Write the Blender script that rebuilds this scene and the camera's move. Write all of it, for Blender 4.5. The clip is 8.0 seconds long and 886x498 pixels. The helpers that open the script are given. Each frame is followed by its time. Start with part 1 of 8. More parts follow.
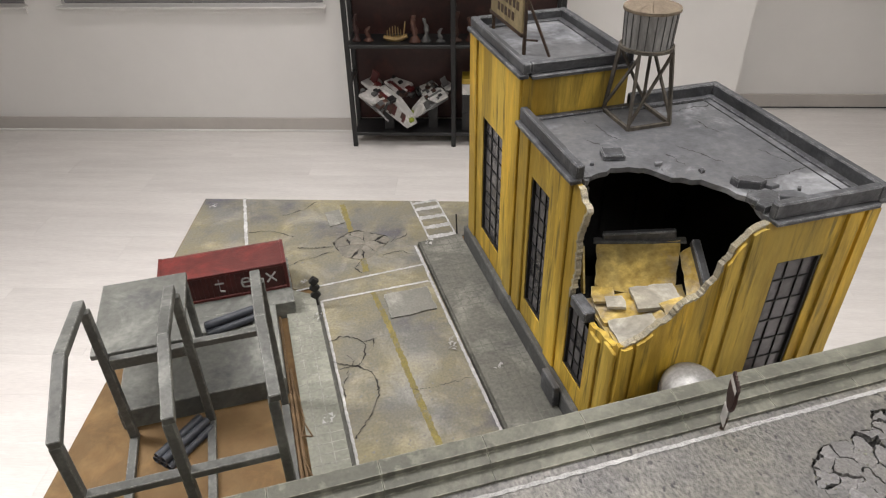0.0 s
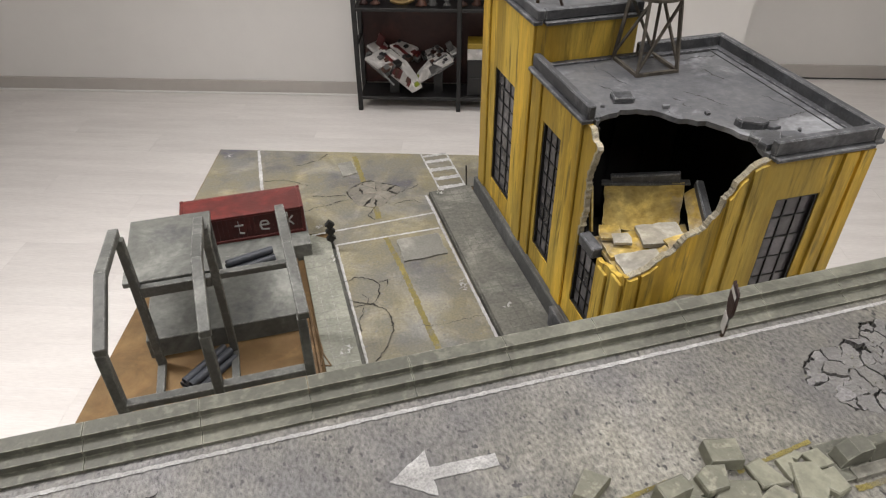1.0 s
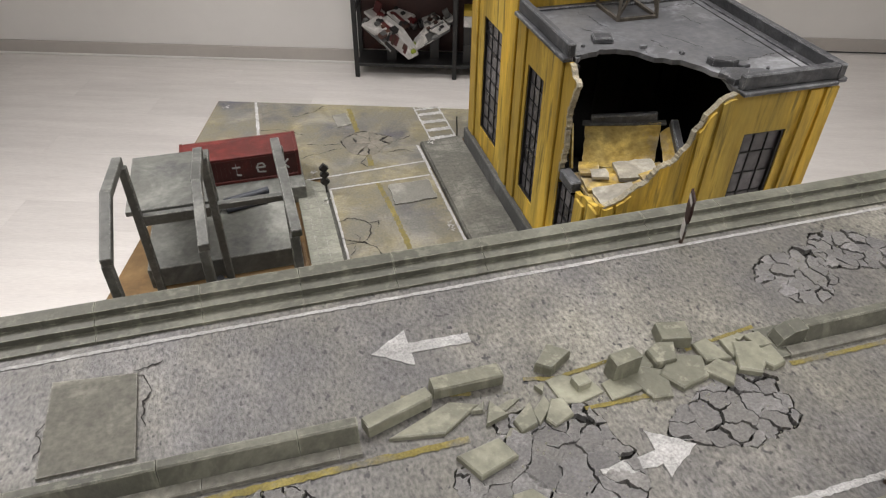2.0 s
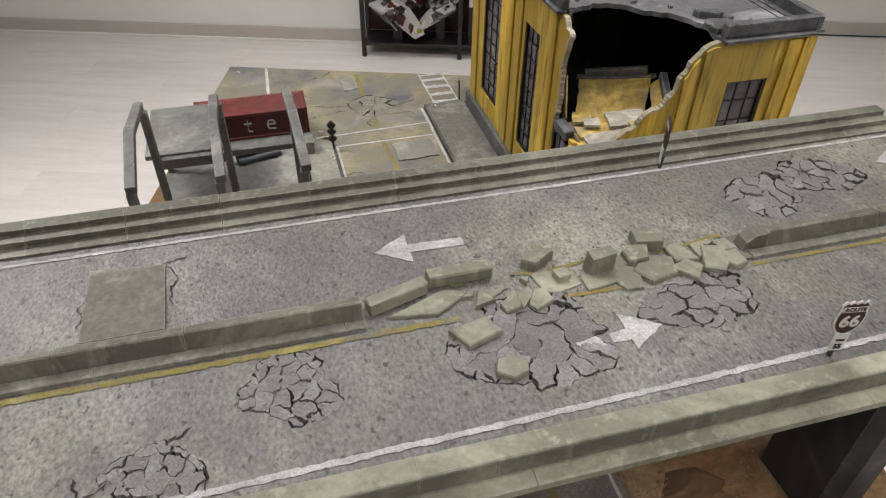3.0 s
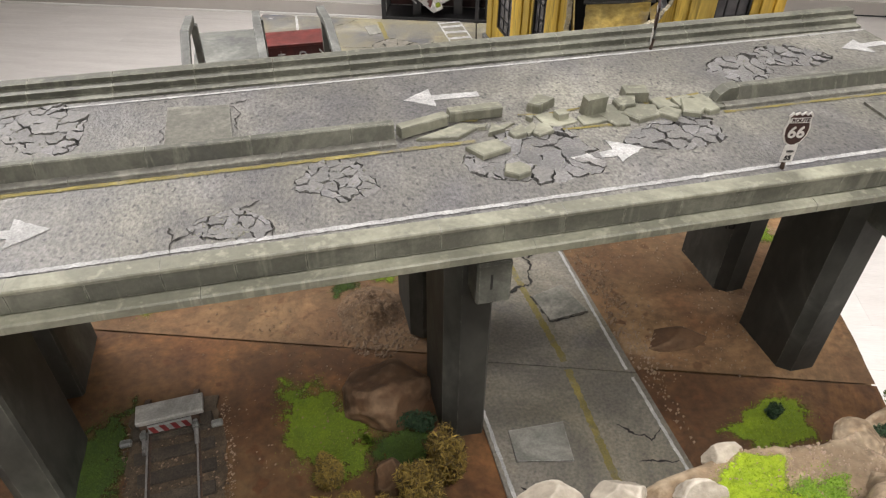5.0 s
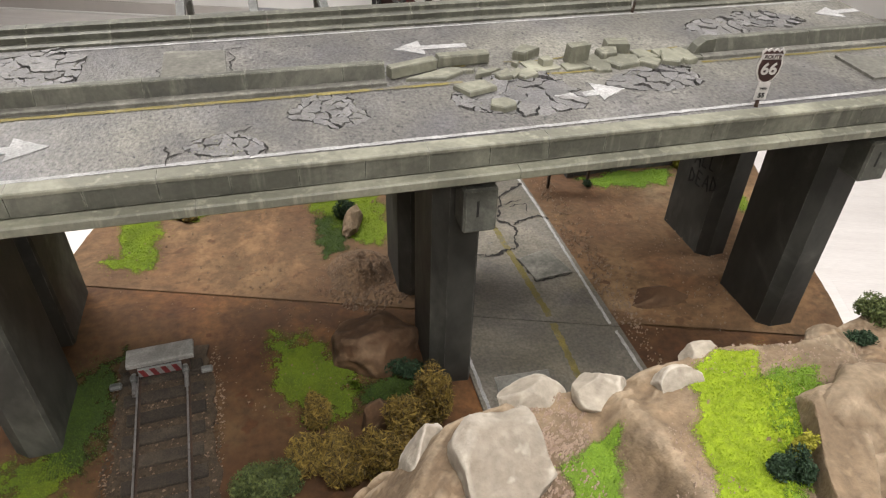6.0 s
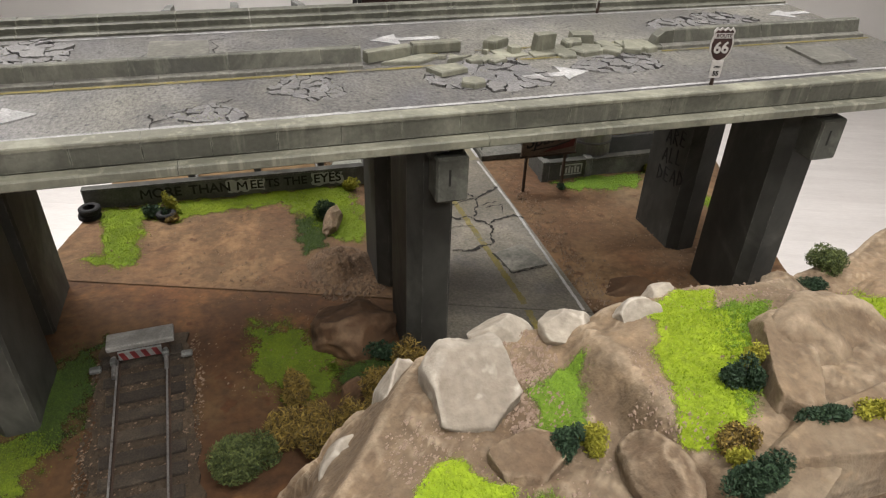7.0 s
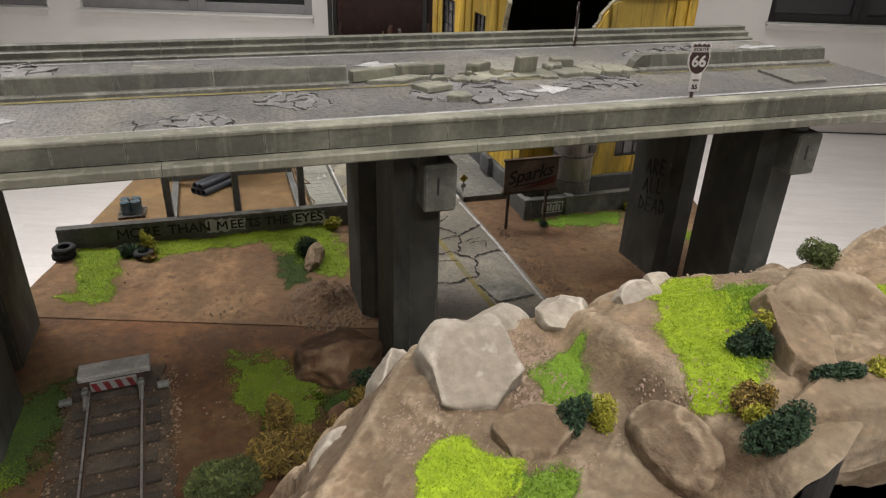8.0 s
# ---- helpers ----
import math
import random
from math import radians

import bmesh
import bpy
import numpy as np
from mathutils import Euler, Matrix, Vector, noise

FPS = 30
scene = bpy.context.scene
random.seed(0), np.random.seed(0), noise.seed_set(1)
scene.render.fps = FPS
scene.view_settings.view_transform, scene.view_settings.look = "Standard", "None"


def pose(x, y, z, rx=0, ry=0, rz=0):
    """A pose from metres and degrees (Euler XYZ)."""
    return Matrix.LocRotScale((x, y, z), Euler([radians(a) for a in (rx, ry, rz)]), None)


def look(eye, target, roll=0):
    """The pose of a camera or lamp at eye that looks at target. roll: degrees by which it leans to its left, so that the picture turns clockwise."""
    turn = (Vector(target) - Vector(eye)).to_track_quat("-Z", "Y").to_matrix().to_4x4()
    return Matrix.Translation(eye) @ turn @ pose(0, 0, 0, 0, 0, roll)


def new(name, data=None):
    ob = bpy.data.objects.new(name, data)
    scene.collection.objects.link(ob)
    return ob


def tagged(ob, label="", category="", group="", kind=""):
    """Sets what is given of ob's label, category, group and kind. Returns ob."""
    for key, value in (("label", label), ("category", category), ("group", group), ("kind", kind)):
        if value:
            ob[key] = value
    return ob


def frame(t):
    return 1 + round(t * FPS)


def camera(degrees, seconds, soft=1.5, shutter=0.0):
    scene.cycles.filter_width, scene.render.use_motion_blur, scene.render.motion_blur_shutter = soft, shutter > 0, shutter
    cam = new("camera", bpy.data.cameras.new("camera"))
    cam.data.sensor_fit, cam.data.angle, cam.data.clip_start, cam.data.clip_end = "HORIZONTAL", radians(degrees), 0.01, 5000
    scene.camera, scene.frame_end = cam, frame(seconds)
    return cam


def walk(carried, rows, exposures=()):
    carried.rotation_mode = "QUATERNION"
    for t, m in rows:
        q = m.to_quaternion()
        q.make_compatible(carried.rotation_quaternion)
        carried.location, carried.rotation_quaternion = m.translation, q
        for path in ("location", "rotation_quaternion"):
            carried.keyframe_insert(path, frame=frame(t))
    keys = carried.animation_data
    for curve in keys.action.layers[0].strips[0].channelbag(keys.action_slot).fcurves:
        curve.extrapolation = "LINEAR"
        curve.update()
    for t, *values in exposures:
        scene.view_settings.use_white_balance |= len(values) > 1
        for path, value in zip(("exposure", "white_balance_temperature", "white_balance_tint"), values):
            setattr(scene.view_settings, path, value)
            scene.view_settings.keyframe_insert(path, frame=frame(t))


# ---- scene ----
cam = camera(65.88, 8.0, soft=1.2)
PATH = [
    (0, (0.0233, 0.0809, 0.8913), (0.2447, 0.87, 0.3184), -0.95),
    (0.5, (-0.0003, 0.0491, 0.8845), (0.2172, 0.8279, 0.2961), -0.60),
    (1, (-0.0239, 0.014, 0.8739), (0.1938, 0.7817, 0.2712), -0.10),
    (1.5, (-0.0288, -0.0323, 0.861), (0.191, 0.7244, 0.2453), 0.48),
    (3, (-0.0514, -0.1893, 0.8258), (0.1552, 0.5557, 0.1916), 0.76),
    (3.5, (-0.0652, -0.2461, 0.8176), (0.136, 0.4996, 0.1824), 0.68),
    (4, (-0.0813, -0.3049, 0.81), (0.1142, 0.4418, 0.1743), 0.62),
    (4.5, (-0.0968, -0.358, 0.794), (0.0936, 0.3886, 0.1566), 0.60),
    (5, (-0.1099, -0.3979, 0.7663), (0.0771, 0.3511, 0.1306), 0.67),
    (6.5, (-0.1298, -0.5135, 0.676), (0.0919, 0.2651, 0.0889), 2.18),
    (7, (-0.1321, -0.5469, 0.6525), (0.1054, 0.2495, 0.0964), 1.94),
    (7.5, (-0.1405, -0.559, 0.6235), (0.1206, 0.2623, 0.1161), 1.59),
    (8, (-0.1507, -0.5677, 0.5846), (0.133, 0.2727, 0.1228), 2.01),
]
walk(cam, [(t, look(eye, target, roll)) for t, eye, target, roll in PATH],
     exposures=[(0, -0.24), (1.5, -0.36), (3.5, -0.32), (5, 0.10), (6.5, 0.10), (7, -0.08), (7.5, -0.26), (8, -0.26)])

# ---- world and light ----
from mathutils import geometry
world = bpy.data.worlds.new("room_dim")
scene.world = world
world.use_nodes = True
world.node_tree.nodes["Background"].inputs[0].default_value = (0.9, 0.95, 1.0, 1)
world.node_tree.nodes["Background"].inputs[1].default_value = 0.02
DM = 0.1                      # the plan below is in decimetres
TURN = radians(-18.5)         # the room and the base boards stand turned against the bridge
FLOOR, CEIL = -8.19, 18.0
CU, SU_ROOM = math.cos(TURN), math.sin(TURN)


def room(u, v, z):
    """A place in the room's own axes, in the plan's axes."""
    return Vector((u * CU - v * SU_ROOM, u * SU_ROOM + v * CU, z))


def lamp(name, u, v, z, su, sv, watts, colour):
    data = bpy.data.lights.new(name, "AREA")
    data.shape, data.size, data.size_y, data.energy, data.color, data.spread = "RECTANGLE", su * DM, sv * DM, watts, colour, radians(120)
    ob = new(name, data)
    ob.matrix_basis = Matrix.Translation(room(u, v, z) * DM) @ Matrix.Rotation(TURN, 4, "Z")
    return ob


WARM = (1.0, 0.955, 0.935)
# unseen lamps, added and placed to balance brightness over model and floor
LAMPS = [(2, 11, 13), (5, -5, 13), (-15, 10, 38), (-10, -5, 1), (21, 7, 23), (-6, 27, 12), (6, -17, 33), (13, 31, 10)]
for LU, LV, WATTS in LAMPS:
    lamp("ceiling_lamp", LU, LV, CEIL - 0.25, 11, 3, WATTS, WARM)


# ---- materials ----
def mat(name, a, b, scale=12.0, rough=0.75, bump=0.25, metal=0.0, fine=8.0, stain=None, cover=0.45, streak=1.0, brush=1.0, grain=0.35, vary=0.0, small=4.0, wash=None, washcover=0.5, washscale=11.0, drip=0.0, speck=0.0, edge=0.0, gloss=0.5, crest=0.0, fade=False):
    """Two tones on a large noise, a fine grain, stains of a third tone, relief. streak stretches the pattern upright; vary: piece by piece."""
    scale *= small
    if wash is None:
        wash = 0.45 if small > 1 else 0.0
    m = bpy.data.materials.new(name)
    m.use_nodes = True
    n, link = m.node_tree.nodes, m.node_tree.links.new
    bsdf = n["Principled BSDF"]
    co = n.new("ShaderNodeTexCoord")
    mp = n.new("ShaderNodeMapping")
    mp.inputs["Scale"].default_value = (1, 1 / brush, 1 / streak)
    if vary:
        # every piece takes its own stretch of the pattern
        who, shift = n.new("ShaderNodeObjectInfo"), n.new("ShaderNodeVectorMath")
        shift.operation = "MULTIPLY_ADD"
        link(who.outputs["Random"], shift.inputs[0])
        shift.inputs[1].default_value = (37.0, 23.0, 11.0)
        link(co.outputs["Object"], shift.inputs[2])
        link(shift.outputs[0], mp.inputs["Vector"])
    else:
        link(co.outputs["Object"], mp.inputs["Vector"])

    def tex(sc, detail=5.0, ro=0.6):
        t = n.new("ShaderNodeTexNoise")
        t.inputs["Scale"].default_value, t.inputs["Detail"].default_value, t.inputs["Roughness"].default_value = sc, detail, ro
        link(mp.outputs["Vector"], t.inputs["Vector"])
        return t

    def ramp(src, lo, hi):
        r = n.new("ShaderNodeMapRange")
        r.inputs["From Min"].default_value, r.inputs["From Max"].default_value = lo, hi
        link(src, r.inputs["Value"])
        return r.outputs["Result"]

    def blend(fac, c1, c2, mode="MIX"):
        x = n.new("ShaderNodeMix")
        x.data_type, x.blend_type = "RGBA", mode
        for sock, val in ((x.inputs[0], fac), (x.inputs[6], c1), (x.inputs[7], c2)):
            if isinstance(val, bpy.types.NodeSocket):
                link(val, sock)
            else:
                sock.default_value = val if isinstance(val, float) else (*val, 1)
        return x.outputs[2]

    big, small = tex(scale), tex(scale * fine, 3.0)
    col = blend(ramp(big.outputs["Fac"], 0.35, 0.65), a, b)
    if stain:
        st = tex(scale * 0.55, 6.0, 0.68)
        col = blend(ramp(st.outputs["Fac"], 1 - cover, 1.15 - cover), col, stain)
    if wash:
        # a thin dark glaze, pooled in soft clouds with ragged rims
        ws = tex(washscale, 8.0, 0.66)
        ws.inputs["Distortion"].default_value = 0.6
        tone0 = n.new("ShaderNodeMapRange")
        tone0.inputs["From Min"].default_value, tone0.inputs["From Max"].default_value = 0.68 - 0.36 * washcover, 0.42 - 0.16 * washcover
        tone0.inputs["To Min"].default_value, tone0.inputs["To Max"].default_value = 1 - wash, 1.0
        link(ws.outputs["Fac"], tone0.inputs["Value"])
        glaze = n.new("ShaderNodeVectorMath")
        glaze.operation = "SCALE"
        link(col, glaze.inputs[0])
        link(tone0.outputs["Result"], glaze.inputs["Scale"])
        col = glaze.outputs[0]
    if drip:
        mp2 = n.new("ShaderNodeMapping")
        mp2.inputs["Scale"].default_value = (85, 85, 7)
        link(co.outputs["Object"], mp2.inputs["Vector"])
        dr = n.new("ShaderNodeTexNoise")
        dr.inputs["Scale"].default_value, dr.inputs["Detail"].default_value, dr.inputs["Roughness"].default_value = 1.0, 4.0, 0.6
        link(mp2.outputs["Vector"], dr.inputs["Vector"])
        col = blend(ramp(dr.outputs["Fac"], 0.55, 0.66), col, tuple(c * (1 - drip) for c in b))
    if speck:
        sp = tex(scale * fine * 0.55, 2.0, 0.5)
        col = blend(ramp(sp.outputs["Fac"], 0.63, 0.70), col, tuple(c * (1 - speck) for c in a))
    if edge:
        # paint rubbed pale along the arrises, in broken touches
        bv, geo, dot = n.new("ShaderNodeBevel"), n.new("ShaderNodeNewGeometry"), n.new("ShaderNodeVectorMath")
        bv.samples, bv.inputs["Radius"].default_value = 3, 0.0022
        dot.operation = "DOT_PRODUCT"
        link(bv.outputs["Normal"], dot.inputs[0])
        link(geo.outputs["Normal"], dot.inputs[1])
        rub = n.new("ShaderNodeMath")
        rub.operation = "MULTIPLY"
        link(ramp(dot.outputs["Value"], 0.985, 0.86), rub.inputs[0])
        link(ramp(tex(90.0, 4.0).outputs["Fac"], 0.40, 0.58), rub.inputs[1])
        most = n.new("ShaderNodeMath")
        most.operation = "MULTIPLY"
        most.inputs[1].default_value = edge
        link(rub.outputs[0], most.inputs[0])
        col = blend(most.outputs[0], col, tuple(min(c * 2.1 + 0.05, 0.6) for c in b))
    if crest:
        # dry-brushed pale on ridges and bosses, in broken touches
        geo2, touch = n.new("ShaderNodeNewGeometry"), n.new("ShaderNodeMath")
        touch.operation = "MULTIPLY"
        link(ramp(geo2.outputs["Pointiness"], 0.50, 0.53), touch.inputs[0])
        link(ramp(tex(16.0, 5.0).outputs["Fac"], 0.36, 0.60), touch.inputs[1])
        most2 = n.new("ShaderNodeMath")
        most2.operation = "MULTIPLY"
        most2.inputs[1].default_value = crest
        link(touch.outputs[0], most2.inputs[0])
        col = blend(most2.outputs[0], col, tuple(min(c * 1.25 + 0.05, 0.75) for c in stain))
    grey = n.new("ShaderNodeMapRange")
    grey.inputs["From Min"].default_value, grey.inputs["From Max"].default_value = 0.3, 0.7
    grey.inputs["To Min"].default_value, grey.inputs["To Max"].default_value = 1 - grain, 1 + grain * 0.4
    link(small.outputs["Fac"], grey.inputs["Value"])
    tone = n.new("ShaderNodeVectorMath")
    tone.operation = "SCALE"
    link(col, tone.inputs[0])
    link(grey.outputs["Result"], tone.inputs["Scale"])
    out = tone.outputs[0]
    if vary:
        info = n.new("ShaderNodeObjectInfo")
        rr = n.new("ShaderNodeMapRange")
        rr.inputs["To Min"].default_value, rr.inputs["To Max"].default_value = 1 - vary, 1 + vary
        link(info.outputs["Random"], rr.inputs["Value"])
        tone2 = n.new("ShaderNodeVectorMath")
        tone2.operation = "SCALE"
        link(out, tone2.inputs[0])
        link(rr.outputs["Result"], tone2.inputs["Scale"])
        out = tone2.outputs[0]
    link(out, bsdf.inputs["Base Color"])
    bsdf.inputs["Metallic"].default_value = metal
    bsdf.inputs["Specular IOR Level"].default_value = gloss
    rg = n.new("ShaderNodeMapRange")
    rg.inputs["To Min"].default_value, rg.inputs["To Max"].default_value = max(rough - 0.12, 0.03), min(rough + 0.12, 1.0)
    link(big.outputs["Fac"], rg.inputs["Value"])
    link(rg.outputs["Result"], bsdf.inputs["Roughness"])
    if bump:
        bp = n.new("ShaderNodeBump")
        bp.inputs["Strength"].default_value, bp.inputs["Distance"].default_value = bump, 0.004
        link(small.outputs["Fac"], bp.inputs["Height"])
        link(bp.outputs["Normal"], bsdf.inputs["Normal"])
    if fade:
        # flock thins out grain by grain towards its rim
        thin, sum_ = n.new("ShaderNodeAttribute"), n.new("ShaderNodeMath")
        thin.attribute_name = "cover"
        sum_.operation = "ADD"
        link(thin.outputs["Fac"], sum_.inputs[0])
        spread = ramp(tex(70.0, 6.0, 0.75).outputs["Fac"], 0.25, 0.75)
        link(spread, sum_.inputs[1])
        clear, mix = n.new("ShaderNodeBsdfTransparent"), n.new("ShaderNodeMixShader")
        link(ramp(sum_.outputs[0], 0.80, 1.15), mix.inputs[0])
        link(clear.outputs[0], mix.inputs[1])
        link(bsdf.outputs[0], mix.inputs[2])
        link(mix.outputs[0], n["Material Output"].inputs["Surface"])
    return m


M = dict(
    wall=mat("white_wall_paint", (0.80, 0.79, 0.77), (0.77, 0.76, 0.74), 1.5, 0.85, 0.05, grain=0.02, small=1.0),
    trim=mat("grey_skirting", (0.50, 0.47, 0.44), (0.46, 0.435, 0.41), 3, 0.6, 0.05, grain=0.05, small=1.0),
    plank=mat("pale_laminate", (0.755, 0.730, 0.705), (0.68, 0.652, 0.628), 2.2, 0.42, 0.03, fine=14, stain=(0.47, 0.42, 0.38), cover=0.32, brush=0.14, grain=0.08, vary=0.03, small=1.0),
    black=mat("black_steel", (0.012, 0.012, 0.013), (0.02, 0.02, 0.02), 20, 0.5, 0.1),
    frame=mat("window_grey", (0.25, 0.25, 0.26), (0.30, 0.30, 0.31), 10, 0.5, 0.05, grain=0.05, small=1.0),
    kraft=mat("brown_board", (0.215, 0.132, 0.050), (0.185, 0.107, 0.040), 6, 0.8, 0.1, stain=(0.140, 0.083, 0.033), cover=0.38, grain=0.10, wash=0.3, washscale=14),
    dirt=mat("red_brown_earth", (0.172, 0.070, 0.022), (0.255, 0.130, 0.048), 5, 0.9, 0.5, stain=(0.345, 0.222, 0.098), cover=0.43, grain=0.38, small=1.2, fine=12, wash=0.62, washscale=4, speck=0.5),
    # paler earth of the far board, with light the lamps lack put in
    dirtpale=mat("pale_brown_earth", (0.222, 0.112, 0.048), (0.310, 0.192, 0.094), 5, 0.9, 0.5, stain=(0.385, 0.278, 0.158), cover=0.45, grain=0.34, small=1.2, fine=12, wash=0.52, washscale=4, speck=0.5),
    asphalt=mat("worn_asphalt", (0.174, 0.170, 0.176), (0.300, 0.289, 0.238), 4.5, 0.44, 0.4, fine=44, stain=(0.100, 0.098, 0.116), cover=0.45, brush=1.5, grain=0.68, small=1.5, wash=0.45, washscale=9, washcover=0.42, speck=0.9, gloss=0.85),
    street=mat("yellowed_street", (0.222, 0.220, 0.200), (0.312, 0.276, 0.158), 4.5, 0.58, 0.25, stain=(0.112, 0.114, 0.146), cover=0.47, grain=0.24, small=1.6, wash=0.40, washscale=8, washcover=0.5, fine=30, speck=0.3),
    pave=mat("grey_pavement", (0.205, 0.206, 0.182), (0.272, 0.270, 0.235), 6, 0.85, 0.3, stain=(0.125, 0.125, 0.12), cover=0.42, grain=0.3, fine=14, small=2.0, wash=0.45, washscale=9),
    pavepale=mat("pale_green_pavement", (0.275, 0.285, 0.235), (0.335, 0.340, 0.285), 6, 0.85, 0.25, stain=(0.19, 0.195, 0.165), cover=0.40, grain=0.22, fine=14, small=2.0, wash=0.35, washscale=9),
    concrete=mat("green_grey_concrete", (0.282, 0.284, 0.212), (0.362, 0.361, 0.276), 2.2, 0.56, 0.2, stain=(0.182, 0.184, 0.168), cover=0.40, grain=0.16, fine=30, small=2.4, wash=0.46, washscale=7, washcover=0.45, drip=0.22, edge=0.2),
    grime=mat("grimy_concrete", (0.188, 0.191, 0.150), (0.252, 0.254, 0.202), 2.2, 0.56, 0.2, stain=(0.088, 0.091, 0.096), cover=0.45, grain=0.2, fine=30, small=2.8, wash=0.55, washscale=7, washcover=0.48, drip=0.35, edge=0.5),
    pier=mat("dark_pier_concrete", (0.070, 0.070, 0.060), (0.138, 0.140, 0.117), 2.2, 0.7, 0.2, stain=(0.185, 0.190, 0.160), cover=0.36, streak=1.6, grain=0.3, small=2.0, wash=0.6, washscale=6, edge=0.5),
    white=mat("white_road_paint", (0.66, 0.66, 0.655), (0.52, 0.52, 0.51), 14, 0.8, 0.4, stain=(0.22, 0.215, 0.21), cover=0.40, grain=0.4, wash=0.3, washscale=25),
    yellowline=mat("yellow_road_paint", (0.35, 0.285, 0.065), (0.30, 0.255, 0.09), 14, 0.8, 0.3, stain=(0.24, 0.228, 0.185), cover=0.50, grain=0.35, wash=0.35, washscale=25),
    crack=mat("dark_gap", (0.030, 0.028, 0.025), (0.05, 0.046, 0.04), 30, 0.95, 0.2),
    yellow=mat("weathered_yellow_plaster", (0.80, 0.50, 0.045), (0.85, 0.61, 0.115), 5, 0.65, 0.15, stain=(0.48, 0.265, 0.030), cover=0.38, streak=6.0, grain=0.14, fine=14, small=2.5, wash=0.50, washscale=10, washcover=0.40, drip=0.72),
    roof=mat("grey_roof_felt", (0.215, 0.226, 0.250), (0.375, 0.386, 0.405), 5, 0.48, 0.2, stain=(0.555, 0.56, 0.566), cover=0.42, grain=0.24, small=2.0, wash=0.65, washscale=8),
    parapet=mat("slate_grey_coping", (0.085, 0.09, 0.10), (0.17, 0.175, 0.185), 8, 0.5, 0.25, stain=(0.26, 0.265, 0.27), cover=0.34, grain=0.2, wash=0.55, washscale=16, edge=0.9),
    nearblack=mat("black_interior", (0.012, 0.012, 0.012), (0.022, 0.022, 0.021), 10, 0.85, 0.1),
    # dark panes lifted to grey: the room's reflection is put into the colour
    pane=mat("pane_with_reflection", (0.095, 0.09, 0.098), (0.175, 0.168, 0.175), 4, 0.22, 0.02, grain=0.1, wash=0.3, vary=0.45),
    steel=mat("grey_painted_steel", (0.155, 0.160, 0.150), (0.215, 0.220, 0.203), 6, 0.6, 0.15, stain=(0.085, 0.086, 0.083), cover=0.38, grain=0.2, wash=0.5, washscale=9, edge=0.7),
    slab=mat("grey_floor_slab", (0.185, 0.192, 0.176), (0.262, 0.268, 0.242), 3, 0.75, 0.15, stain=(0.10, 0.104, 0.112), cover=0.42, grain=0.18, wash=0.55, washscale=5, edge=0.5),
    red=mat("red_container_paint", (0.165, 0.018, 0.013), (0.115, 0.014, 0.011), 8, 0.5, 0.15, stain=(0.065, 0.014, 0.011), cover=0.40, grain=0.2, edge=0.6),
    rock=mat("tan_plaster_rock", (0.312, 0.226, 0.136), (0.228, 0.150, 0.086), 3.4, 0.85, 0.6, stain=(0.405, 0.322, 0.215), cover=0.46, grain=0.28, fine=26, small=1.6, wash=0.46, washscale=6, speck=0.3, crest=0.45),
    palerock=mat("pale_grey_rock", (0.43, 0.385, 0.31), (0.345, 0.292, 0.225), 3, 0.85, 0.4, stain=(0.47, 0.43, 0.36), cover=0.42, grain=0.2, fine=20, small=2.0, wash=0.30, washscale=6, speck=0.2, crest=0.5),
)


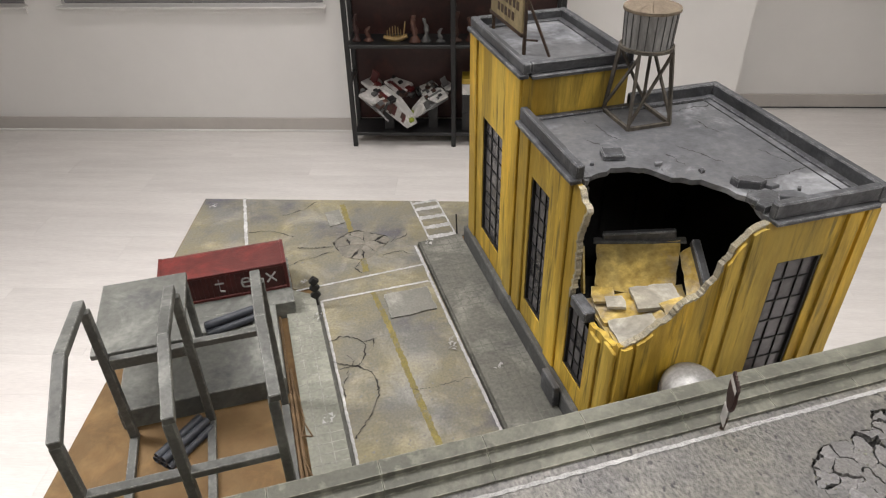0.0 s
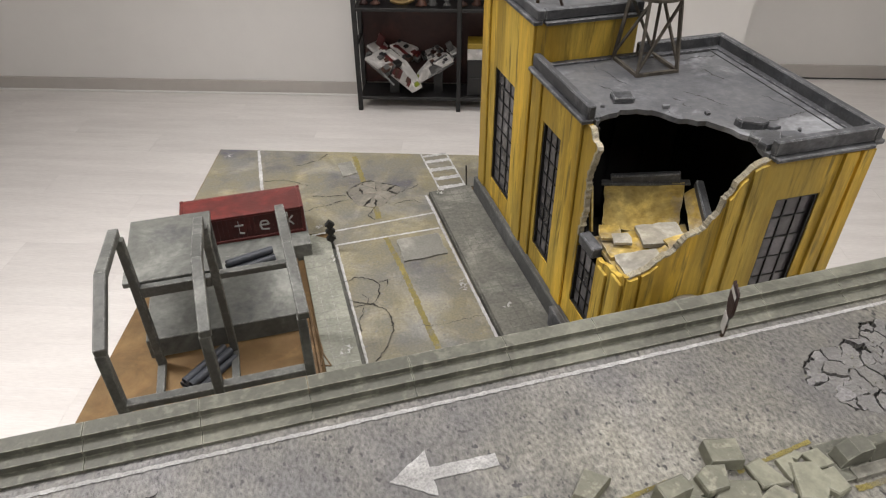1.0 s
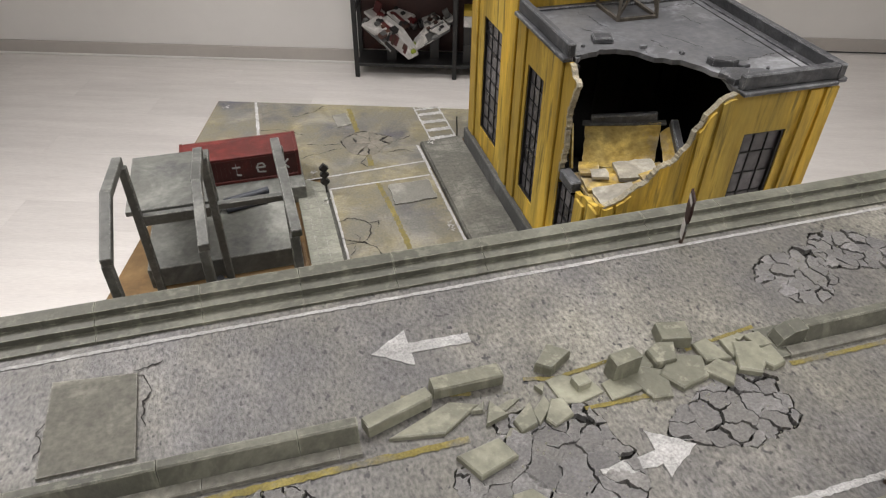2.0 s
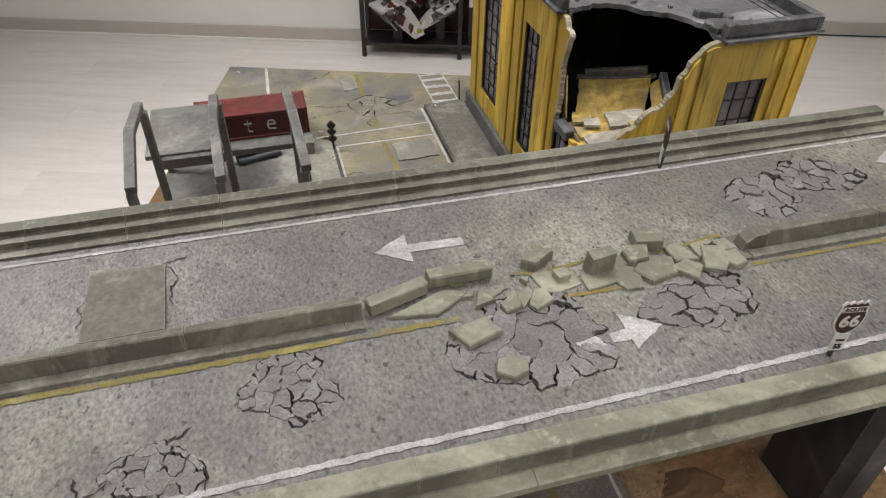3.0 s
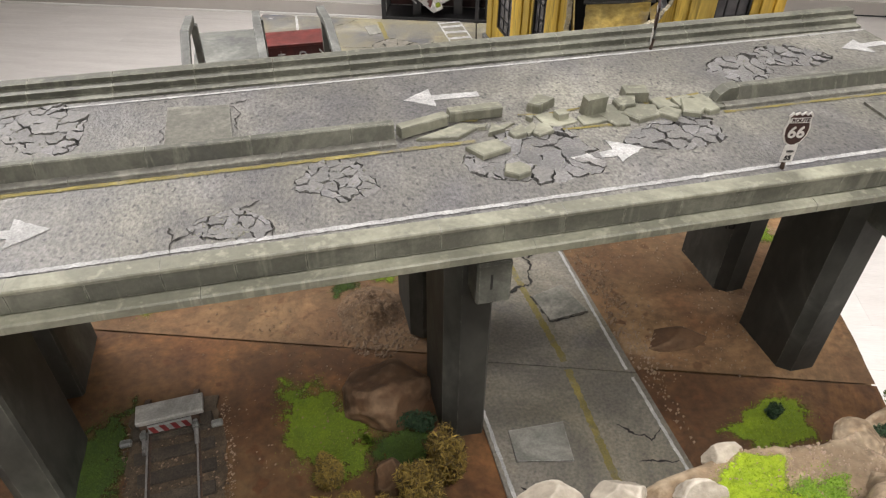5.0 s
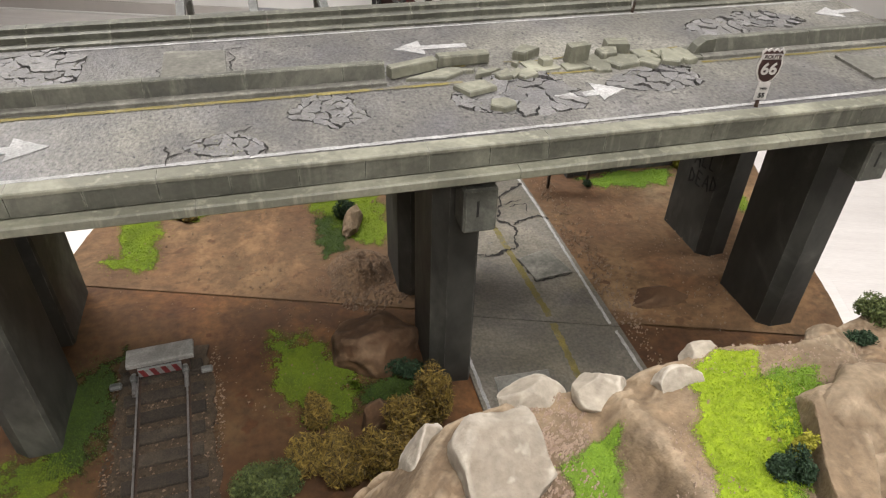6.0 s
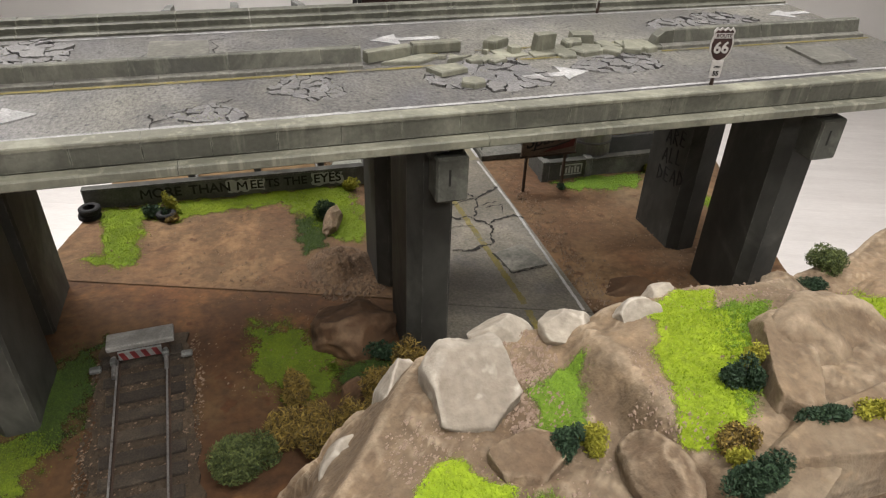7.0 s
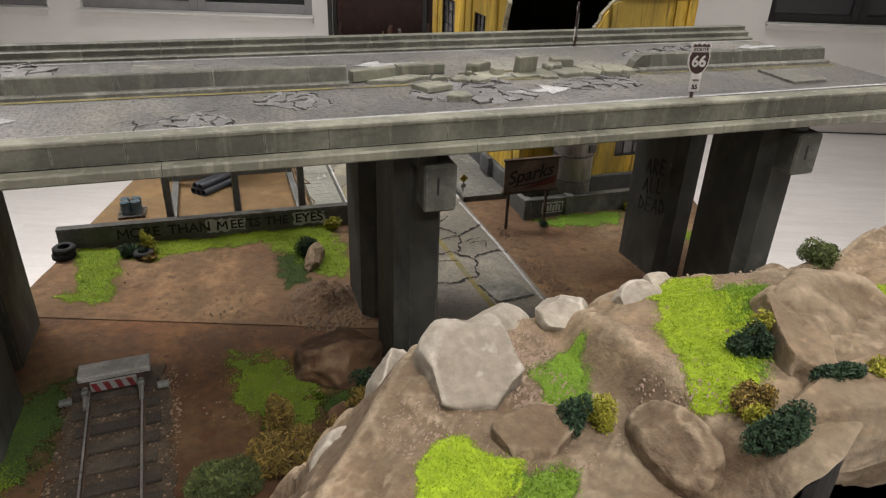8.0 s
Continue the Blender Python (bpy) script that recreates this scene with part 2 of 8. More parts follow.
M.update(
    yellowfaint=mat("faded_yellow_paint", (0.27, 0.225, 0.055), (0.235, 0.20, 0.085), 14, 0.8, 0.3, stain=(0.20, 0.188, 0.155), cover=0.46, grain=0.3, wash=0.3, washscale=25),
    patchgrey=mat("pale_repair_patch", (0.298, 0.296, 0.262), (0.356, 0.352, 0.312), 9, 0.85, 0.3, stain=(0.215, 0.213, 0.195), cover=0.36, grain=0.18, edge=0.5),
    patchdeck=mat("smooth_deck_patch", (0.235, 0.231, 0.196), (0.290, 0.284, 0.240), 5, 0.8, 0.3, stain=(0.165, 0.162, 0.148), cover=0.36, grain=0.3, edge=0.4),
    lane=mat("stained_lane", (0.215, 0.200, 0.172), (0.268, 0.240, 0.172), 3, 0.55, 0.4, fine=40, stain=(0.118, 0.114, 0.132), cover=0.46, grain=0.4, small=2.0, wash=0.5, washscale=4, washcover=0.5, speck=0.4, gloss=0.7),
    paveline=mat("faint_paving_joint", (0.178, 0.180, 0.156), (0.215, 0.216, 0.188), 8, 0.9, 0.1, grain=0.2),
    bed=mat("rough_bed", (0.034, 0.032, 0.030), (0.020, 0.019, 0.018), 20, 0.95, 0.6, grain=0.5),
    concretedark=mat("grey_bearing_concrete", (0.15, 0.154, 0.128), (0.195, 0.199, 0.165), 8, 0.9, 0.2, stain=(0.105, 0.105, 0.09), cover=0.36, grain=0.12, edge=0.4),
    plaster=mat("crumbled_plaster", (0.66, 0.58, 0.38), (0.56, 0.52, 0.42), 16, 0.9, 0.6, stain=(0.62, 0.44, 0.12), cover=0.34, grain=0.35),
    plinth=mat("grey_plinth", (0.128, 0.132, 0.132), (0.168, 0.172, 0.168), 8, 0.85, 0.2, stain=(0.088, 0.088, 0.084), cover=0.36, grain=0.15, edge=0.5),
    ruin=mat("scuffed_yellow_slab", (0.66, 0.44, 0.07), (0.70, 0.54, 0.19), 7, 0.8, 0.5, stain=(0.46, 0.435, 0.42), cover=0.50, grain=0.3, small=1.6, wash=0.45, washscale=14, edge=0.6),
    ruingrey=mat("scuffed_grey_slab", (0.56, 0.52, 0.42), (0.48, 0.46, 0.40), 7, 0.8, 0.5, stain=(0.62, 0.46, 0.14), cover=0.40, grain=0.25, small=1.6, wash=0.40, washscale=14, edge=0.6),
    zinc=mat("weathered_zinc", (0.42, 0.42, 0.415), (0.56, 0.56, 0.55), 7, 0.42, 0.15, metal=0.25, stain=(0.17, 0.16, 0.15), cover=0.40, streak=4, grain=0.2, wash=0.45),
    zincdark=mat("dark_zinc", (0.15, 0.15, 0.146), (0.203, 0.203, 0.195), 9, 0.5, 0.15, metal=0.4, grain=0.2),
    tan=mat("tan_lid", (0.30, 0.235, 0.165), (0.36, 0.29, 0.21), 10, 0.85, 0.3, stain=(0.18, 0.135, 0.09), cover=0.40, grain=0.25),
    wood=mat("weathered_wood", (0.13, 0.115, 0.095), (0.20, 0.175, 0.14), 15, 0.85, 0.4, streak=4, grain=0.3),
    cream=mat("cream_sign", (0.44, 0.36, 0.20), (0.38, 0.30, 0.16), 12, 0.8, 0.15, stain=(0.25, 0.17, 0.08), cover=0.36, grain=0.15),
    rust=mat("rusty_steel", (0.075, 0.05, 0.035), (0.12, 0.07, 0.042), 20, 0.8, 0.3, grain=0.3),
    reddark=mat("dark_red_paint", (0.085, 0.014, 0.012), (0.115, 0.018, 0.014), 10, 0.55, 0.15, stain=(0.05, 0.012, 0.011), cover=0.38, grain=0.2),
    pipe=mat("blue_grey_plastic", (0.055, 0.065, 0.085), (0.075, 0.085, 0.105), 10, 0.5, 0.1, grain=0.15),
    barrel=mat("blue_drum_paint", (0.065, 0.115, 0.14), (0.10, 0.16, 0.185), 14, 0.5, 0.15, stain=(0.07, 0.055, 0.04), cover=0.34, grain=0.2),
    stripwood=mat("brown_strip_wood", (0.20, 0.12, 0.055), (0.28, 0.18, 0.09), 20, 0.8, 0.3, grain=0.3),
    potslab=mat("broken_asphalt_slab", (0.222, 0.218, 0.220), (0.315, 0.308, 0.290), 5, 0.5, 0.45, fine=36, stain=(0.140, 0.137, 0.150), cover=0.42, grain=0.45, small=2.0, wash=0.45, washscale=10, vary=0.10, edge=0.2, gloss=0.8),
    potstreet=mat("broken_street_slab", (0.22, 0.208, 0.18), (0.27, 0.25, 0.205), 9, 0.92, 0.3, stain=(0.16, 0.155, 0.155), cover=0.40, grain=0.2, small=2.0, wash=0.4, washscale=12, vary=0.08),
    paper=mat("white_paper", (0.72, 0.72, 0.70), (0.60, 0.60, 0.58), 30, 0.9, 0.1, grain=0.1),
    darkwall=mat("dark_grey_wall", (0.150, 0.153, 0.138), (0.205, 0.207, 0.187), 9, 0.85, 0.3, stain=(0.105, 0.107, 0.098), cover=0.42, grain=0.25, edge=0.6),
    chalk=mat("white_chalk_paint", (0.42, 0.43, 0.41), (0.33, 0.34, 0.325), 20, 0.9, 0.2, stain=(0.18, 0.19, 0.18), cover=0.36, grain=0.3),
    chalkbright=mat("white_wash_paint", (0.70, 0.71, 0.69), (0.58, 0.59, 0.57), 9, 0.9, 0.2, stain=(0.30, 0.31, 0.30), cover=0.30, grain=0.2, small=2.5, wash=0.3),
    ink=mat("black_paint", (0.014, 0.014, 0.014), (0.025, 0.025, 0.024), 20, 0.8, 0.1),
    board=mat("brown_billboard", (0.18, 0.13, 0.09), (0.26, 0.195, 0.135), 9, 0.7, 0.2, stain=(0.11, 0.08, 0.055), cover=0.4, grain=0.25),
    redpaint=mat("faded_red_paint", (0.20, 0.035, 0.022), (0.15, 0.03, 0.02), 14, 0.8, 0.2, grain=0.25),
    signwhite=mat("sign_white", (0.74, 0.72, 0.69), (0.62, 0.60, 0.57), 30, 0.7, 0.1, grain=0.15, wash=0.2),
    signbrown=mat("sign_dark_brown", (0.055, 0.022, 0.018), (0.075, 0.03, 0.024), 30, 0.6, 0.1, grain=0.15),
    signyellow=mat("sign_yellow", (0.62, 0.42, 0.03), (0.50, 0.34, 0.04), 30, 0.6, 0.1, grain=0.15),
    sleeper=mat("tarred_sleeper", (0.062, 0.048, 0.034), (0.115, 0.090, 0.062), 16, 0.85, 0.5, grain=0.5, vary=0.3, stain=(0.03, 0.024, 0.018), cover=0.42),
    rail=mat("worn_rail_steel", (0.30, 0.29, 0.28), (0.44, 0.43, 0.41), 20, 0.35, 0.1, metal=0.35, stain=(0.12, 0.095, 0.075), cover=0.42, grain=0.2),
    ballast=mat("brown_ballast", (0.090, 0.064, 0.038), (0.160, 0.115, 0.072), 40, 0.95, 0.5, grain=0.4),
    bufferred=mat("buffer_red", (0.26, 0.025, 0.025), (0.20, 0.02, 0.02), 20, 0.7, 0.15, grain=0.25),
    stone=mat("loose_stone", (0.19, 0.13, 0.085), (0.27, 0.195, 0.135), 30, 0.95, 0.2, grain=0.2, wash=0.0),
    stonepale=mat("pink_gravel", (0.26, 0.185, 0.135), (0.35, 0.265, 0.20), 30, 0.95, 0.2, grain=0.2, wash=0.0),
    tyre=mat("black_rubber", (0.017, 0.017, 0.018), (0.03, 0.03, 0.03), 30, 0.85, 0.3, grain=0.2),
    earthrock=mat("brown_earth_rock", (0.225, 0.122, 0.055), (0.150, 0.076, 0.034), 4, 0.9, 0.6, stain=(0.29, 0.188, 0.100), cover=0.44, grain=0.35, small=1.6, wash=0.5, washscale=6, crest=0.3),
    moundearth=mat("grey_brown_soil", (0.255, 0.160, 0.086), (0.182, 0.106, 0.054), 8, 0.95, 0.8, stain=(0.32, 0.228, 0.138), cover=0.42, grain=0.45, small=1.6, fine=14, wash=0.5, washscale=9, speck=0.5),
    back=mat("dark_red_back_panel", (0.06, 0.016, 0.011), (0.045, 0.013, 0.010), 6, 0.6, 0.05, grain=0.1),
    toywhite=mat("white_plastic", (0.80, 0.78, 0.75), (0.68, 0.66, 0.63), 12, 0.4, 0.05, grain=0.08),
    toyred=mat("dark_red_plastic", (0.15, 0.02, 0.02), (0.12, 0.016, 0.016), 12, 0.4, 0.05, grain=0.08),
    toygrey=mat("grey_plastic", (0.12, 0.12, 0.12), (0.18, 0.18, 0.175), 12, 0.45, 0.05, grain=0.08),
    toylime=mat("lime_plastic", (0.30, 0.36, 0.03), (0.26, 0.32, 0.03), 12, 0.4, 0.05, grain=0.08),
    gold=mat("golden_resin", (0.40, 0.26, 0.10), (0.50, 0.35, 0.15), 12, 0.35, 0.1, metal=0.4, grain=0.2),
    figure=mat("brown_resin", (0.085, 0.03, 0.02), (0.14, 0.06, 0.035), 12, 0.55, 0.2, grain=0.3, vary=0.5),
    metalsheet=mat("pale_buffer_steel", (0.40, 0.39, 0.36), (0.50, 0.49, 0.455), 12, 0.7, 0.2, stain=(0.24, 0.225, 0.19), cover=0.4, grain=0.2, edge=0.4),
)


def leafy(name, a, b, rough=0.8):
    """Foliage: every leaf or blade takes its own tone between a and b."""
    m = bpy.data.materials.new(name)
    m.use_nodes = True
    n, link = m.node_tree.nodes, m.node_tree.links.new
    geo, ramp = n.new("ShaderNodeNewGeometry"), n.new("ShaderNodeMix")
    ramp.data_type = "RGBA"
    ramp.inputs[6].default_value, ramp.inputs[7].default_value = (*a, 1), (*b, 1)
    link(geo.outputs["Random Per Island"], ramp.inputs[0])
    link(ramp.outputs[2], n["Principled BSDF"].inputs["Base Color"])
    n["Principled BSDF"].inputs["Roughness"].default_value = rough
    return m


M.update(
    lime=leafy("lime_static_grass", (0.27, 0.385, 0.012), (0.33, 0.435, 0.014)),
    limelow=leafy("dull_lime_static_grass", (0.185, 0.275, 0.008), (0.255, 0.345, 0.010)),
    limelowmat=mat("dull_lime_grass_mat", (0.165, 0.262, 0.007), (0.255, 0.335, 0.009), 4, 0.95, 0.3, grain=0.25, small=1.5, fine=20, wash=0.45, washscale=7, fade=True),
    limemat=mat("lime_grass_mat", (0.255, 0.372, 0.010), (0.345, 0.445, 0.014), 5, 0.95, 0.4, grain=0.35, fine=16, small=2.0, stain=(0.19, 0.315, 0.012), cover=0.42, wash=0.3, washscale=9, fade=True),
    mid=leafy("green_static_grass", (0.14, 0.25, 0.015), (0.21, 0.33, 0.02)),
    midmat=mat("green_grass_mat", (0.13, 0.23, 0.015), (0.18, 0.30, 0.02), 20, 0.95, 0.3, grain=0.25, wash=0.3, fade=True),
    moss=leafy("moss_static_grass", (0.045, 0.088, 0.006), (0.074, 0.128, 0.008)),
    olive=leafy("olive_static_grass", (0.125, 0.190, 0.007), (0.180, 0.245, 0.009)),
    olivemat=mat("olive_grass_mat", (0.115, 0.178, 0.007), (0.175, 0.235, 0.009), 6, 0.95, 0.4, grain=0.3, fine=14, wash=0.4, washscale=8, fade=True),
    mossmat=mat("moss_grass_mat", (0.036, 0.074, 0.006), (0.064, 0.112, 0.008), 20, 0.95, 0.5, grain=0.3, fade=True),
    leafdark=leafy("dark_green_foam_leaf", (0.010, 0.028, 0.012), (0.03, 0.065, 0.025)),
    leafgreen=leafy("grey_green_leaf", (0.030, 0.048, 0.013), (0.135, 0.165, 0.045)),
    leafyellow=leafy("yellow_green_leaf", (0.20, 0.20, 0.015), (0.34, 0.32, 0.03)),
    leafbrown=leafy("brown_ochre_leaf", (0.050, 0.034, 0.010), (0.32, 0.225, 0.045)),
)


# ---- building blocks ----
ORIGIN = {}


def thing(name, at, label="", category="", group="", kind=""):
    """An Empty at the thing's base that holds its parts."""
    ob = new(name)
    ob.empty_display_size = 0.02
    ORIGIN[ob] = Vector(at)
    ob.location = Vector(at) * DM
    return tagged(ob, label, category, group, kind)


def part(name, bm, material, parent=None, label="", smooth=False):
    """Links a bmesh, made in the plan's decimetres, as one mesh object; under a thing or a part if one is given."""
    base = ORIGIN.get(parent, Vector((0, 0, 0)))
    for v in bm.verts:
        v.co = (v.co - base) * DM
    bmesh.ops.recalc_face_normals(bm, faces=bm.faces)
    me = bpy.data.meshes.new(name)
    bm.to_mesh(me)
    bm.free()
    if smooth:
        me.polygons.foreach_set("use_smooth", [True] * len(me.polygons))
    me.materials.append(M[material])
    ob = new(name, me)
    ob.parent = parent
    ORIGIN[ob] = base
    if label:
        ob["label"] = label
    return ob


def box(bm, x0, x1, y0, y1, z0, z1, bevel=0.0, turn=None):
    """A box; bevel rounds its edges; turn: a matrix about its middle."""
    mid = Vector(((x0 + x1) / 2, (y0 + y1) / 2, (z0 + z1) / 2))
    m = Matrix.Translation(mid) @ (turn or Matrix()) @ Matrix.Diagonal((x1 - x0, y1 - y0, z1 - z0, 1))
    vs = bmesh.ops.create_cube(bm, size=1, matrix=m)["verts"]
    if bevel:
        es = list({e for v in vs for e in v.link_edges})
        bmesh.ops.bevel(bm, geom=es, offset=bevel, segments=1, affect="EDGES", profile=0.5)
    return bm


def bx(*a, **k):
    return box(bmesh.new(), *a, **k)


def rod(bm, a, b, r, sides=8, r2=None):
    """A round bar from a to b."""
    a, b = Vector(a), Vector(b)
    d = b - a
    m = Matrix.Translation((a + b) / 2) @ d.to_track_quat("Z", "Y").to_matrix().to_4x4()
    bmesh.ops.create_cone(bm, cap_ends=True, segments=sides, radius1=r, radius2=r if r2 is None else r2, depth=d.length, matrix=m)
    return bm


def beam(bm, a, b, w, h=None, bevel=0.0):
    """A square bar from a to b."""
    a, b = Vector(a), Vector(b)
    d = b - a
    m = Matrix.Translation((a + b) / 2) @ d.to_track_quat("Z", "Y").to_matrix().to_4x4() @ Matrix.Diagonal((w, h or w, d.length, 1))
    vs = bmesh.ops.create_cube(bm, size=1, matrix=m)["verts"]
    if bevel:
        bmesh.ops.bevel(bm, geom=list({e for v in vs for e in v.link_edges}), offset=bevel, segments=1, affect="EDGES", profile=0.5)
    return bm


def inside(p, poly):
    c = False
    for (ax, ay), (bx_, by) in zip(poly, [*poly[1:], poly[0]]):
        if (ay > p[1]) != (by > p[1]) and p[0] < (bx_ - ax) * (p[1] - ay) / (by - ay) + ax:
            c = not c
    return c


AXES = {"z": lambda p, q, w: (p, q, w), "x": lambda p, q, w: (w, p, q), "y": lambda p, q, w: (p, w, q)}


def sheet(bm, outer, lo, hi, axis="z", holes=()):
    """A flat plate with any outline and holes, between lo and hi on the axis. Outline: (x, y), for x (y, z), for y (x, z)."""
    loops, pts, edges = [list(outer), *map(list, holes)], [], []
    for loop in loops:
        k = len(pts)
        pts += [Vector(p) for p in loop]
        edges += [(k + i, k + (i + 1) % len(loop)) for i in range(len(loop))]
    vs, es, fs, *_ = geometry.delaunay_2d_cdt(pts, edges, [], 1, 1e-6)
    fs = [f for f in fs if not any(inside(sum((vs[i] for i in f), Vector((0, 0))) / 3, h) for h in holes)]
    put = AXES[axis]
    a = [bm.verts.new(put(p.x, p.y, lo)) for p in vs]
    b = [bm.verts.new(put(p.x, p.y, hi)) for p in vs]
    count = {}
    for f in fs:
        bm.faces.new([a[i] for i in reversed(f)])
        bm.faces.new([b[i] for i in f])
        for i, j in zip(f, [*f[1:], f[0]]):
            count[(i, j)] = 1
    for i, j in count:
        if (j, i) not in count:
            bm.faces.new((a[i], a[j], b[j], b[i]))
    return bm


def profile(bm, pts, x0, x1):
    """A bar along x with the outline pts of (y, z)."""
    return sheet(bm, pts, x0, x1, "x")


def jag(line, step=0.12, rough=0.05, seed=1):
    """A broken, ragged version of a polyline."""
    rnd = random.Random(seed)
    out = []
    for (ax, ay), (bx_, by) in zip(line, line[1:]):
        n = max(1, int(math.hypot(bx_ - ax, by - ay) / step))
        for i in range(n):
            f = i / n
            k = 0 if i == 0 else rough
            out.append((ax + (bx_ - ax) * f + rnd.uniform(-k, k), ay + (by - ay) * f + rnd.uniform(-k, k)))
    return [*out, line[-1]]


def structure(ob, label):
    return tagged(ob, label, "", "", "structure")


def turned(ob):
    """Lays an object that was made in the room's axes into the plan."""
    ob.rotation_euler.z = TURN
    return ob


# ---- the room ----
WL, WR, WN, WN2, WS = -42.0, 34.0, 37.25, 41.0, -28.0
room_floor = structure(turned(part("floor", bx(WL, WR, WS, WN2, FLOOR - 1.5, FLOOR - 0.12), "plank")), "pale whitewashed laminate plank floor")
structure(turned(part("ceiling", bx(WL, WR, WS, WN2, CEIL, CEIL + 1), "wall")), "plain white ceiling")
WIN1, WIN2, WIN3 = (-21.9, -7.9), (-40.5, -23.9), (21.2, 33.2)
structure(turned(part("wall_north", sheet(bmesh.new(), [(WL, FLOOR), (14.4, FLOOR), (14.4, CEIL), (WL, CEIL)], WN, WN2 + 1.5, "y",
    holes=[[(a, -1.0), (b, -1.0), (b, 11), (a, 11)] for a, b in (WIN2, WIN1)]), "wall")), "plain white painted wall with window openings")
structure(turned(part("wall_alcove", sheet(bmesh.new(), [(14.4, FLOOR), (WR, FLOOR), (WR, CEIL), (14.4, CEIL)], WN2, WN2 + 1.5, "y",
    holes=[[(WIN3[0], -1.0), (WIN3[1], -1.0), (WIN3[1], 11), (WIN3[0], 11)]]), "wall")), "plain white painted wall with a window")
structure(turned(part("wall_west", bx(WL - 1.5, WL, WS, WN2 + 1.5, FLOOR, CEIL), "wall")), "plain white painted wall")
structure(turned(part("wall_east", bx(WR, WR + 1.5, WS, WN2 + 1.5, FLOOR, CEIL), "wall")), "plain white painted wall")
structure(turned(part("wall_south", bx(WL, WR, WS - 1.5, WS, FLOOR, CEIL), "wall")), "plain white painted wall")
structure(turned(part("baseboard", bx(WL, 14.35, WN - 0.15, WN - 0.01, FLOOR, FLOOR + 0.80, bevel=0.03), "trim")), "grey-brown wooden skirting board")
structure(turned(part("baseboard", bx(14.45, WR, WN2 - 0.15, WN2 - 0.01, FLOOR, FLOOR + 0.80, bevel=0.03), "trim")), "grey-brown wooden skirting board")


structure(turned(part("trim", bx(WL, 14.3, WN - 0.24, WN - 0.152, FLOOR, FLOOR + 0.12, bevel=0.03), "wall")), "thin white bead along the skirting board")

PLANK_W, PLANK_L = 1.93, 12.8


# ---- base boards and tables ----
def uvxy(u, v):
    p = room(u, v, 0)
    return (p.x, p.y)


FAR_BOARD = [uvxy(-6.27, 2.735), uvxy(5.95, 2.735), uvxy(5.95, 15.68), uvxy(-6.87, 15.73)]
NEAR_BOARD = [uvxy(-6.27, -3.95), uvxy(5.95, -3.95), uvxy(5.95, 2.70), uvxy(-6.27, 2.70)]
structure(part("ground_far", sheet(bmesh.new(), FAR_BOARD, -0.45, -0.13), "kraft"), "brown baseboard under the model town")
CUT = (6.62 - FAR_BOARD[0][1]) / (FAR_BOARD[3][1] - FAR_BOARD[0][1])
CUTR = (6.62 - FAR_BOARD[1][1]) / (FAR_BOARD[2][1] - FAR_BOARD[1][1])
TOWN = [(FAR_BOARD[0][0] + CUT * (FAR_BOARD[3][0] - FAR_BOARD[0][0]), 6.62), (FAR_BOARD[1][0] + CUTR * (FAR_BOARD[2][0] - FAR_BOARD[1][0]), 6.62), FAR_BOARD[2], FAR_BOARD[3]]
structure(part("ground_town", sheet(bmesh.new(), TOWN, -0.13, -0.03), "kraft"), "bare brown board of the model town")
structure(part("ground_near", sheet(bmesh.new(), NEAR_BOARD, -0.45, -0.13), "kraft"), "brown baseboard under the model landscape")
for TV0, TV1 in ((3.6, 14.8), (-2.2, 2.2)):
    table = thing("trestle_table", room(0, TV0, FLOOR), "plain black table carrying the model baseboards", "table", "display tables")
    part("tabletop", bx(-5.8, 5.2, TV0, TV1, -0.75, -0.45, bevel=0.03), "black", table)
    for TU in (-5.4, 4.8):
        for TV in (TV0 + 0.4, TV1 - 0.4):
            part("leg", rod(bmesh.new(), (TU, TV, FLOOR), (TU, TV, -0.75), 0.25, 10), "black", table)
    for ob in table.children:
        ob.data.transform(Matrix.Translation(ORIGIN[table] * DM))
        ob.data.transform(Matrix.Translation(-ORIGIN[table] * DM) @ Matrix.Rotation(TURN, 4, "Z"))


def fbm(x, y, s, octaves=4):
    return noise.fractal(Vector((x * s, y * s, 3.7)), 1.0, 2.0, octaves)


def soft(t):
    t = min(1.0, max(0.0, t))
    return t * t * (3 - 2 * t)


def relief(poly, step, height):
    """A grid of ground over a turned rectangle of (u0, u1, v0, v1)."""
    u0, u1, v0, v1 = poly
    nu, nv = int((u1 - u0) / step) + 1, int((v1 - v0) / step) + 1
    bm = bmesh.new()
    grid = []
    for i in range(nu + 1):
        row = []
        for j in range(nv + 1):
            p = room(u0 + (u1 - u0) * i / nu, v0 + (v1 - v0) * j / nv, 0)
            row.append(bm.verts.new((p.x, p.y, height(p.x, p.y))))
        grid.append(row)
    for i in range(nu):
        for j in range(nv):
            bm.faces.new((grid[i][j], grid[i + 1][j], grid[i + 1][j + 1], grid[i][j + 1]))
    return bm


def dirt_z(x, y):
    return -0.012 + 0.045 * fbm(x, y, 0.9) * soft(abs(y * CU - x * SU_ROOM - 2.71) / 0.5) * soft((abs(x - 2.0) - 1.1) / 0.5) - 0.02 * (1 - soft((abs(x - 2.0) - 1.0) / 0.5))


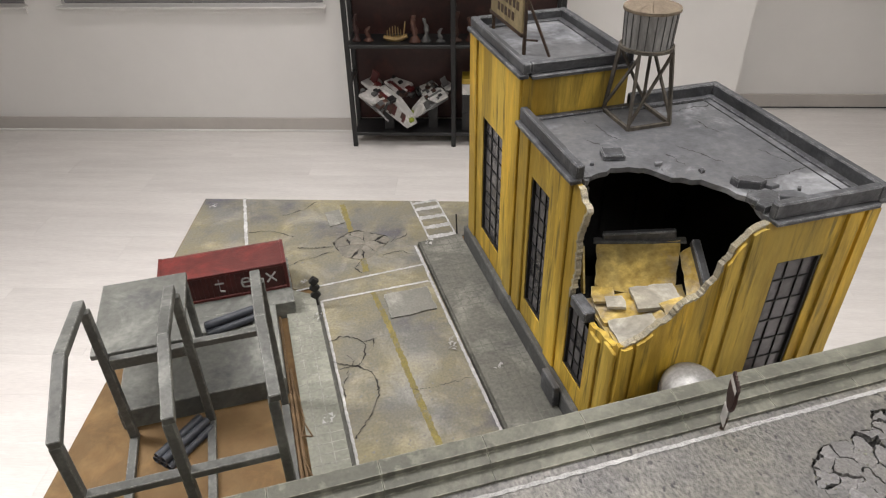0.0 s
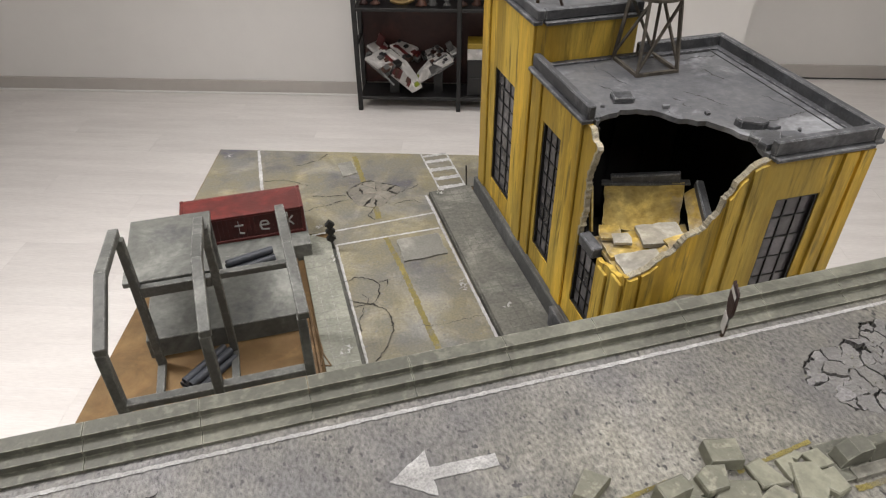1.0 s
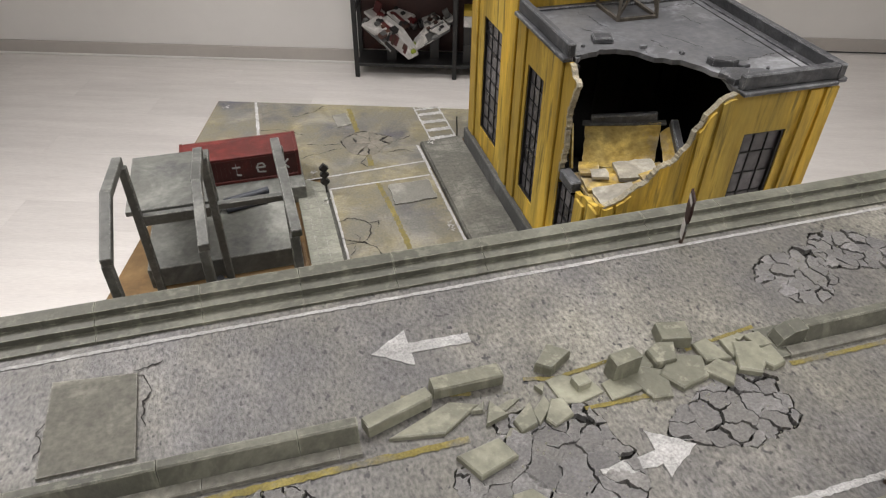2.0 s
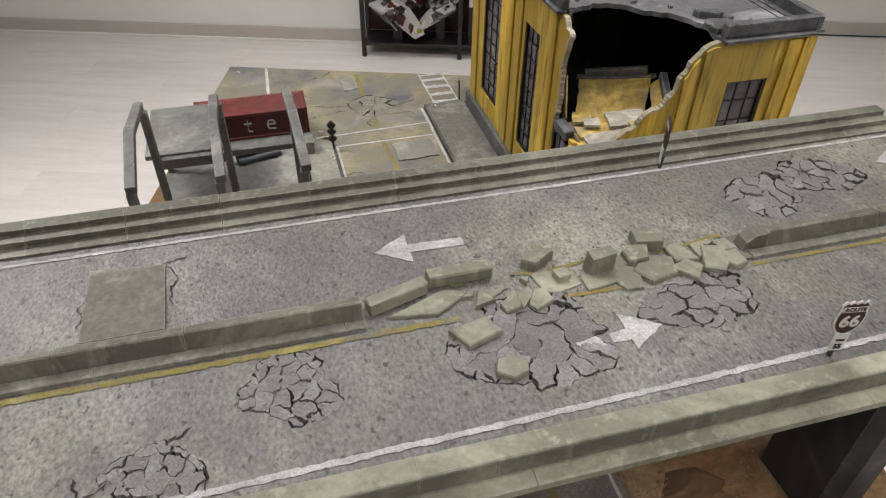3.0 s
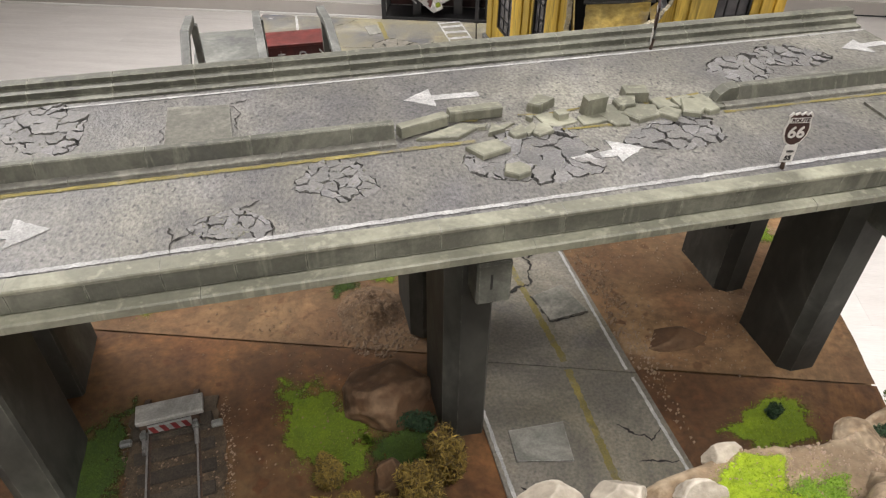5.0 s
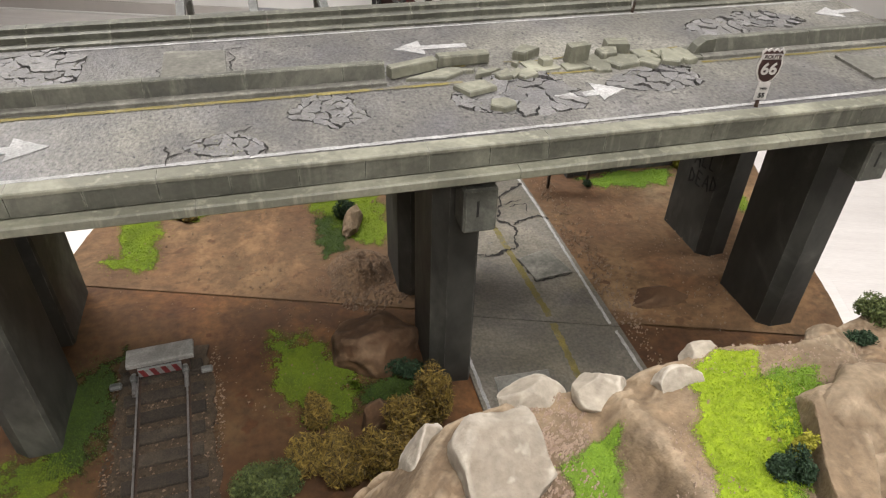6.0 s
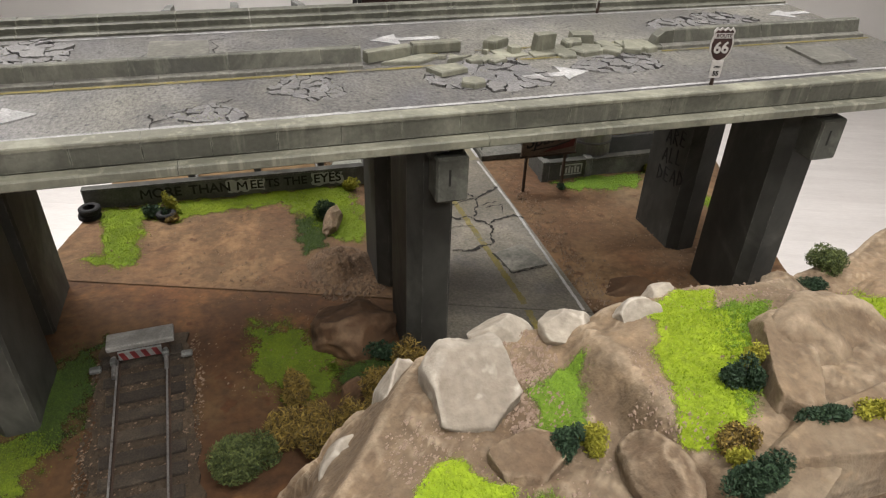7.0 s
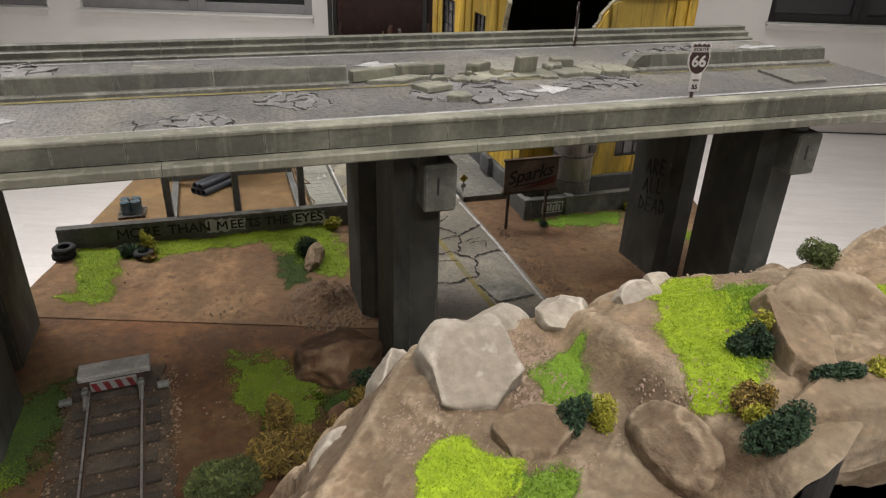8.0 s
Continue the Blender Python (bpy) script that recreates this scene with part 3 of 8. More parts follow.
structure(part("ground_earth", relief((-6.25, 5.93, 2.724, 8.2), 0.11, lambda x, y: dirt_z(x, y) if y < 6.62 or (2.9 < x < 4.2 and y < 7.1) else -0.08), "dirtpale", smooth=True), "red-brown earth strewn over the model baseboard")
structure(part("ground_earth", relief((-6.25, 5.93, -3.94, 2.697), 0.11, dirt_z), "dirt", smooth=True), "red-brown earth around the model railway siding")

# ---- the street ----
# the town's street and crossing, one worn grey sheet
street_poly = [(0.72, 7.0), (3.16, 7.0), (3.16, 13.42), (4.32, 13.5), uvxy(5.9, 13.2), uvxy(5.9, 15.66), uvxy(-6.84, 15.7), uvxy(-6.7, 12.9), (-2.2, 13.25), (0.25, 13.3), (0.25, 12.6), (0.72, 12.5)]
hole_far = [(1.9 + 0.62 * math.cos(a) * (1 + 0.16 * math.sin(3 * a + 1)), 13.83 + 0.55 * math.sin(a) * (1 + 0.12 * math.cos(4 * a))) for a in [i * math.tau / 26 for i in range(26)]]
ragged_far = [(x + 0.03 * noise.noise(Vector((x * 9, y * 9, 1))), y + 0.03 * noise.noise(Vector((x * 9, y * 9, 5)))) for x, y in hole_far]
street = structure(part("road_street", sheet(bmesh.new(), street_poly, -0.03, 0.0, holes=[ragged_far]), "street"), "worn grey and ochre model street with cracks")
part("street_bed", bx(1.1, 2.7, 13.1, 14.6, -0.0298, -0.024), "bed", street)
near_lane = structure(part("road_lane", sheet(bmesh.new(), [(0.80, -2.0), (3.25, -2.0), (3.22, 1.66), (0.80, 2.47)], -0.05, 0.012), "lane"), "grey model road with dark oil stains under the bridge")
far_lane = structure(part("road_lane", sheet(bmesh.new(), [(0.80, 2.49), (3.22, 1.68), (3.16, 7.0), (0.72, 7.0)], -0.05, 0.012), "lane"), "cracked grey model road under the bridge")


def line(parent, pts, w, z, material="white", name="road_line", seed=1):
    """A painted line with ragged edges along a polyline."""
    rnd = random.Random(seed)
    bm = bmesh.new()
    if material == "yellowline" and w > 0.1:
        # a worn double line
        line(parent, [(x + w * 0.3, y) for x, y in pts], w * 0.36, z, material, name, seed + 1)
        pts, w = [(x - w * 0.3, y) for x, y in pts], w * 0.36
    for (ax, ay), (bx_, by) in zip(pts, pts[1:]):
        d = Vector((bx_ - ax, by - ay))
        n = max(2, int(d.length / 0.04))
        s = Vector((-d.y, d.x)).normalized() * w / 2
        rows = []
        for i in range(n + 1):
            p = Vector((ax, ay)) + d * i / n
            k, m = rnd.uniform(0.6, 1.1), rnd.uniform(0.6, 1.1)
            rows.append((bm.verts.new((p.x + s.x * k, p.y + s.y * k, z)), bm.verts.new((p.x - s.x * m, p.y - s.y * m, z))))
        for (a, b), (c, e) in zip(rows, rows[1:]):
            # worn away in places
            if noise.noise(Vector((a.co.x * 2.3, a.co.y * 2.3, seed))) + 0.5 * noise.noise(Vector((a.co.x * 9, a.co.y * 9, seed))) < (0.85 if material != "white" else 0.95):
                bm.faces.new((a, b, e, c))
    for v in [v for v in bm.verts if not v.link_faces]:
        bm.verts.remove(v)
    return part(name, bm, material, parent)


def crack(parent, pts, w, z, seed=1, name="crack"):
    """A ragged crack: a dark sliver that widens and thins."""
    rnd = random.Random(seed)
    pl = jag(jag(pts, 0.12, 0.05, seed), 0.03, 0.02, seed + 1)
    bm = bmesh.new()
    rows = []
    for i, (x, y) in enumerate(pl):
        ax, ay = pl[max(i - 1, 0)]
        bx_, by = pl[min(i + 1, len(pl) - 1)]
        s = Vector((-(by - ay), bx_ - ax)).normalized() * (w * (0.25 + 0.9 * abs(noise.noise(Vector((x * 5, y * 5, seed)))) * 2) * rnd.uniform(0.6, 1.0) * (0.3 if i in (0, len(pl) - 1) else 1)) / 2
        rows.append((bm.verts.new((x + s.x, y + s.y, z)), bm.verts.new((x - s.x, y - s.y, z))))
    for (a, b), (c, e) in zip(rows, rows[1:]):
        bm.faces.new((a, b, e, c))
    return part(name, bm, "crack", parent)


SZ = 0.009
line(street, [(0.76, 12.02), (0.75, 7.1)], 0.06, SZ, seed=2)
line(street, [(3.10, 13.4), (3.12, 12.3)], 0.07, SZ, seed=3)
line(street, [(3.10, 12.3), (3.14, 7.1)], 0.065, SZ, seed=4)
line(street, [(0.3, 12.52), (3.1, 12.64)], 0.06, SZ, seed=5)
line(street, [(0.77, 12.02), (3.05, 12.03)], 0.06, SZ, seed=6)
line(street, [(-0.55, 16.75), (-0.62, 14.2)], 0.09, SZ, seed=7)
line(street, [(1.84, 12.0), (1.94, 10.8), (1.98, 9.5), (2.12, 7.1)], 0.13, SZ, "yellowfaint", "yellow_line", 8)
line(street, [(1.80, 15.7), (1.80, 14.4)], 0.15, SZ, "yellowfaint", "yellow_line", 9)
line(street, [(1.86, 13.25), (1.84, 12.75)], 0.15, SZ, "yellowfaint", "yellow_line", 10)
# zebra crossing
for X in (3.48, 4.12):
    line(street, [(X, 15.35 if X < 4 else 15.15), (X + 0.01, 13.5)], 0.05, SZ, name="crossing_edge", seed=11)
for Y in (13.62, 14.05, 14.48, 14.9, 15.2):
    line(street, [(3.5, Y), (4.12, Y)], 0.17 if Y < 15 else 0.1, SZ + 0.001, name="crossing_bar", seed=int(Y * 10))
street_patch = part("street_patch", sheet(bmesh.new(), jag([(2.04, 11.82), (2.96, 11.83), (2.97, 11.08), (2.02, 11.05), (2.04, 11.82)], 0.1, 0.018, 5)[:-1], 0.0, 0.035), "patchgrey", street)
part("street_patch", sheet(bmesh.new(), [(1.32, 15.43), (1.68, 15.48), (1.72, 14.85), (1.36, 14.77)], 0.0, 0.02), "patchgrey", street)
for N, (PTS, W) in enumerate([
    ([(0.70, 10.75), (0.94, 10.84), (1.22, 10.70), (1.39, 10.45), (1.30, 10.16), (1.06, 9.96), (0.82, 10.1), (0.73, 10.21)], 0.04), ([(1.36, 10.55), (1.57, 10.59), (1.51, 10.37)], 0.025),
    ([(0.80, 9.96), (1.13, 9.96), (1.33, 9.75), (1.39, 9.34), (1.38, 9.14), (1.22, 8.85), (0.94, 8.49), (0.81, 8.31)], 0.04), ([(0.95, 9.9), (0.90, 9.7), (0.80, 9.45), (0.80, 9.24)], 0.03), ([(1.0, 10.3), (1.1, 10.1), (1.0, 9.95)], 0.02),
    ([(-0.54, 15.11), (-0.02, 15.0), (0.47, 14.6)], 0.03), ([(0.31, 15.64), (0.87, 15.74), (1.22, 16.03)], 0.035), ([(0.5, 14.1), (0.79, 14.01), (1.3, 13.92)], 0.035), ([(2.58, 13.69), (2.85, 13.8), (3.05, 13.99)], 0.03),
    ([(1.83, 13.23), (1.63, 12.96), (1.73, 12.71)], 0.035), ([(2.3, 13.25), (2.7, 13.3), (3.0, 13.1)], 0.025), ([(0.2, 13.5), (0.8, 13.6), (1.3, 13.7)], 0.025), ([(1.8, 9.1), (3.1, 9.05)], 0.015)]):
    crack(street, PTS, W, SZ + 0.003, N + 1)

# lane under the bridge
LZ = 0.02
line(far_lane, [(3.07, 6.9), (3.13, 5.0), (3.1, 1.75)], 0.055, LZ, seed=21)
line(near_lane, [(3.12, 1.6), (3.16, -1.5)], 0.055, LZ, seed=22)
line(near_lane, [(0.86, 2.3), (0.9, -1.5)], 0.055, LZ, seed=23)
line(far_lane, [(2.02, 6.9), (2.28, 2.1)], 0.12, LZ, "yellowfaint", "yellow_line", 24)
line(near_lane, [(2.27, 1.95), (2.14, -1.5)], 0.12, LZ, "yellowfaint", "yellow_line", 25)
part("road_plate", sheet(bmesh.new(), [(2.27, 3.5), (2.82, 3.66), (3.02, 3.0), (2.37, 2.93)], 0.012, 0.045), "patchdeck", far_lane)
part("road_plate", sheet(bmesh.new(), [(1.1, 1.12), (1.86, 1.1), (1.78, 0.5), (1.06, 0.65)], 0.012, 0.04), "patchgrey", near_lane)
for N, (PTS, W) in enumerate([
    ([(1.6, 3.75), (2.0, 3.72), (2.35, 3.8), (2.5, 4.4), (2.25, 4.75), (1.6, 4.8)], 0.07), ([(2.5, 4.45), (3.05, 4.65), (3.2, 4.5)], 0.06), ([(2.3, 4.75), (2.55, 5.4), (3.1, 5.75)], 0.07),
    ([(1.5, 5.3), (2.0, 5.25), (2.5, 5.4)], 0.06), ([(2.5, 5.45), (2.2, 5.9), (2.6, 6.3)], 0.06), ([(2.0, 5.25), (1.7, 5.9), (1.2, 6.1)], 0.05), ([(2.55, 5.1), (2.9, 5.2)], 0.04), ([(2.25, 3.54), (2.33, 3.2), (2.36, 2.9)], 0.045), ([(2.36, 2.91), (2.7, 2.94), (3.05, 2.98)], 0.035), ([(1.55, 4.4), (1.9, 4.5), (2.25, 4.4)], 0.035), ([(2.6, 5.0), (2.95, 5.05), (2.85, 4.75)], 0.035)]):
    crack(far_lane, PTS, W, LZ + 0.004, N + 31)
for N, PTS in enumerate([[(2.55, 0.9), (2.9, 0.55), (3.1, 0.7)], [(2.6, 0.3), (3.1, 0.2)], [(1.0, 0.3), (1.3, -0.1)]]):
    crack(near_lane, PTS, 0.05, LZ + 0.004, N + 51)

# pavements
pav_e = structure(part("pavement_east", sheet(bmesh.new(), [(3.2, 6.95), (4.2, 6.95), (4.2, 13.45), (3.2, 13.38)], -0.03, 0.1), "pave"), "green-grey model pavement along the factory")
part("kerb", bx(3.17, 3.24, 6.95, 13.38, -0.03, 0.11, bevel=0.012), "pier", pav_e)
pav_w = structure(part("pavement_west", sheet(bmesh.new(), [(0.04, 7.0), (0.655, 7.0), (0.655, 12.2), (0.04, 12.62)], -0.03, 0.07), "pavepale"), "green-grey model pavement with painted joints")
part("kerb", bx(0.655, 0.722, 7.0, 12.2, -0.03, 0.075, bevel=0.012), "pier", pav_w)
for N in range(26):
    Y = 7.1 + N * 0.2
    part("paving_joint", bx(0.05, 0.64, Y, Y + 0.012, 0.07, 0.073), "patchgrey", pav_w)
for N in range(32):
    part("paving_joint", bx(3.26, 4.18, 7.1 + N * 0.2, 7.108 + N * 0.2, 0.1, 0.1025), "paveline", pav_e)
for X in (3.45, 3.65, 3.85, 4.05):
    part("paving_joint", bx(X, X + 0.008, 7.05, 13.36, 0.1, 0.103), "paveline", pav_e)
for X in (0.2, 0.42):
    part("paving_joint", bx(X, X + 0.012, 7.05, 12.2, 0.07, 0.0735), "patchgrey", pav_w)


# ---- bridge ----
DECK = 3.745
BX0, BX1 = -6.4, 7.42


def blob(cx, cy, rx, ry, seed, n=34):
    rnd = random.Random(seed)
    ph = [rnd.uniform(0, 6.28) for _ in range(3)]
    out = []
    for i in range(n):
        a = i * math.tau / n
        k = 1 + 0.13 * math.sin(2 * a + ph[0]) + 0.10 * math.sin(3 * a + ph[1]) + 0.07 * math.sin(5 * a + ph[2]) + rnd.uniform(-0.06, 0.06)
        out.append((cx + rx * k * math.cos(a), cy + ry * k * math.sin(a)))
    return out


def clip(poly, p, q):
    """The part of a polygon that lies nearer to p than to q."""
    mx, my, nx, ny = (p[0] + q[0]) / 2, (p[1] + q[1]) / 2, q[0] - p[0], q[1] - p[1]
    side = lambda a: (a[0] - mx) * nx + (a[1] - my) * ny
    out = []
    for a, b in zip(poly, [*poly[1:], poly[0]]):
        sa, sb = side(a), side(b)
        if sa <= 0:
            out.append(a)
        if (sa < 0 < sb) or (sb < 0 < sa):
            f = sa / (sa - sb)
            out.append((a[0] + (b[0] - a[0]) * f, a[1] + (b[1] - a[1]) * f))
    return out


def ragged(x, y, amp=0.045):
    """One field of small shifts, so that neighbours share their ragged seam."""
    v = noise.noise_vector(Vector((x * 7.0, y * 7.0, 3.1))) * amp + noise.noise_vector(Vector((x * 21.0, y * 21.0, 8.7))) * amp * 0.62 + noise.noise_vector(Vector((x * 47.0, y * 47.0, 1.7))) * amp * 0.30
    return x + v.x, y + v.y


def shards(parent, outline, n, seed, z0, z1, gap=0.075, tilt=0.05, material="potslab", name="broken_slab"):
    """Fills an outline with broken slabs: ragged seams, here shut, there gaping."""
    rnd = random.Random(seed)
    xs, ys = [p[0] for p in outline], [p[1] for p in outline]
    mx, my = (min(xs) + max(xs)) / 2, (min(ys) + max(ys)) / 2
    seeds = []
    while len(seeds) < n * 0.6:
        # a ring of small pieces round fewer large ones
        a, r = (len(seeds) + rnd.uniform(-0.3, 0.3)) * math.tau / (n * 0.6), rnd.uniform(0.68, 0.95)
        seeds.append((mx + (max(xs) - mx) * r * math.cos(a), my + (max(ys) - my) * r * math.sin(a)))
    while len(seeds) < n:
        p = (rnd.uniform(min(xs), max(xs)), rnd.uniform(min(ys), max(ys)))
        if inside(p, outline) and all(math.hypot(p[0] - q[0], p[1] - q[1]) > 0.11 for q in seeds):
            seeds.append(p)
    for i, p in enumerate(seeds):
        poly = outline
        for j, q in enumerate(seeds):
            if j != i and poly:
                poly = clip(poly, p, q)
        if len(poly) < 3:
            continue
        rim = []
        for a, b in zip(poly, [*poly[1:], poly[0]]):
            k = max(1, int(math.hypot(b[0] - a[0], b[1] - a[1]) / 0.019))
            rim += [ragged(a[0] + (b[0] - a[0]) * s / k, a[1] + (b[1] - a[1]) * s / k) for s in range(k)]
        cx, cy = sum(a[0] for a in rim) / len(rim), sum(a[1] for a in rim) / len(rim)
        out = []
        for x, y in rim:
            j = 0.003 + gap * max(0.0, noise.noise(Vector((x * 3.6, y * 3.6, seed))) + 0.06) * rnd.uniform(0.7, 1.5)
            if math.hypot((x - mx) / (max(xs) - mx), (y - my) / (max(ys) - my)) > 0.82:
                j += 0.040 * max(0.0, noise.noise(Vector((x * 3.4, y * 3.4, seed + 4))) + 0.25)
            d = math.hypot(cx - x, cy - y) + 1e-6
            j = min(j, d * 0.5)
            out.append((x + (cx - x) / d * j, y + (cy - y) / d * j))
        sunk = 1 - min(1.0, math.hypot((cx - mx) / (max(xs) - mx), (cy - my) / (max(ys) - my)))
        top = z1 - (z1 - z0) * (0.12 + 0.38 * sunk * rnd.uniform(0.3, 1.0))
        top += max(0.0, rnd.uniform(-0.02, 0.018)) if z0 > 1 else 0.0
        tx, ty = rnd.uniform(-tilt, tilt), rnd.uniform(-tilt, tilt)
        bm = bmesh.new()
        up = [bm.verts.new((x, y, top + tx * (x - cx) + ty * (y - cy))) for x, y in out]
        dn = [bm.verts.new((x, y, z0 - 0.02)) for x, y in out]
        try:
            bm.faces.new(up)
        except ValueError:
            bm.free()
            continue
        for a in range(len(out)):
            b = (a + 1) % len(out)
            bm.faces.new((up[a], dn[a], dn[b], up[b]))
        bmesh.ops.triangulate(bm, faces=[f for f in bm.faces if len(f.verts) > 4])
        part(name, bm, material, parent)


def ragged_outline(o):
    out = []
    for a, b in zip(o, [*o[1:], o[0]]):
        out += [ragged(a[0] + (b[0] - a[0]) * s / 6, a[1] + (b[1] - a[1]) * s / 6) for s in range(6)]
    return out


bridge = thing("bridge", (0.5, 2.7, 0), "green-grey concrete model highway bridge with a broken median and potholes", "bridge")
POTS = [(-1.80, 1.42, 0.36, 0.25, 11, 17), (-0.74, 1.96, 0.38, 0.40, 12, 27), (1.44, 1.98, 0.64, 0.66, 13, 38), (3.16, 2.06, 0.56, 0.38, 14, 22),
        (4.86, 3.47, 0.49, 0.40, 15, 22), (5.72, 3.66, 0.46, 0.40, 16, 26), (-3.86, 3.74, 0.50, 0.55, 17, 30)]
OUT = [blob(*P[:5]) for P in POTS]
deck = part("deck", sheet(bmesh.new(), [(BX0, 0.90), (BX1, 0.90), (BX1, 4.66), (BX0, 4.66)], 3.70, DECK, holes=[ragged_outline(O) for O in OUT]), "asphalt", bridge)
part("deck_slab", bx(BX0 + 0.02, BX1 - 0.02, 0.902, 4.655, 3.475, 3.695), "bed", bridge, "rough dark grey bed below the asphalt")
for P, O in zip(POTS, OUT):
    shards(deck, O, P[5], P[4], 3.70, 3.752, gap=0.028, tilt=0.12)
shards(street, hole_far, 9, 8, -0.024, 0.002, gap=0.06, tilt=0.015, material="potstreet")

fp = [(1.04, 3.70), (1.04, 3.778), (1.03, 3.788), (0.858, 3.788), (0.846, 3.776), (0.846, 3.748), (0.9, 3.742), (0.9, 3.70)]
face_ = [(0.86, 3.5425), (0.9, 3.5425), (0.9, 3.74), (0.856, 3.745)]
ledge_ = [(0.895, 3.525), (0.84, 3.528), (0.835, 3.541), (0.735, 3.528), (0.72, 3.514), (0.72, 3.438), (0.735, 3.422), (0.895, 3.422)]
rp = [(4.32, 3.74), (4.32, 3.775), (4.45, 3.785), (4.45, 3.855), (4.56, 3.87), (4.56, 3.93), (4.72, 3.93), (4.72, 3.47), (4.66, 3.47), (4.66, 3.74)]
mp_ = [(2.56, 3.745), (2.56, 3.79), (2.605, 3.95), (2.62, 3.962), (2.69, 3.962), (2.70, 3.95), (2.74, 3.79), (2.74, 3.745)]
kerb_ = [(2.45, 3.745), (2.455, 3.785), (2.47, 3.793), (2.552, 3.797), (2.552, 3.745)]


def bars(name, pts, x0, x1, step, parent, gap=0.0055, start=0.0, material="concrete"):
    """A moulding cast in lengths, with thin open joints."""
    x = x0
    first = True
    while x < x1 - 0.05:
        e = min(x + (start if first and start else step), x1)
        part(name, profile(bmesh.new(), pts, x, e - gap), material, parent)
        x, first = e, False


bars("front_parapet", fp, BX0, BX1, 1.24, bridge, gap=0.003, start=0.29)
bars("parapet_face", face_, BX0, BX1, 0.62, bridge, gap=0.006, start=0.29, material="grime")
bars("parapet_ledge", ledge_, BX0, BX1, 3.1, bridge, start=1.2)
bars("rear_parapet", rp, BX0, BX1, 0.97, bridge, start=0.31, material="grime")
bars("median_barrier", mp_, BX0, -0.02, 1.06, bridge, start=0.6, material="grime")
bars("barrier_kerb", kerb_, BX0, -0.02, 1.06, bridge, start=0.9, material="patchdeck")
bars("barrier_kerb", kerb_, 4.0, 7.27, 1.2, bridge, material="patchdeck")
for X0, X1 in ((4.22, 5.6), (5.6, 7.27)):
    part("median_barrier", profile(bmesh.new(), mp_, X0, X1 - 0.008), "grime", bridge)
NOSE = bmesh.new()
sheet(NOSE, [(3.93, 3.745), (3.93, 3.80), (3.97, 3.88), (4.07, 3.95), (4.215, 3.962), (4.215, 3.745)], 2.57, 2.73, "y")
box(NOSE, 3.85, 4.215, 2.46, 2.84, 3.745, 3.78)
part("median_nose", NOSE, "grime", bridge)


def chunk(bm, x, y, w, d, turn, z0, h, seed, sides=5, lean=(0, 0)):
    """A broken piece: an irregular polygon block with chipped rims."""
    rnd = random.Random(seed)
    m = Matrix.Translation((x, y, z0)) @ Matrix.Rotation(radians(turn), 4, "Z") @ Matrix.Rotation(lean[0], 4, "X") @ Matrix.Rotation(lean[1], 4, "Y")
    ang = [(i + rnd.uniform(-0.28, 0.28)) * math.tau / sides for i in range(sides)]
    rim = [(math.cos(a) * w * 0.56 * rnd.uniform(0.85, 1.12), math.sin(a) * d * 0.56 * rnd.uniform(0.85, 1.12)) for a in ang]
    lo = [bm.verts.new(m @ Vector((p, q, 0))) for p, q in rim]
    mid = [bm.verts.new(m @ Vector((p * 0.99, q * 0.99, h * 0.78))) for p, q in rim]
    hi = [bm.verts.new(m @ Vector((p * 0.90, q * 0.90, h))) for p, q in rim]
    bm.faces.new(lo[::-1])
    bm.faces.new(hi)
    for a, b in ((lo, mid), (mid, hi)):
        for i in range(sides):
            j = (i + 1) % sides
            bm.faces.new((a[i], a[j], b[j], b[i]))
    return bm


def rubble(rows, group, label, material="concrete", seed=70):
    for n, (x, y, w, d, turn, z, h, sides) in enumerate(rows):
        ob = part("rubble_piece", chunk(bmesh.new(), x, y, w * 1.08, d * 1.08, turn, z, h * 0.58 + 0.006 * (n % 5), seed + n, sides), material)
        tagged(ob, label, "rubble", group)


RUB = "rubble of the broken median"
rubble([(1.87, 2.64, 0.46, 0.28, -30, DECK, 0.045, 6), (2.34, 2.56, 0.58, 0.22, 10, DECK, 0.05, 5), (2.60, 2.53, 0.40, 0.32, -50, DECK, 0.05, 5), (2.93, 2.56, 0.46, 0.36, 30, DECK, 0.07, 5),
        (2.83, 2.75, 0.30, 0.24, 22, DECK + 0.02, 0.10, 5), (2.6, 2.72, 0.28, 0.17, 52, DECK, 0.06, 4), (3.3, 2.69, 0.32, 0.27, -35, DECK, 0.08, 4), (3.24, 2.45, 0.34, 0.26, -10, DECK, 0.08, 4)],
       RUB, "flat grey-green concrete shard on the broken bridge deck", seed=70)
rubble([(3.59, 2.53, 0.40, 0.30, 55, DECK, 0.12, 5), (3.52, 2.72, 0.24, 0.17, 61, DECK, 0.07, 4), (3.82, 2.72, 0.22, 0.17, -40, DECK, 0.06, 4), (3.79, 2.49, 0.27, 0.21, 40, DECK, 0.08, 5),
        (0.66, 2.60, 0.72, 0.26, 12, DECK, 0.035, 4), (1.13, 2.52, 0.30, 0.20, 80, DECK, 0.09, 3), (1.36, 2.44, 0.28, 0.20, 62, DECK, 0.09, 4), (1.53, 2.5, 0.25, 0.17, 69, DECK - 0.01, 0.05, 4)],
       RUB, "flat grey-green concrete shard on the broken bridge deck", seed=90)
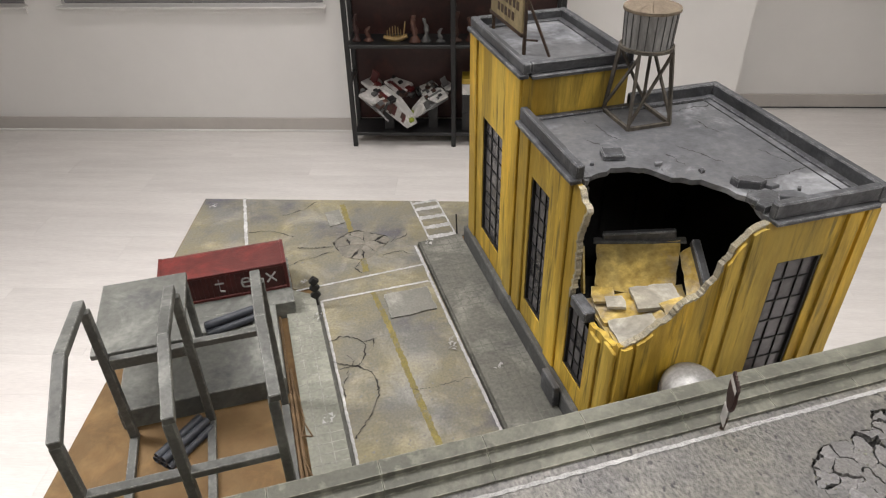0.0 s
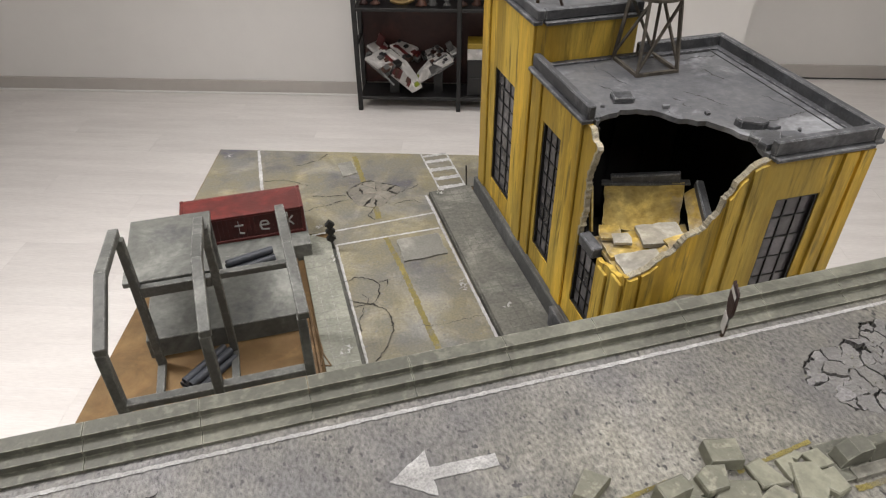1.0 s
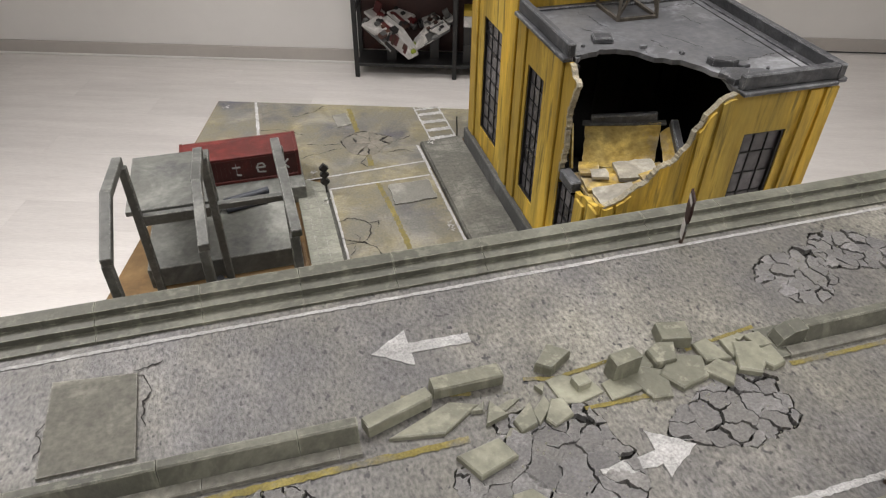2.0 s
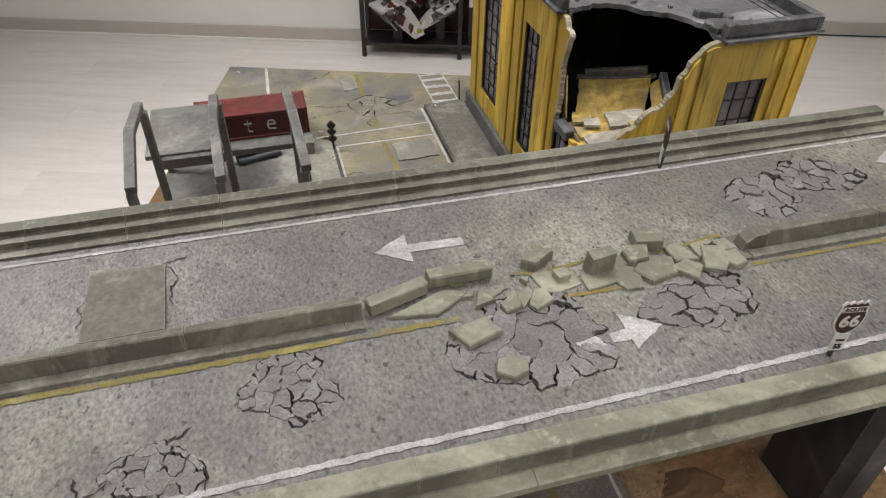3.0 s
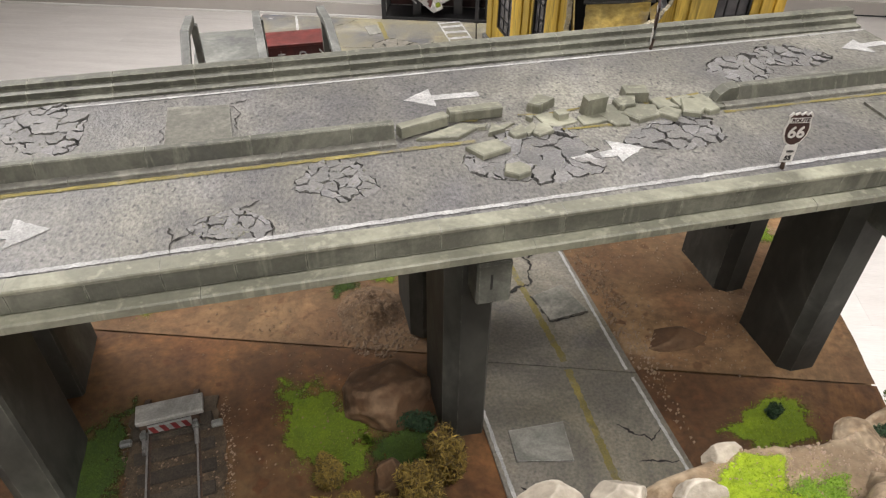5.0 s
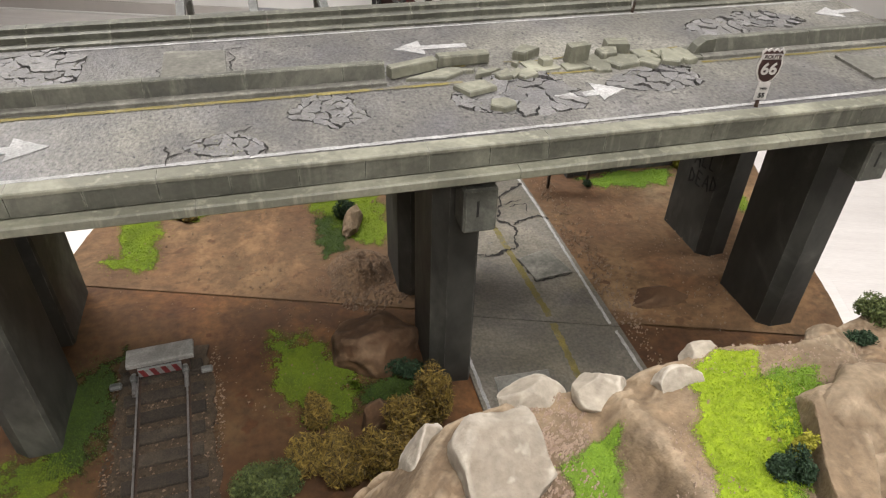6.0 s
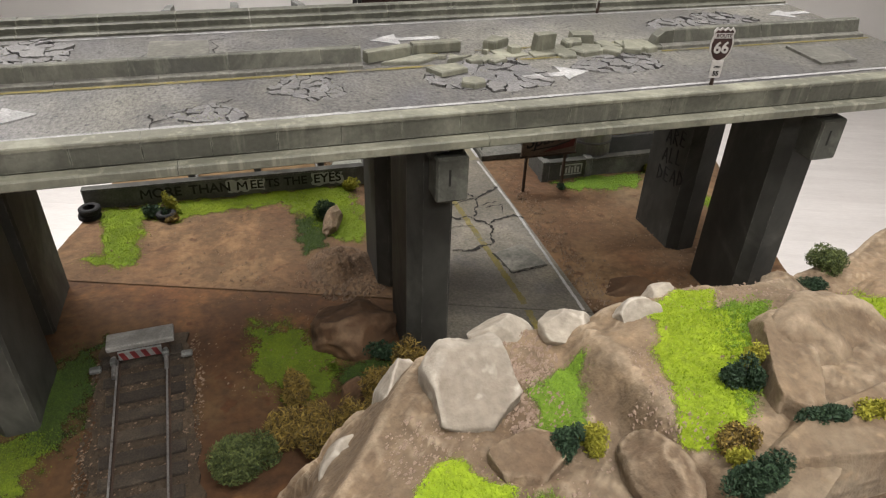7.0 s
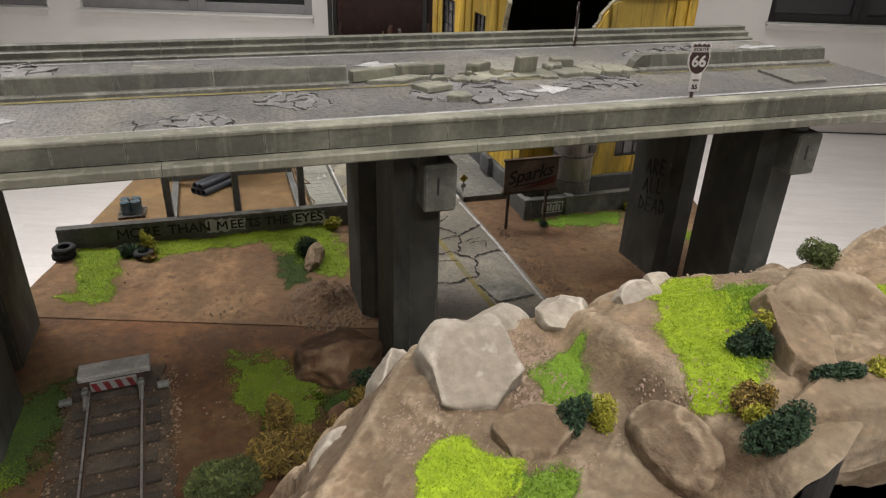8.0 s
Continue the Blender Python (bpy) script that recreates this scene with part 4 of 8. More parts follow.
rubble([(1.66, 2.44, 0.28, 0.21, 39, DECK, 0.08, 5), (0.93, 2.17, 0.44, 0.36, -30, DECK, 0.10, 4), (1.11, 1.68, 0.27, 0.22, 5, DECK, 0.09, 6), (1.01, 2.66, 0.17, 0.10, 55, DECK, 0.05, 3),
        (1.59, 2.70, 0.14, 0.08, 44, DECK, 0.06, 3), (1.27, 2.62, 0.22, 0.08, 10, DECK, 0.04, 4), (1.22, 2.33, 0.16, 0.12, 0, DECK - 0.02, 0.05, 4), (3.66, 2.80, 0.12, 0.08, 0, DECK, 0.05, 4)],
       RUB, "small grey-green concrete shard on the broken bridge deck", seed=110)


def block(x, y, l, w, h, turn, z=DECK, lean=0.0, taper=0.0, seed=1):
    bm = bmesh.new()
    box(bm, -l / 2, l / 2, -w / 2, w / 2, 0, h, bevel=0.012)
    for v in bm.verts:
        if v.co.z > h * 0.5:
            v.co.x += taper * v.co.z
    rnd = random.Random(seed)
    for v in bm.verts:
        v.co += Vector((rnd.uniform(-1, 1), rnd.uniform(-1, 1), rnd.uniform(-1, 1))) * 0.008
    bm.transform(Matrix.Translation((x, y, z)) @ Matrix.Rotation(radians(turn), 4, "Z") @ Matrix.Rotation(lean, 4, "Y"))
    return tagged(part("barrier_block", bm, "concrete"), "chipped grey-green concrete barrier piece lying on the deck", "rubble", RUB)


block(0.33, 2.76, 0.62, 0.14, 0.14, 17, seed=1)
block(0.98, 2.92, 0.64, 0.16, 0.14, 0, seed=2)
block(2.38, 2.70, 0.27, 0.16, 0.23, 10, taper=0.06, seed=3)
block(1.96, 2.66, 0.15, 0.13, 0.11, 10, seed=4)
block(3.04, 2.96, 0.30, 0.24, 0.13, -12, seed=5)
tagged(part("barrier_block", chunk(bmesh.new(), 1.80, 2.98, 0.38, 0.30, 10, DECK, 0.11, 7, 4), "concrete"), "chipped grey-green concrete barrier piece lying on the deck", "rubble", RUB)

# painted marks on the deck
ZL = DECK + 0.008
line(bridge, [(BX0, 1.10), (1.4, 1.17), (BX1, 1.24)], 0.066, ZL, seed=41)
line(bridge, [(-3.9, 4.20), (2.6, 4.21), (BX1, 4.24)], 0.05, ZL, seed=42)
line(bridge, [(BX0, 2.39), (0.85, 2.38)], 0.078, ZL, "yellowline", "yellow_line", 43)
line(bridge, [(1.9, 2.42), (2.5, 2.40)], 0.055, ZL, "yellowline", "yellow_line", 45)
line(bridge, [(3.95, 2.39), (7.3, 2.38)], 0.06, ZL, "yellowline", "yellow_line", 46)
line(bridge, [(0.4, 2.95), (1.0, 2.83)], 0.05, ZL, "yellowline", "yellow_line", 47)
line(bridge, [(1.5, 2.86), (1.78, 2.80), (2.5, 2.88)], 0.05, ZL, "yellowline", "yellow_line", 48)
line(bridge, [(3.1, 2.80), (3.9, 2.90)], 0.05, ZL, "yellowline", "yellow_line", 49)


def arrow(tip, tail, y, ty, seed, half=0.23, shaft=0.065):
    s = 1 if tail > tip else -1
    neck = tip + s * 0.36
    pts = [(tip, y), (neck, y + half), (neck, y + shaft + ty * 0.4), (tail, y + shaft + ty), (tail, y - shaft + ty), (neck, y - shaft + ty * 0.4), (neck, y - half), (tip, y)]
    part("painted_arrow", sheet(bmesh.new(), jag(pts, 0.07, 0.012, seed)[:-1], DECK, ZL + 0.003), "white", bridge, "worn white arrow")


arrow(0.25, 1.19, 3.51, -0.03, 1)
arrow(2.63, 1.76, 1.85, -0.08, 2)
arrow(-3.42, -4.35, 1.73, -0.02, 3)
arrow(6.62, 7.38, 3.72, 0.03, 4)
part("deck_patch", sheet(bmesh.new(), [(-2.52, 3.9), (-1.81, 3.82), (-1.77, 2.9), (-2.5, 2.9)], DECK, DECK + 0.03), "patchdeck", bridge, "pale square repair slab")
part("deck_plate", sheet(bmesh.new(), [(5.74, 2.20), (6.42, 2.02), (6.30, 1.52), (5.72, 1.48)], DECK, DECK + 0.035), "patchdeck", bridge, "grey repair plate")
for N, PTS in enumerate([[(-1.8, 3.85), (-1.68, 3.6), (-1.72, 3.2)], [(-2.5, 3.5), (-2.56, 3.1)], [(-1.85, 3.88), (-1.6, 3.95)], [(-2.12, 1.41), (-2.22, 1.33), (-2.32, 1.28), (-2.33, 1.12)], [(-2.32, 1.28), (-2.36, 1.50)], [(-1.72, 1.66), (-1.6, 1.69), (-1.52, 1.76)], [(-1.46, 1.42), (-1.42, 1.15)]]):
    crack(bridge, PTS, 0.030, ZL + 0.002, 200 + N)

# piers: tall slabs with chamfered corners, and bearing stubs that stick out under the parapet
for CX, CR, CAP in ((-4.58, -4.72, -4.62), (0.51, 0.46, 0.47), (5.56, 5.54, 5.45)):
    for PX, Y0, Y1 in ((CX, 1.20, 2.40 if CX > 5 else 2.35), (CR, 2.95 if CX > 5 else 3.05, 4.25)):
        H = 0.27 if PX < 5 else (0.28 if PX == CX else 0.245)
        part("pier", sheet(bmesh.new(), [(PX - H, Y0 + 0.13), (PX - H + 0.17, Y0), (PX + H - 0.03, Y0), (PX + H, Y0 + 0.05), (PX + H, Y1 - 0.05), (PX + H - 0.03, Y1), (PX - H + 0.17, Y1), (PX - H, Y1 - 0.13)], -0.05, 3.47), "pier", bridge)
    part("crossbeam", bx(CX - 0.1, CX + 0.14, 1.0, 4.5, 3.2, 3.47, bevel=0.02), "pier", bridge)
    cap = part("pier_cap", bx(CAP, CAP + 0.37, 0.87, 1.4, 2.71, 3.26, bevel=0.025), "concretedark", bridge)
    part("slot", bx(CAP + 0.14, CAP + 0.165, 0.866, 0.872, 2.92, 3.12), "crack", cap)


def lettering(parent, words, size, m, material, name="lettering", bold=0.0):
    """Words in the built-in font, as a thin mesh; m lays the text's plane (plan decimetres)."""
    cu = bpy.data.curves.new(name, "FONT")
    cu.body, cu.size, cu.align_x, cu.align_y, cu.offset, cu.extrude = words, size * 20, "CENTER", "CENTER", bold * 20, 0.06
    tmp = bpy.data.objects.new(name, cu)
    me = bpy.data.meshes.new_from_object(tmp)
    bpy.data.objects.remove(tmp)
    bm = bmesh.new()
    bm.from_mesh(me)
    bpy.data.meshes.remove(me)
    bm.transform(m @ Matrix.Scale(0.05, 4))
    return part(name, bm, material, parent)


FRONT = Matrix.Rotation(radians(90), 4, "X")       # a text's plane upright, facing -y


# ---- the factory ----
factory = thing("factory", (6.1, 9.5, 0), "weathered yellow model factory with a blown-open corner", "building")
BL, BR, BF, BB, RZ = 4.33, 7.95, 6.7, 10.5, 4.19
TB, TR, TZ = 13.1, 6.2, 5.0
break_left = jag([(8.30, 4.12), (7.99, 3.86), (8.17, 3.35), (8.12, 2.75), (8.21, 2.2)], 0.09, 0.035, 3)
break_left = jag(break_left, 0.03, 0.014, 8)
part("wall", sheet(bmesh.new(), [(BF + 0.005, 0), (BB, 0), (BB, 4.12), *break_left, (8.21, 0.83), (7.53, 0.83), *jag([(7.53, 2.25), (7.3, 2.3), (6.95, 2.38), (BF + 0.005, 2.5)], 0.09, 0.03, 4)], BL, BL + 0.08, "x",
    holes=[[(9.2, 0.85), (9.93, 0.85), (9.93, 3.43), (9.2, 3.43)]]), "yellow", factory)
break_front = jag([(6.22, 4.12), (6.10, 4.09), (5.88, 3.9), (5.75, 3.66), (5.6, 3.3), (5.5, 3.14), (5.26, 3.06), (5.08, 2.82), (4.77, 2.65), (4.54, 2.52), (BL + 0.005, 2.5)], 0.08, 0.035, 6)
break_front = jag(break_front, 0.03, 0.014, 7)
part("wall", sheet(bmesh.new(), [(BL + 0.005, 0), (BR, 0), (BR, 4.12), *break_front], BF, BF + 0.09, "y", holes=[[(6.55, 0.83), (7.28, 0.83), (7.28, 3.43), (6.55, 3.43)]]), "yellow", factory)
part("wall", bx(BR - 0.15, BR - 0.003, BF + 0.152, BB, 0, 4.12), "yellow", factory)
part("wall", bx(TR, BR - 0.152, BB - 0.15, BB - 0.003, 0, 4.12), "yellow", factory)
part("tower_wall", sheet(bmesh.new(), [(BB + 0.002, 0), (TB, 0), (TB, 4.9), (BB + 0.002, 4.9)], BL, BL + 0.15, "x", holes=[[(11.32, 0.9), (12.38, 0.9), (12.38, 3.45), (11.32, 3.45)]]), "yellow", factory)
part("tower_wall", bx(BL + 0.152, TR, BB, BB + 0.15, 0, 4.9), "yellow", factory)
part("tower_wall", bx(TR - 0.15, TR - 0.003, BB + 0.152, TB - 0.152, 0, 4.9), "yellow", factory)
part("tower_wall", bx(BL + 0.152, TR, TB - 0.15, TB, 0, 4.9), "yellow", factory)
# pale broken edge of the plaster along the breach
rnd_ = random.Random(9)
UP = [(x + rnd_.uniform(-0.012, 0.012), z + rnd_.uniform(0.010, 0.030)) for x, z in break_front]
LOW = [(x - 0.035 + rnd_.uniform(-0.02, 0.02), z - rnd_.uniform(0.012, 0.045)) for x, z in break_front]
for K in range(0, len(UP) - 3, 3):
    part("broken_edge", sheet(bmesh.new(), [*UP[K:K + 4], *LOW[K:K + 4][::-1]], BF - 0.006, BF + 0.096, "y"), "plaster", factory, "pale chipped plaster edge")
UP = [(y + rnd_.uniform(-0.030, -0.012), z + rnd_.uniform(-0.01, 0.01)) for y, z in break_left]
LOW = [(y + rnd_.uniform(0.012, 0.035), z + rnd_.uniform(-0.01, 0.01)) for y, z in break_left]
for K in range(0, len(UP) - 3, 3):
    part("broken_edge", sheet(bmesh.new(), [*UP[K:K + 4], *LOW[K:K + 4][::-1]], BL - 0.006, BL + 0.086, "x"), "plaster", factory, "pale chipped plaster edge")
# near-black lining, floors and studs inside
part("inner_lining", bx(BR - 0.2, BR - 0.16, BF + 0.2, BB - 0.2, 0.1, 4.05), "nearblack", factory)
part("inner_lining", bx(BL + 0.2, BR - 0.2, BB - 0.2, BB - 0.16, 0.1, 4.05), "nearblack", factory)
part("inner_lining", sheet(bmesh.new(), [(8.25, 0.1), (BB - 0.2, 0.1), (BB - 0.2, 4.05), (8.32, 4.05)], BL + 0.155, BL + 0.185, "x", holes=[[(9.2, 0.85), (9.93, 0.85), (9.93, 3.43), (9.2, 3.43)]]), "nearblack", factory)
part("inner_lining", sheet(bmesh.new(), [(6.3, 0.1), (7.7, 0.1), (7.7, 4.05), (6.3, 4.05)], BF + 0.155, BF + 0.185, "y", holes=[[(6.55, 0.83), (7.28, 0.83), (7.28, 3.43), (6.55, 3.43)]]), "nearblack", factory)
part("inner_floor", bx(BL + 0.19, BR - 0.21, BF + 0.19, BB - 0.21, 0.04, 0.1), "nearblack", factory)
part("upper_floor", bx(BL + 0.19, 6.3, BF + 0.155, 8.75, 2.02, 2.10), "nearblack", factory)
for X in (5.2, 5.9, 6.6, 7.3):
    part("wall_stud", bx(X, X + 0.1, BB - 0.3, BB - 0.202, 0.1, 4.05), "nearblack", factory)
# plinth
part("plinth", bx(BL - 0.12, BL - 0.002, BF - 0.1, TB + 0.1, 0, 0.46, bevel=0.02), "plinth", factory)
part("plinth", bx(BL, BR + 0.08, BF - 0.12, BF - 0.002, 0, 0.46, bevel=0.02), "plinth", factory)
# pilasters and flat strips
for Y0, Y1, Z1 in ((12.72, 13.09, 4.88), (10.53, 10.93, 4.88), (10.06, 10.42, 4.1), (8.48, 8.86, 4.1), (7.16, 7.42, 2.2), (6.72, 7.02, 2.36)):
    part("pilaster", bx(BL - 0.05, BL - 0.001, Y0, Y1, 0.46, Z1, bevel=0.012), "yellow", factory)
def break_z(x):
    """Height of the broken edge of the front wall."""
    for (ax, az), (cx, cz) in zip(break_front, break_front[1:]):
        if cx <= x <= ax:
            return cz + (az - cz) * (x - cx) / max(ax - cx, 1e-6)
    return 4.1


for X0, X1 in ((4.35, 4.52), (4.58, 4.8), (5.72, 5.92), (6.0, 6.2), (7.45, 7.66), (7.74, 7.94)):
    TOPS = [(X0 + (X1 - X0) * i / 4, min(break_z(X0 + (X1 - X0) * i / 4) - 0.03, 4.1)) for i in range(5)]
    part("pilaster", sheet(bmesh.new(), [(X0, 0.46), (X1, 0.46), *TOPS[::-1]], BF - 0.05, BF - 0.001, "y"), "yellow", factory)


def window(p0, p1, z0, z1, side, cols, rows, top=None):
    """A steel window with its bars, and each pane a piece. side: x or y."""
    put = AXES[side]
    at = BL if side == "x" else BF
    bm = bmesh.new()
    t = 0.035

    def bar(a0, a1, b0, b1, d0=0.05, d1=0.10):
        lo, hi = put(a0, b0, at + d0), put(a1, b1, at + d1)
        box(bm, *(v for pair in zip(lo, hi) for v in pair))

    bar(p0, p0 + t * 1.2, z0, z1, 0.02, 0.12), bar(p1 - t * 1.2, p1, z0, z1, 0.02, 0.12), bar(p0, p1, z0, z0 + t, 0.02, 0.118)
    if top is None:
        bar(p0, p1, z1 - t, z1, 0.02, 0.118)
    w, h = (p1 - p0) / cols, (z1 - z0) / rows
    for i in range(1, cols):
        bar(p0 + w * i - 0.008, p0 + w * i + 0.008, z0, z1)
    for j in range(1, rows):
        bar(p0, p1, z0 + h * j - 0.008, z0 + h * j + 0.008, 0.052, 0.098)
    win = part("window", bm, "black", factory, "black steel lattice window")
    for i in range(cols):
        for j in range(rows):
            b = bmesh.new()
            lo, hi = put(p0 + w * i + 0.012, z0 + h * j + 0.011, at + 0.07), put(p0 + w * (i + 1) - 0.012, z0 + h * (j + 1) - 0.011, at + 0.082)
            box(b, *(v for pair in zip(lo, hi) for v in pair))
            part("pane", b, "pane", win)
    return win


window(11.32, 12.38, 0.9, 3.45, "x", 3, 8)
window(9.2, 9.93, 0.85, 3.43, "x", 3, 8)
window(7.53, 8.21, 0.83, 2.0, "x", 3, 4, top=0)
window(6.55, 7.28, 0.83, 3.43, "y", 3, 7)

# roof with its breach
hole_edge = jag([(4.46, 8.31), (4.7, 8.47), (4.93, 8.55), (5.2, 8.5), (5.39, 8.4), (5.62, 8.03), (5.97, 7.87), (6.18, 7.52), (6.3, 7.25), (6.22, 6.97), (6.22, 6.76)], 0.1, 0.04, 9)
part("roof", sheet(bmesh.new(), [(7.85, 6.76), (7.85, 10.44), (4.42, 10.44), (4.42, 8.31), *hole_edge], RZ - 0.08, RZ), "roof", factory)
for N, PTS in enumerate([[(5.3, 10.2), (5.5, 9.3)], [(6.2, 8.9), (6.6, 8.2)], [(7.0, 9.6), (7.1, 9.1)], [(5.2, 9.0), (5.0, 9.5)], [(5.9, 8.7), (6.0, 8.3)], [(6.8, 7.6), (7.6, 7.7)], [(6.9, 10.0), (7.6, 10.1)], [(7.3, 8.4), (7.5, 7.9)], [(5.6, 8.2), (5.65, 8.45)]]):
    crack(factory, PTS, 0.022, RZ + 0.006, 300 + N, "roof_seam")


def coping(x0, x1, y0, y1, z, h, lip, sides, inner=0.11):
    """Raised coping with a lip below it on the outer side. sides: which edges: l r f b, with their spans."""
    for s, a, b in sides:
        if s == "l":
            part("parapet", bx(x0, x0 + 0.13, a, b, z, z + h, bevel=0.02), "parapet", factory)
            part("cornice", bx(x0 - lip, x0 + 0.1, a, b, z - 0.075, z - 0.002, bevel=0.015), "parapet", factory)
            part("roof_ledge", bx(x0 + 0.13, x0 + 0.13 + inner, a, b, z, z + 0.035, bevel=0.008), "parapet", factory)
        if s == "r":
            part("parapet", bx(x1 - 0.13, x1, a, b, z, z + h, bevel=0.02), "parapet", factory)
            part("cornice", bx(x1 - 0.1, x1 + lip, a, b, z - 0.075, z - 0.002, bevel=0.015), "parapet", factory)
            part("roof_ledge", bx(x1 - 0.13 - inner, x1 - 0.13, a, b, z, z + 0.035, bevel=0.008), "parapet", factory)
        if s == "f":
            part("parapet", bx(a, b, y0, y0 + 0.13, z, z + h, bevel=0.02), "parapet", factory)
            part("cornice", bx(a, b, y0 - lip, y0 + 0.1, z - 0.073, z - 0.004, bevel=0.015), "parapet", factory)
        if s == "b":
            part("parapet", bx(a, b, y1 - 0.13, y1, z, z + h, bevel=0.02), "parapet", factory)
            part("cornice", bx(a, b, y1 - 0.1, y1 + lip, z - 0.073, z - 0.004, bevel=0.015), "parapet", factory)
            part("roof_ledge", bx(a, b, y1 - 0.13 - inner, y1 - 0.13, z, z + 0.034, bevel=0.008), "parapet", factory)


coping(4.30, 7.98, 6.67, 10.53, RZ, 0.22, 0.08, (("l", 8.36, 10.52), ("r", 6.67, 10.53), ("f", 6.24, 7.849), ("b", 6.25, 7.849)))
part("roof", bx(BL + 0.1, TR - 0.05, BB + 0.05, TB - 0.05, 4.86, TZ - 0.03), "roof", factory)
coping(4.30, 6.23, 10.44, 13.13, TZ - 0.03, 0.18, 0.07, (("l", 10.44, 13.13), ("r", 10.44, 13.13), ("f", 4.431, 6.099), ("b", 4.431, 6.099)))
part("flashing", bx(BL + 0.2, TR, BB - 0.13, BB - 0.003, RZ, RZ + 0.04, bevel=0.01), "parapet", factory)
part("utility_box", bx(4.08, 4.2, 7.92, 8.42, 0.12, 0.56, bevel=0.015), "parapet", factory, "dark grey wall box")

# rubble of the breach
COL = "collapsed pieces inside the factory"


def panel(name, corners, thick, material, label, cat="rubble", group=COL, seed=1, jaged=True):
    """A broken flat slab between four corners, with ragged rim and thickness."""
    c = [Vector(p) for p in corners]
    rnd = random.Random(seed)
    nrm = (c[1] - c[0]).cross(c[3] - c[0]).normalized()
    ring = []
    for a, b in zip(c, [*c[1:], c[0]]):
        n = max(2, int((b - a).length / 0.12))
        for i in range(n):
            j = 0.02 if jaged else 0.0
            ring.append(a.lerp(b, i / n) + Vector((rnd.uniform(-j, j), rnd.uniform(-j, j), 0)))
    bm = bmesh.new()
    up = [bm.verts.new(p) for p in ring]
    dn = [bm.verts.new(p - nrm * thick) for p in ring]
    bm.faces.new(up)
    bm.faces.new(dn[::-1])
    for i in range(len(ring)):
        k = (i + 1) % len(ring)
        bm.faces.new((up[i], dn[i], dn[k], up[k]))
    return tagged(part(name, bm, material), label, cat, group)


panel("wall_fragment", [(4.72, 8.16, 2.32), (5.72, 7.56, 2.38), (6.12, 8.18, 2.92), (5.02, 8.78, 2.72)], 0.1, "ruin", "fallen yellow and grey wall slab inside the breach", seed=2)
tagged(part("coping_fragment", beam(bmesh.new(), (4.98, 8.83, 2.735), (6.22, 8.19, 2.90), 0.16, 0.04, 0.01), "plinth"), "dark grey coping ledge along the fallen slab", "rubble", COL)
tagged(part("coping_fragment", beam(bmesh.new(), (5.12, 8.80, 2.80), (6.10, 8.30, 2.98), 0.12, 0.16, 0.02), "parapet"), "fallen slate-grey coping beam on the slab", "rubble", COL)
tagged(part("coping_fragment", beam(bmesh.new(), (6.18, 7.95, 3.05), (5.98, 7.2, 2.72), 0.13, 0.15, 0.02), "parapet"), "fallen slate-grey coping beam leaning in the breach", "rubble", COL)
panel("wall_fragment", [(5.75, 7.3, 2.55), (6.0, 7.15, 2.7), (6.12, 7.9, 3.0), (5.98, 8.0, 2.85)], 0.06, "ruin", "fallen yellow wall strip", seed=3)
panel("wall_fragment", [(4.44, 6.85, 2.30), (5.7, 6.85, 2.44), (5.95, 7.75, 2.44), (4.5, 8.05, 2.26)], 0.08, "ruin", "broken yellow floor slab under the rubble", seed=12)
panel("wall_fragment", [(4.5, 7.75, 2.44), (4.78, 7.62, 2.46), (4.9, 7.98, 2.46), (4.62, 8.12, 2.42)], 0.05, "ruin", "small broken yellow slab piece", seed=13)
panel("wall_fragment", [(5.2, 6.9, 2.62), (5.5, 6.95, 2.7), (5.62, 7.25, 2.66), (5.28, 7.3, 2.58)], 0.05, "ruin", "small broken yellow slab piece", seed=14)
panel("wall_fragment", [(4.98, 7.35, 2.52), (5.62, 7.10, 2.60), (5.66, 7.62, 2.62), (5.1, 7.85, 2.50)], 0.07, "ruingrey", "broken grey floor slab in the breach", seed=4)
panel("wall_fragment", [(4.46, 7.35, 2.36), (5.05, 7.1, 2.42), (5.12, 7.6, 2.42), (4.55, 7.95, 2.34)], 0.07, "ruin", "broken yellow floor slab in the breach", seed=5)
panel("wall_fragment", [(4.42, 6.85, 2.42), (5.02, 6.82, 2.55), (5.12, 7.2, 2.52), (4.5, 7.35, 2.40)], 0.09, "ruingrey", "broken grey slab lying on the wall's broken edge", seed=6)
panel("wall_fragment", [(4.40, 6.80, 2.37), (5.2, 6.82, 2.62), (5.25, 7.2, 2.55), (4.45, 7.2, 2.34)], 0.09, "ruin", "broken yellow slab on the wall's broken edge", seed=7)
panel("wall_fragment", [(4.62, 7.55, 2.46), (4.86, 7.45, 2.5), (4.9, 7.7, 2.5), (4.7, 7.8, 2.45)], 0.05, "ruingrey", "small grey slab piece", seed=8)
tagged(part("coping_fragment", bx(4.31, 4.5, 7.66, 8.14, 2.12, 2.32, bevel=0.02), "parapet"), "slate-grey coping piece on the broken window", "rubble", COL)
tagged(part("board", beam(bmesh.new(), (4.52, 8.15, 2.30), (4.56, 8.42, 3.0), 0.03, 0.12), "ruin"), "thin yellow board leaning in the breach", "rubble", COL)
tagged(part("roof_fragment", bx(4.95, 5.28, 8.72, 8.98, RZ + 0.002, RZ + 0.1, bevel=0.02, turn=Matrix.Rotation(radians(-14), 4, "Z")), "parapet"), "grey coping block lying on the roof", "rubble", COL)
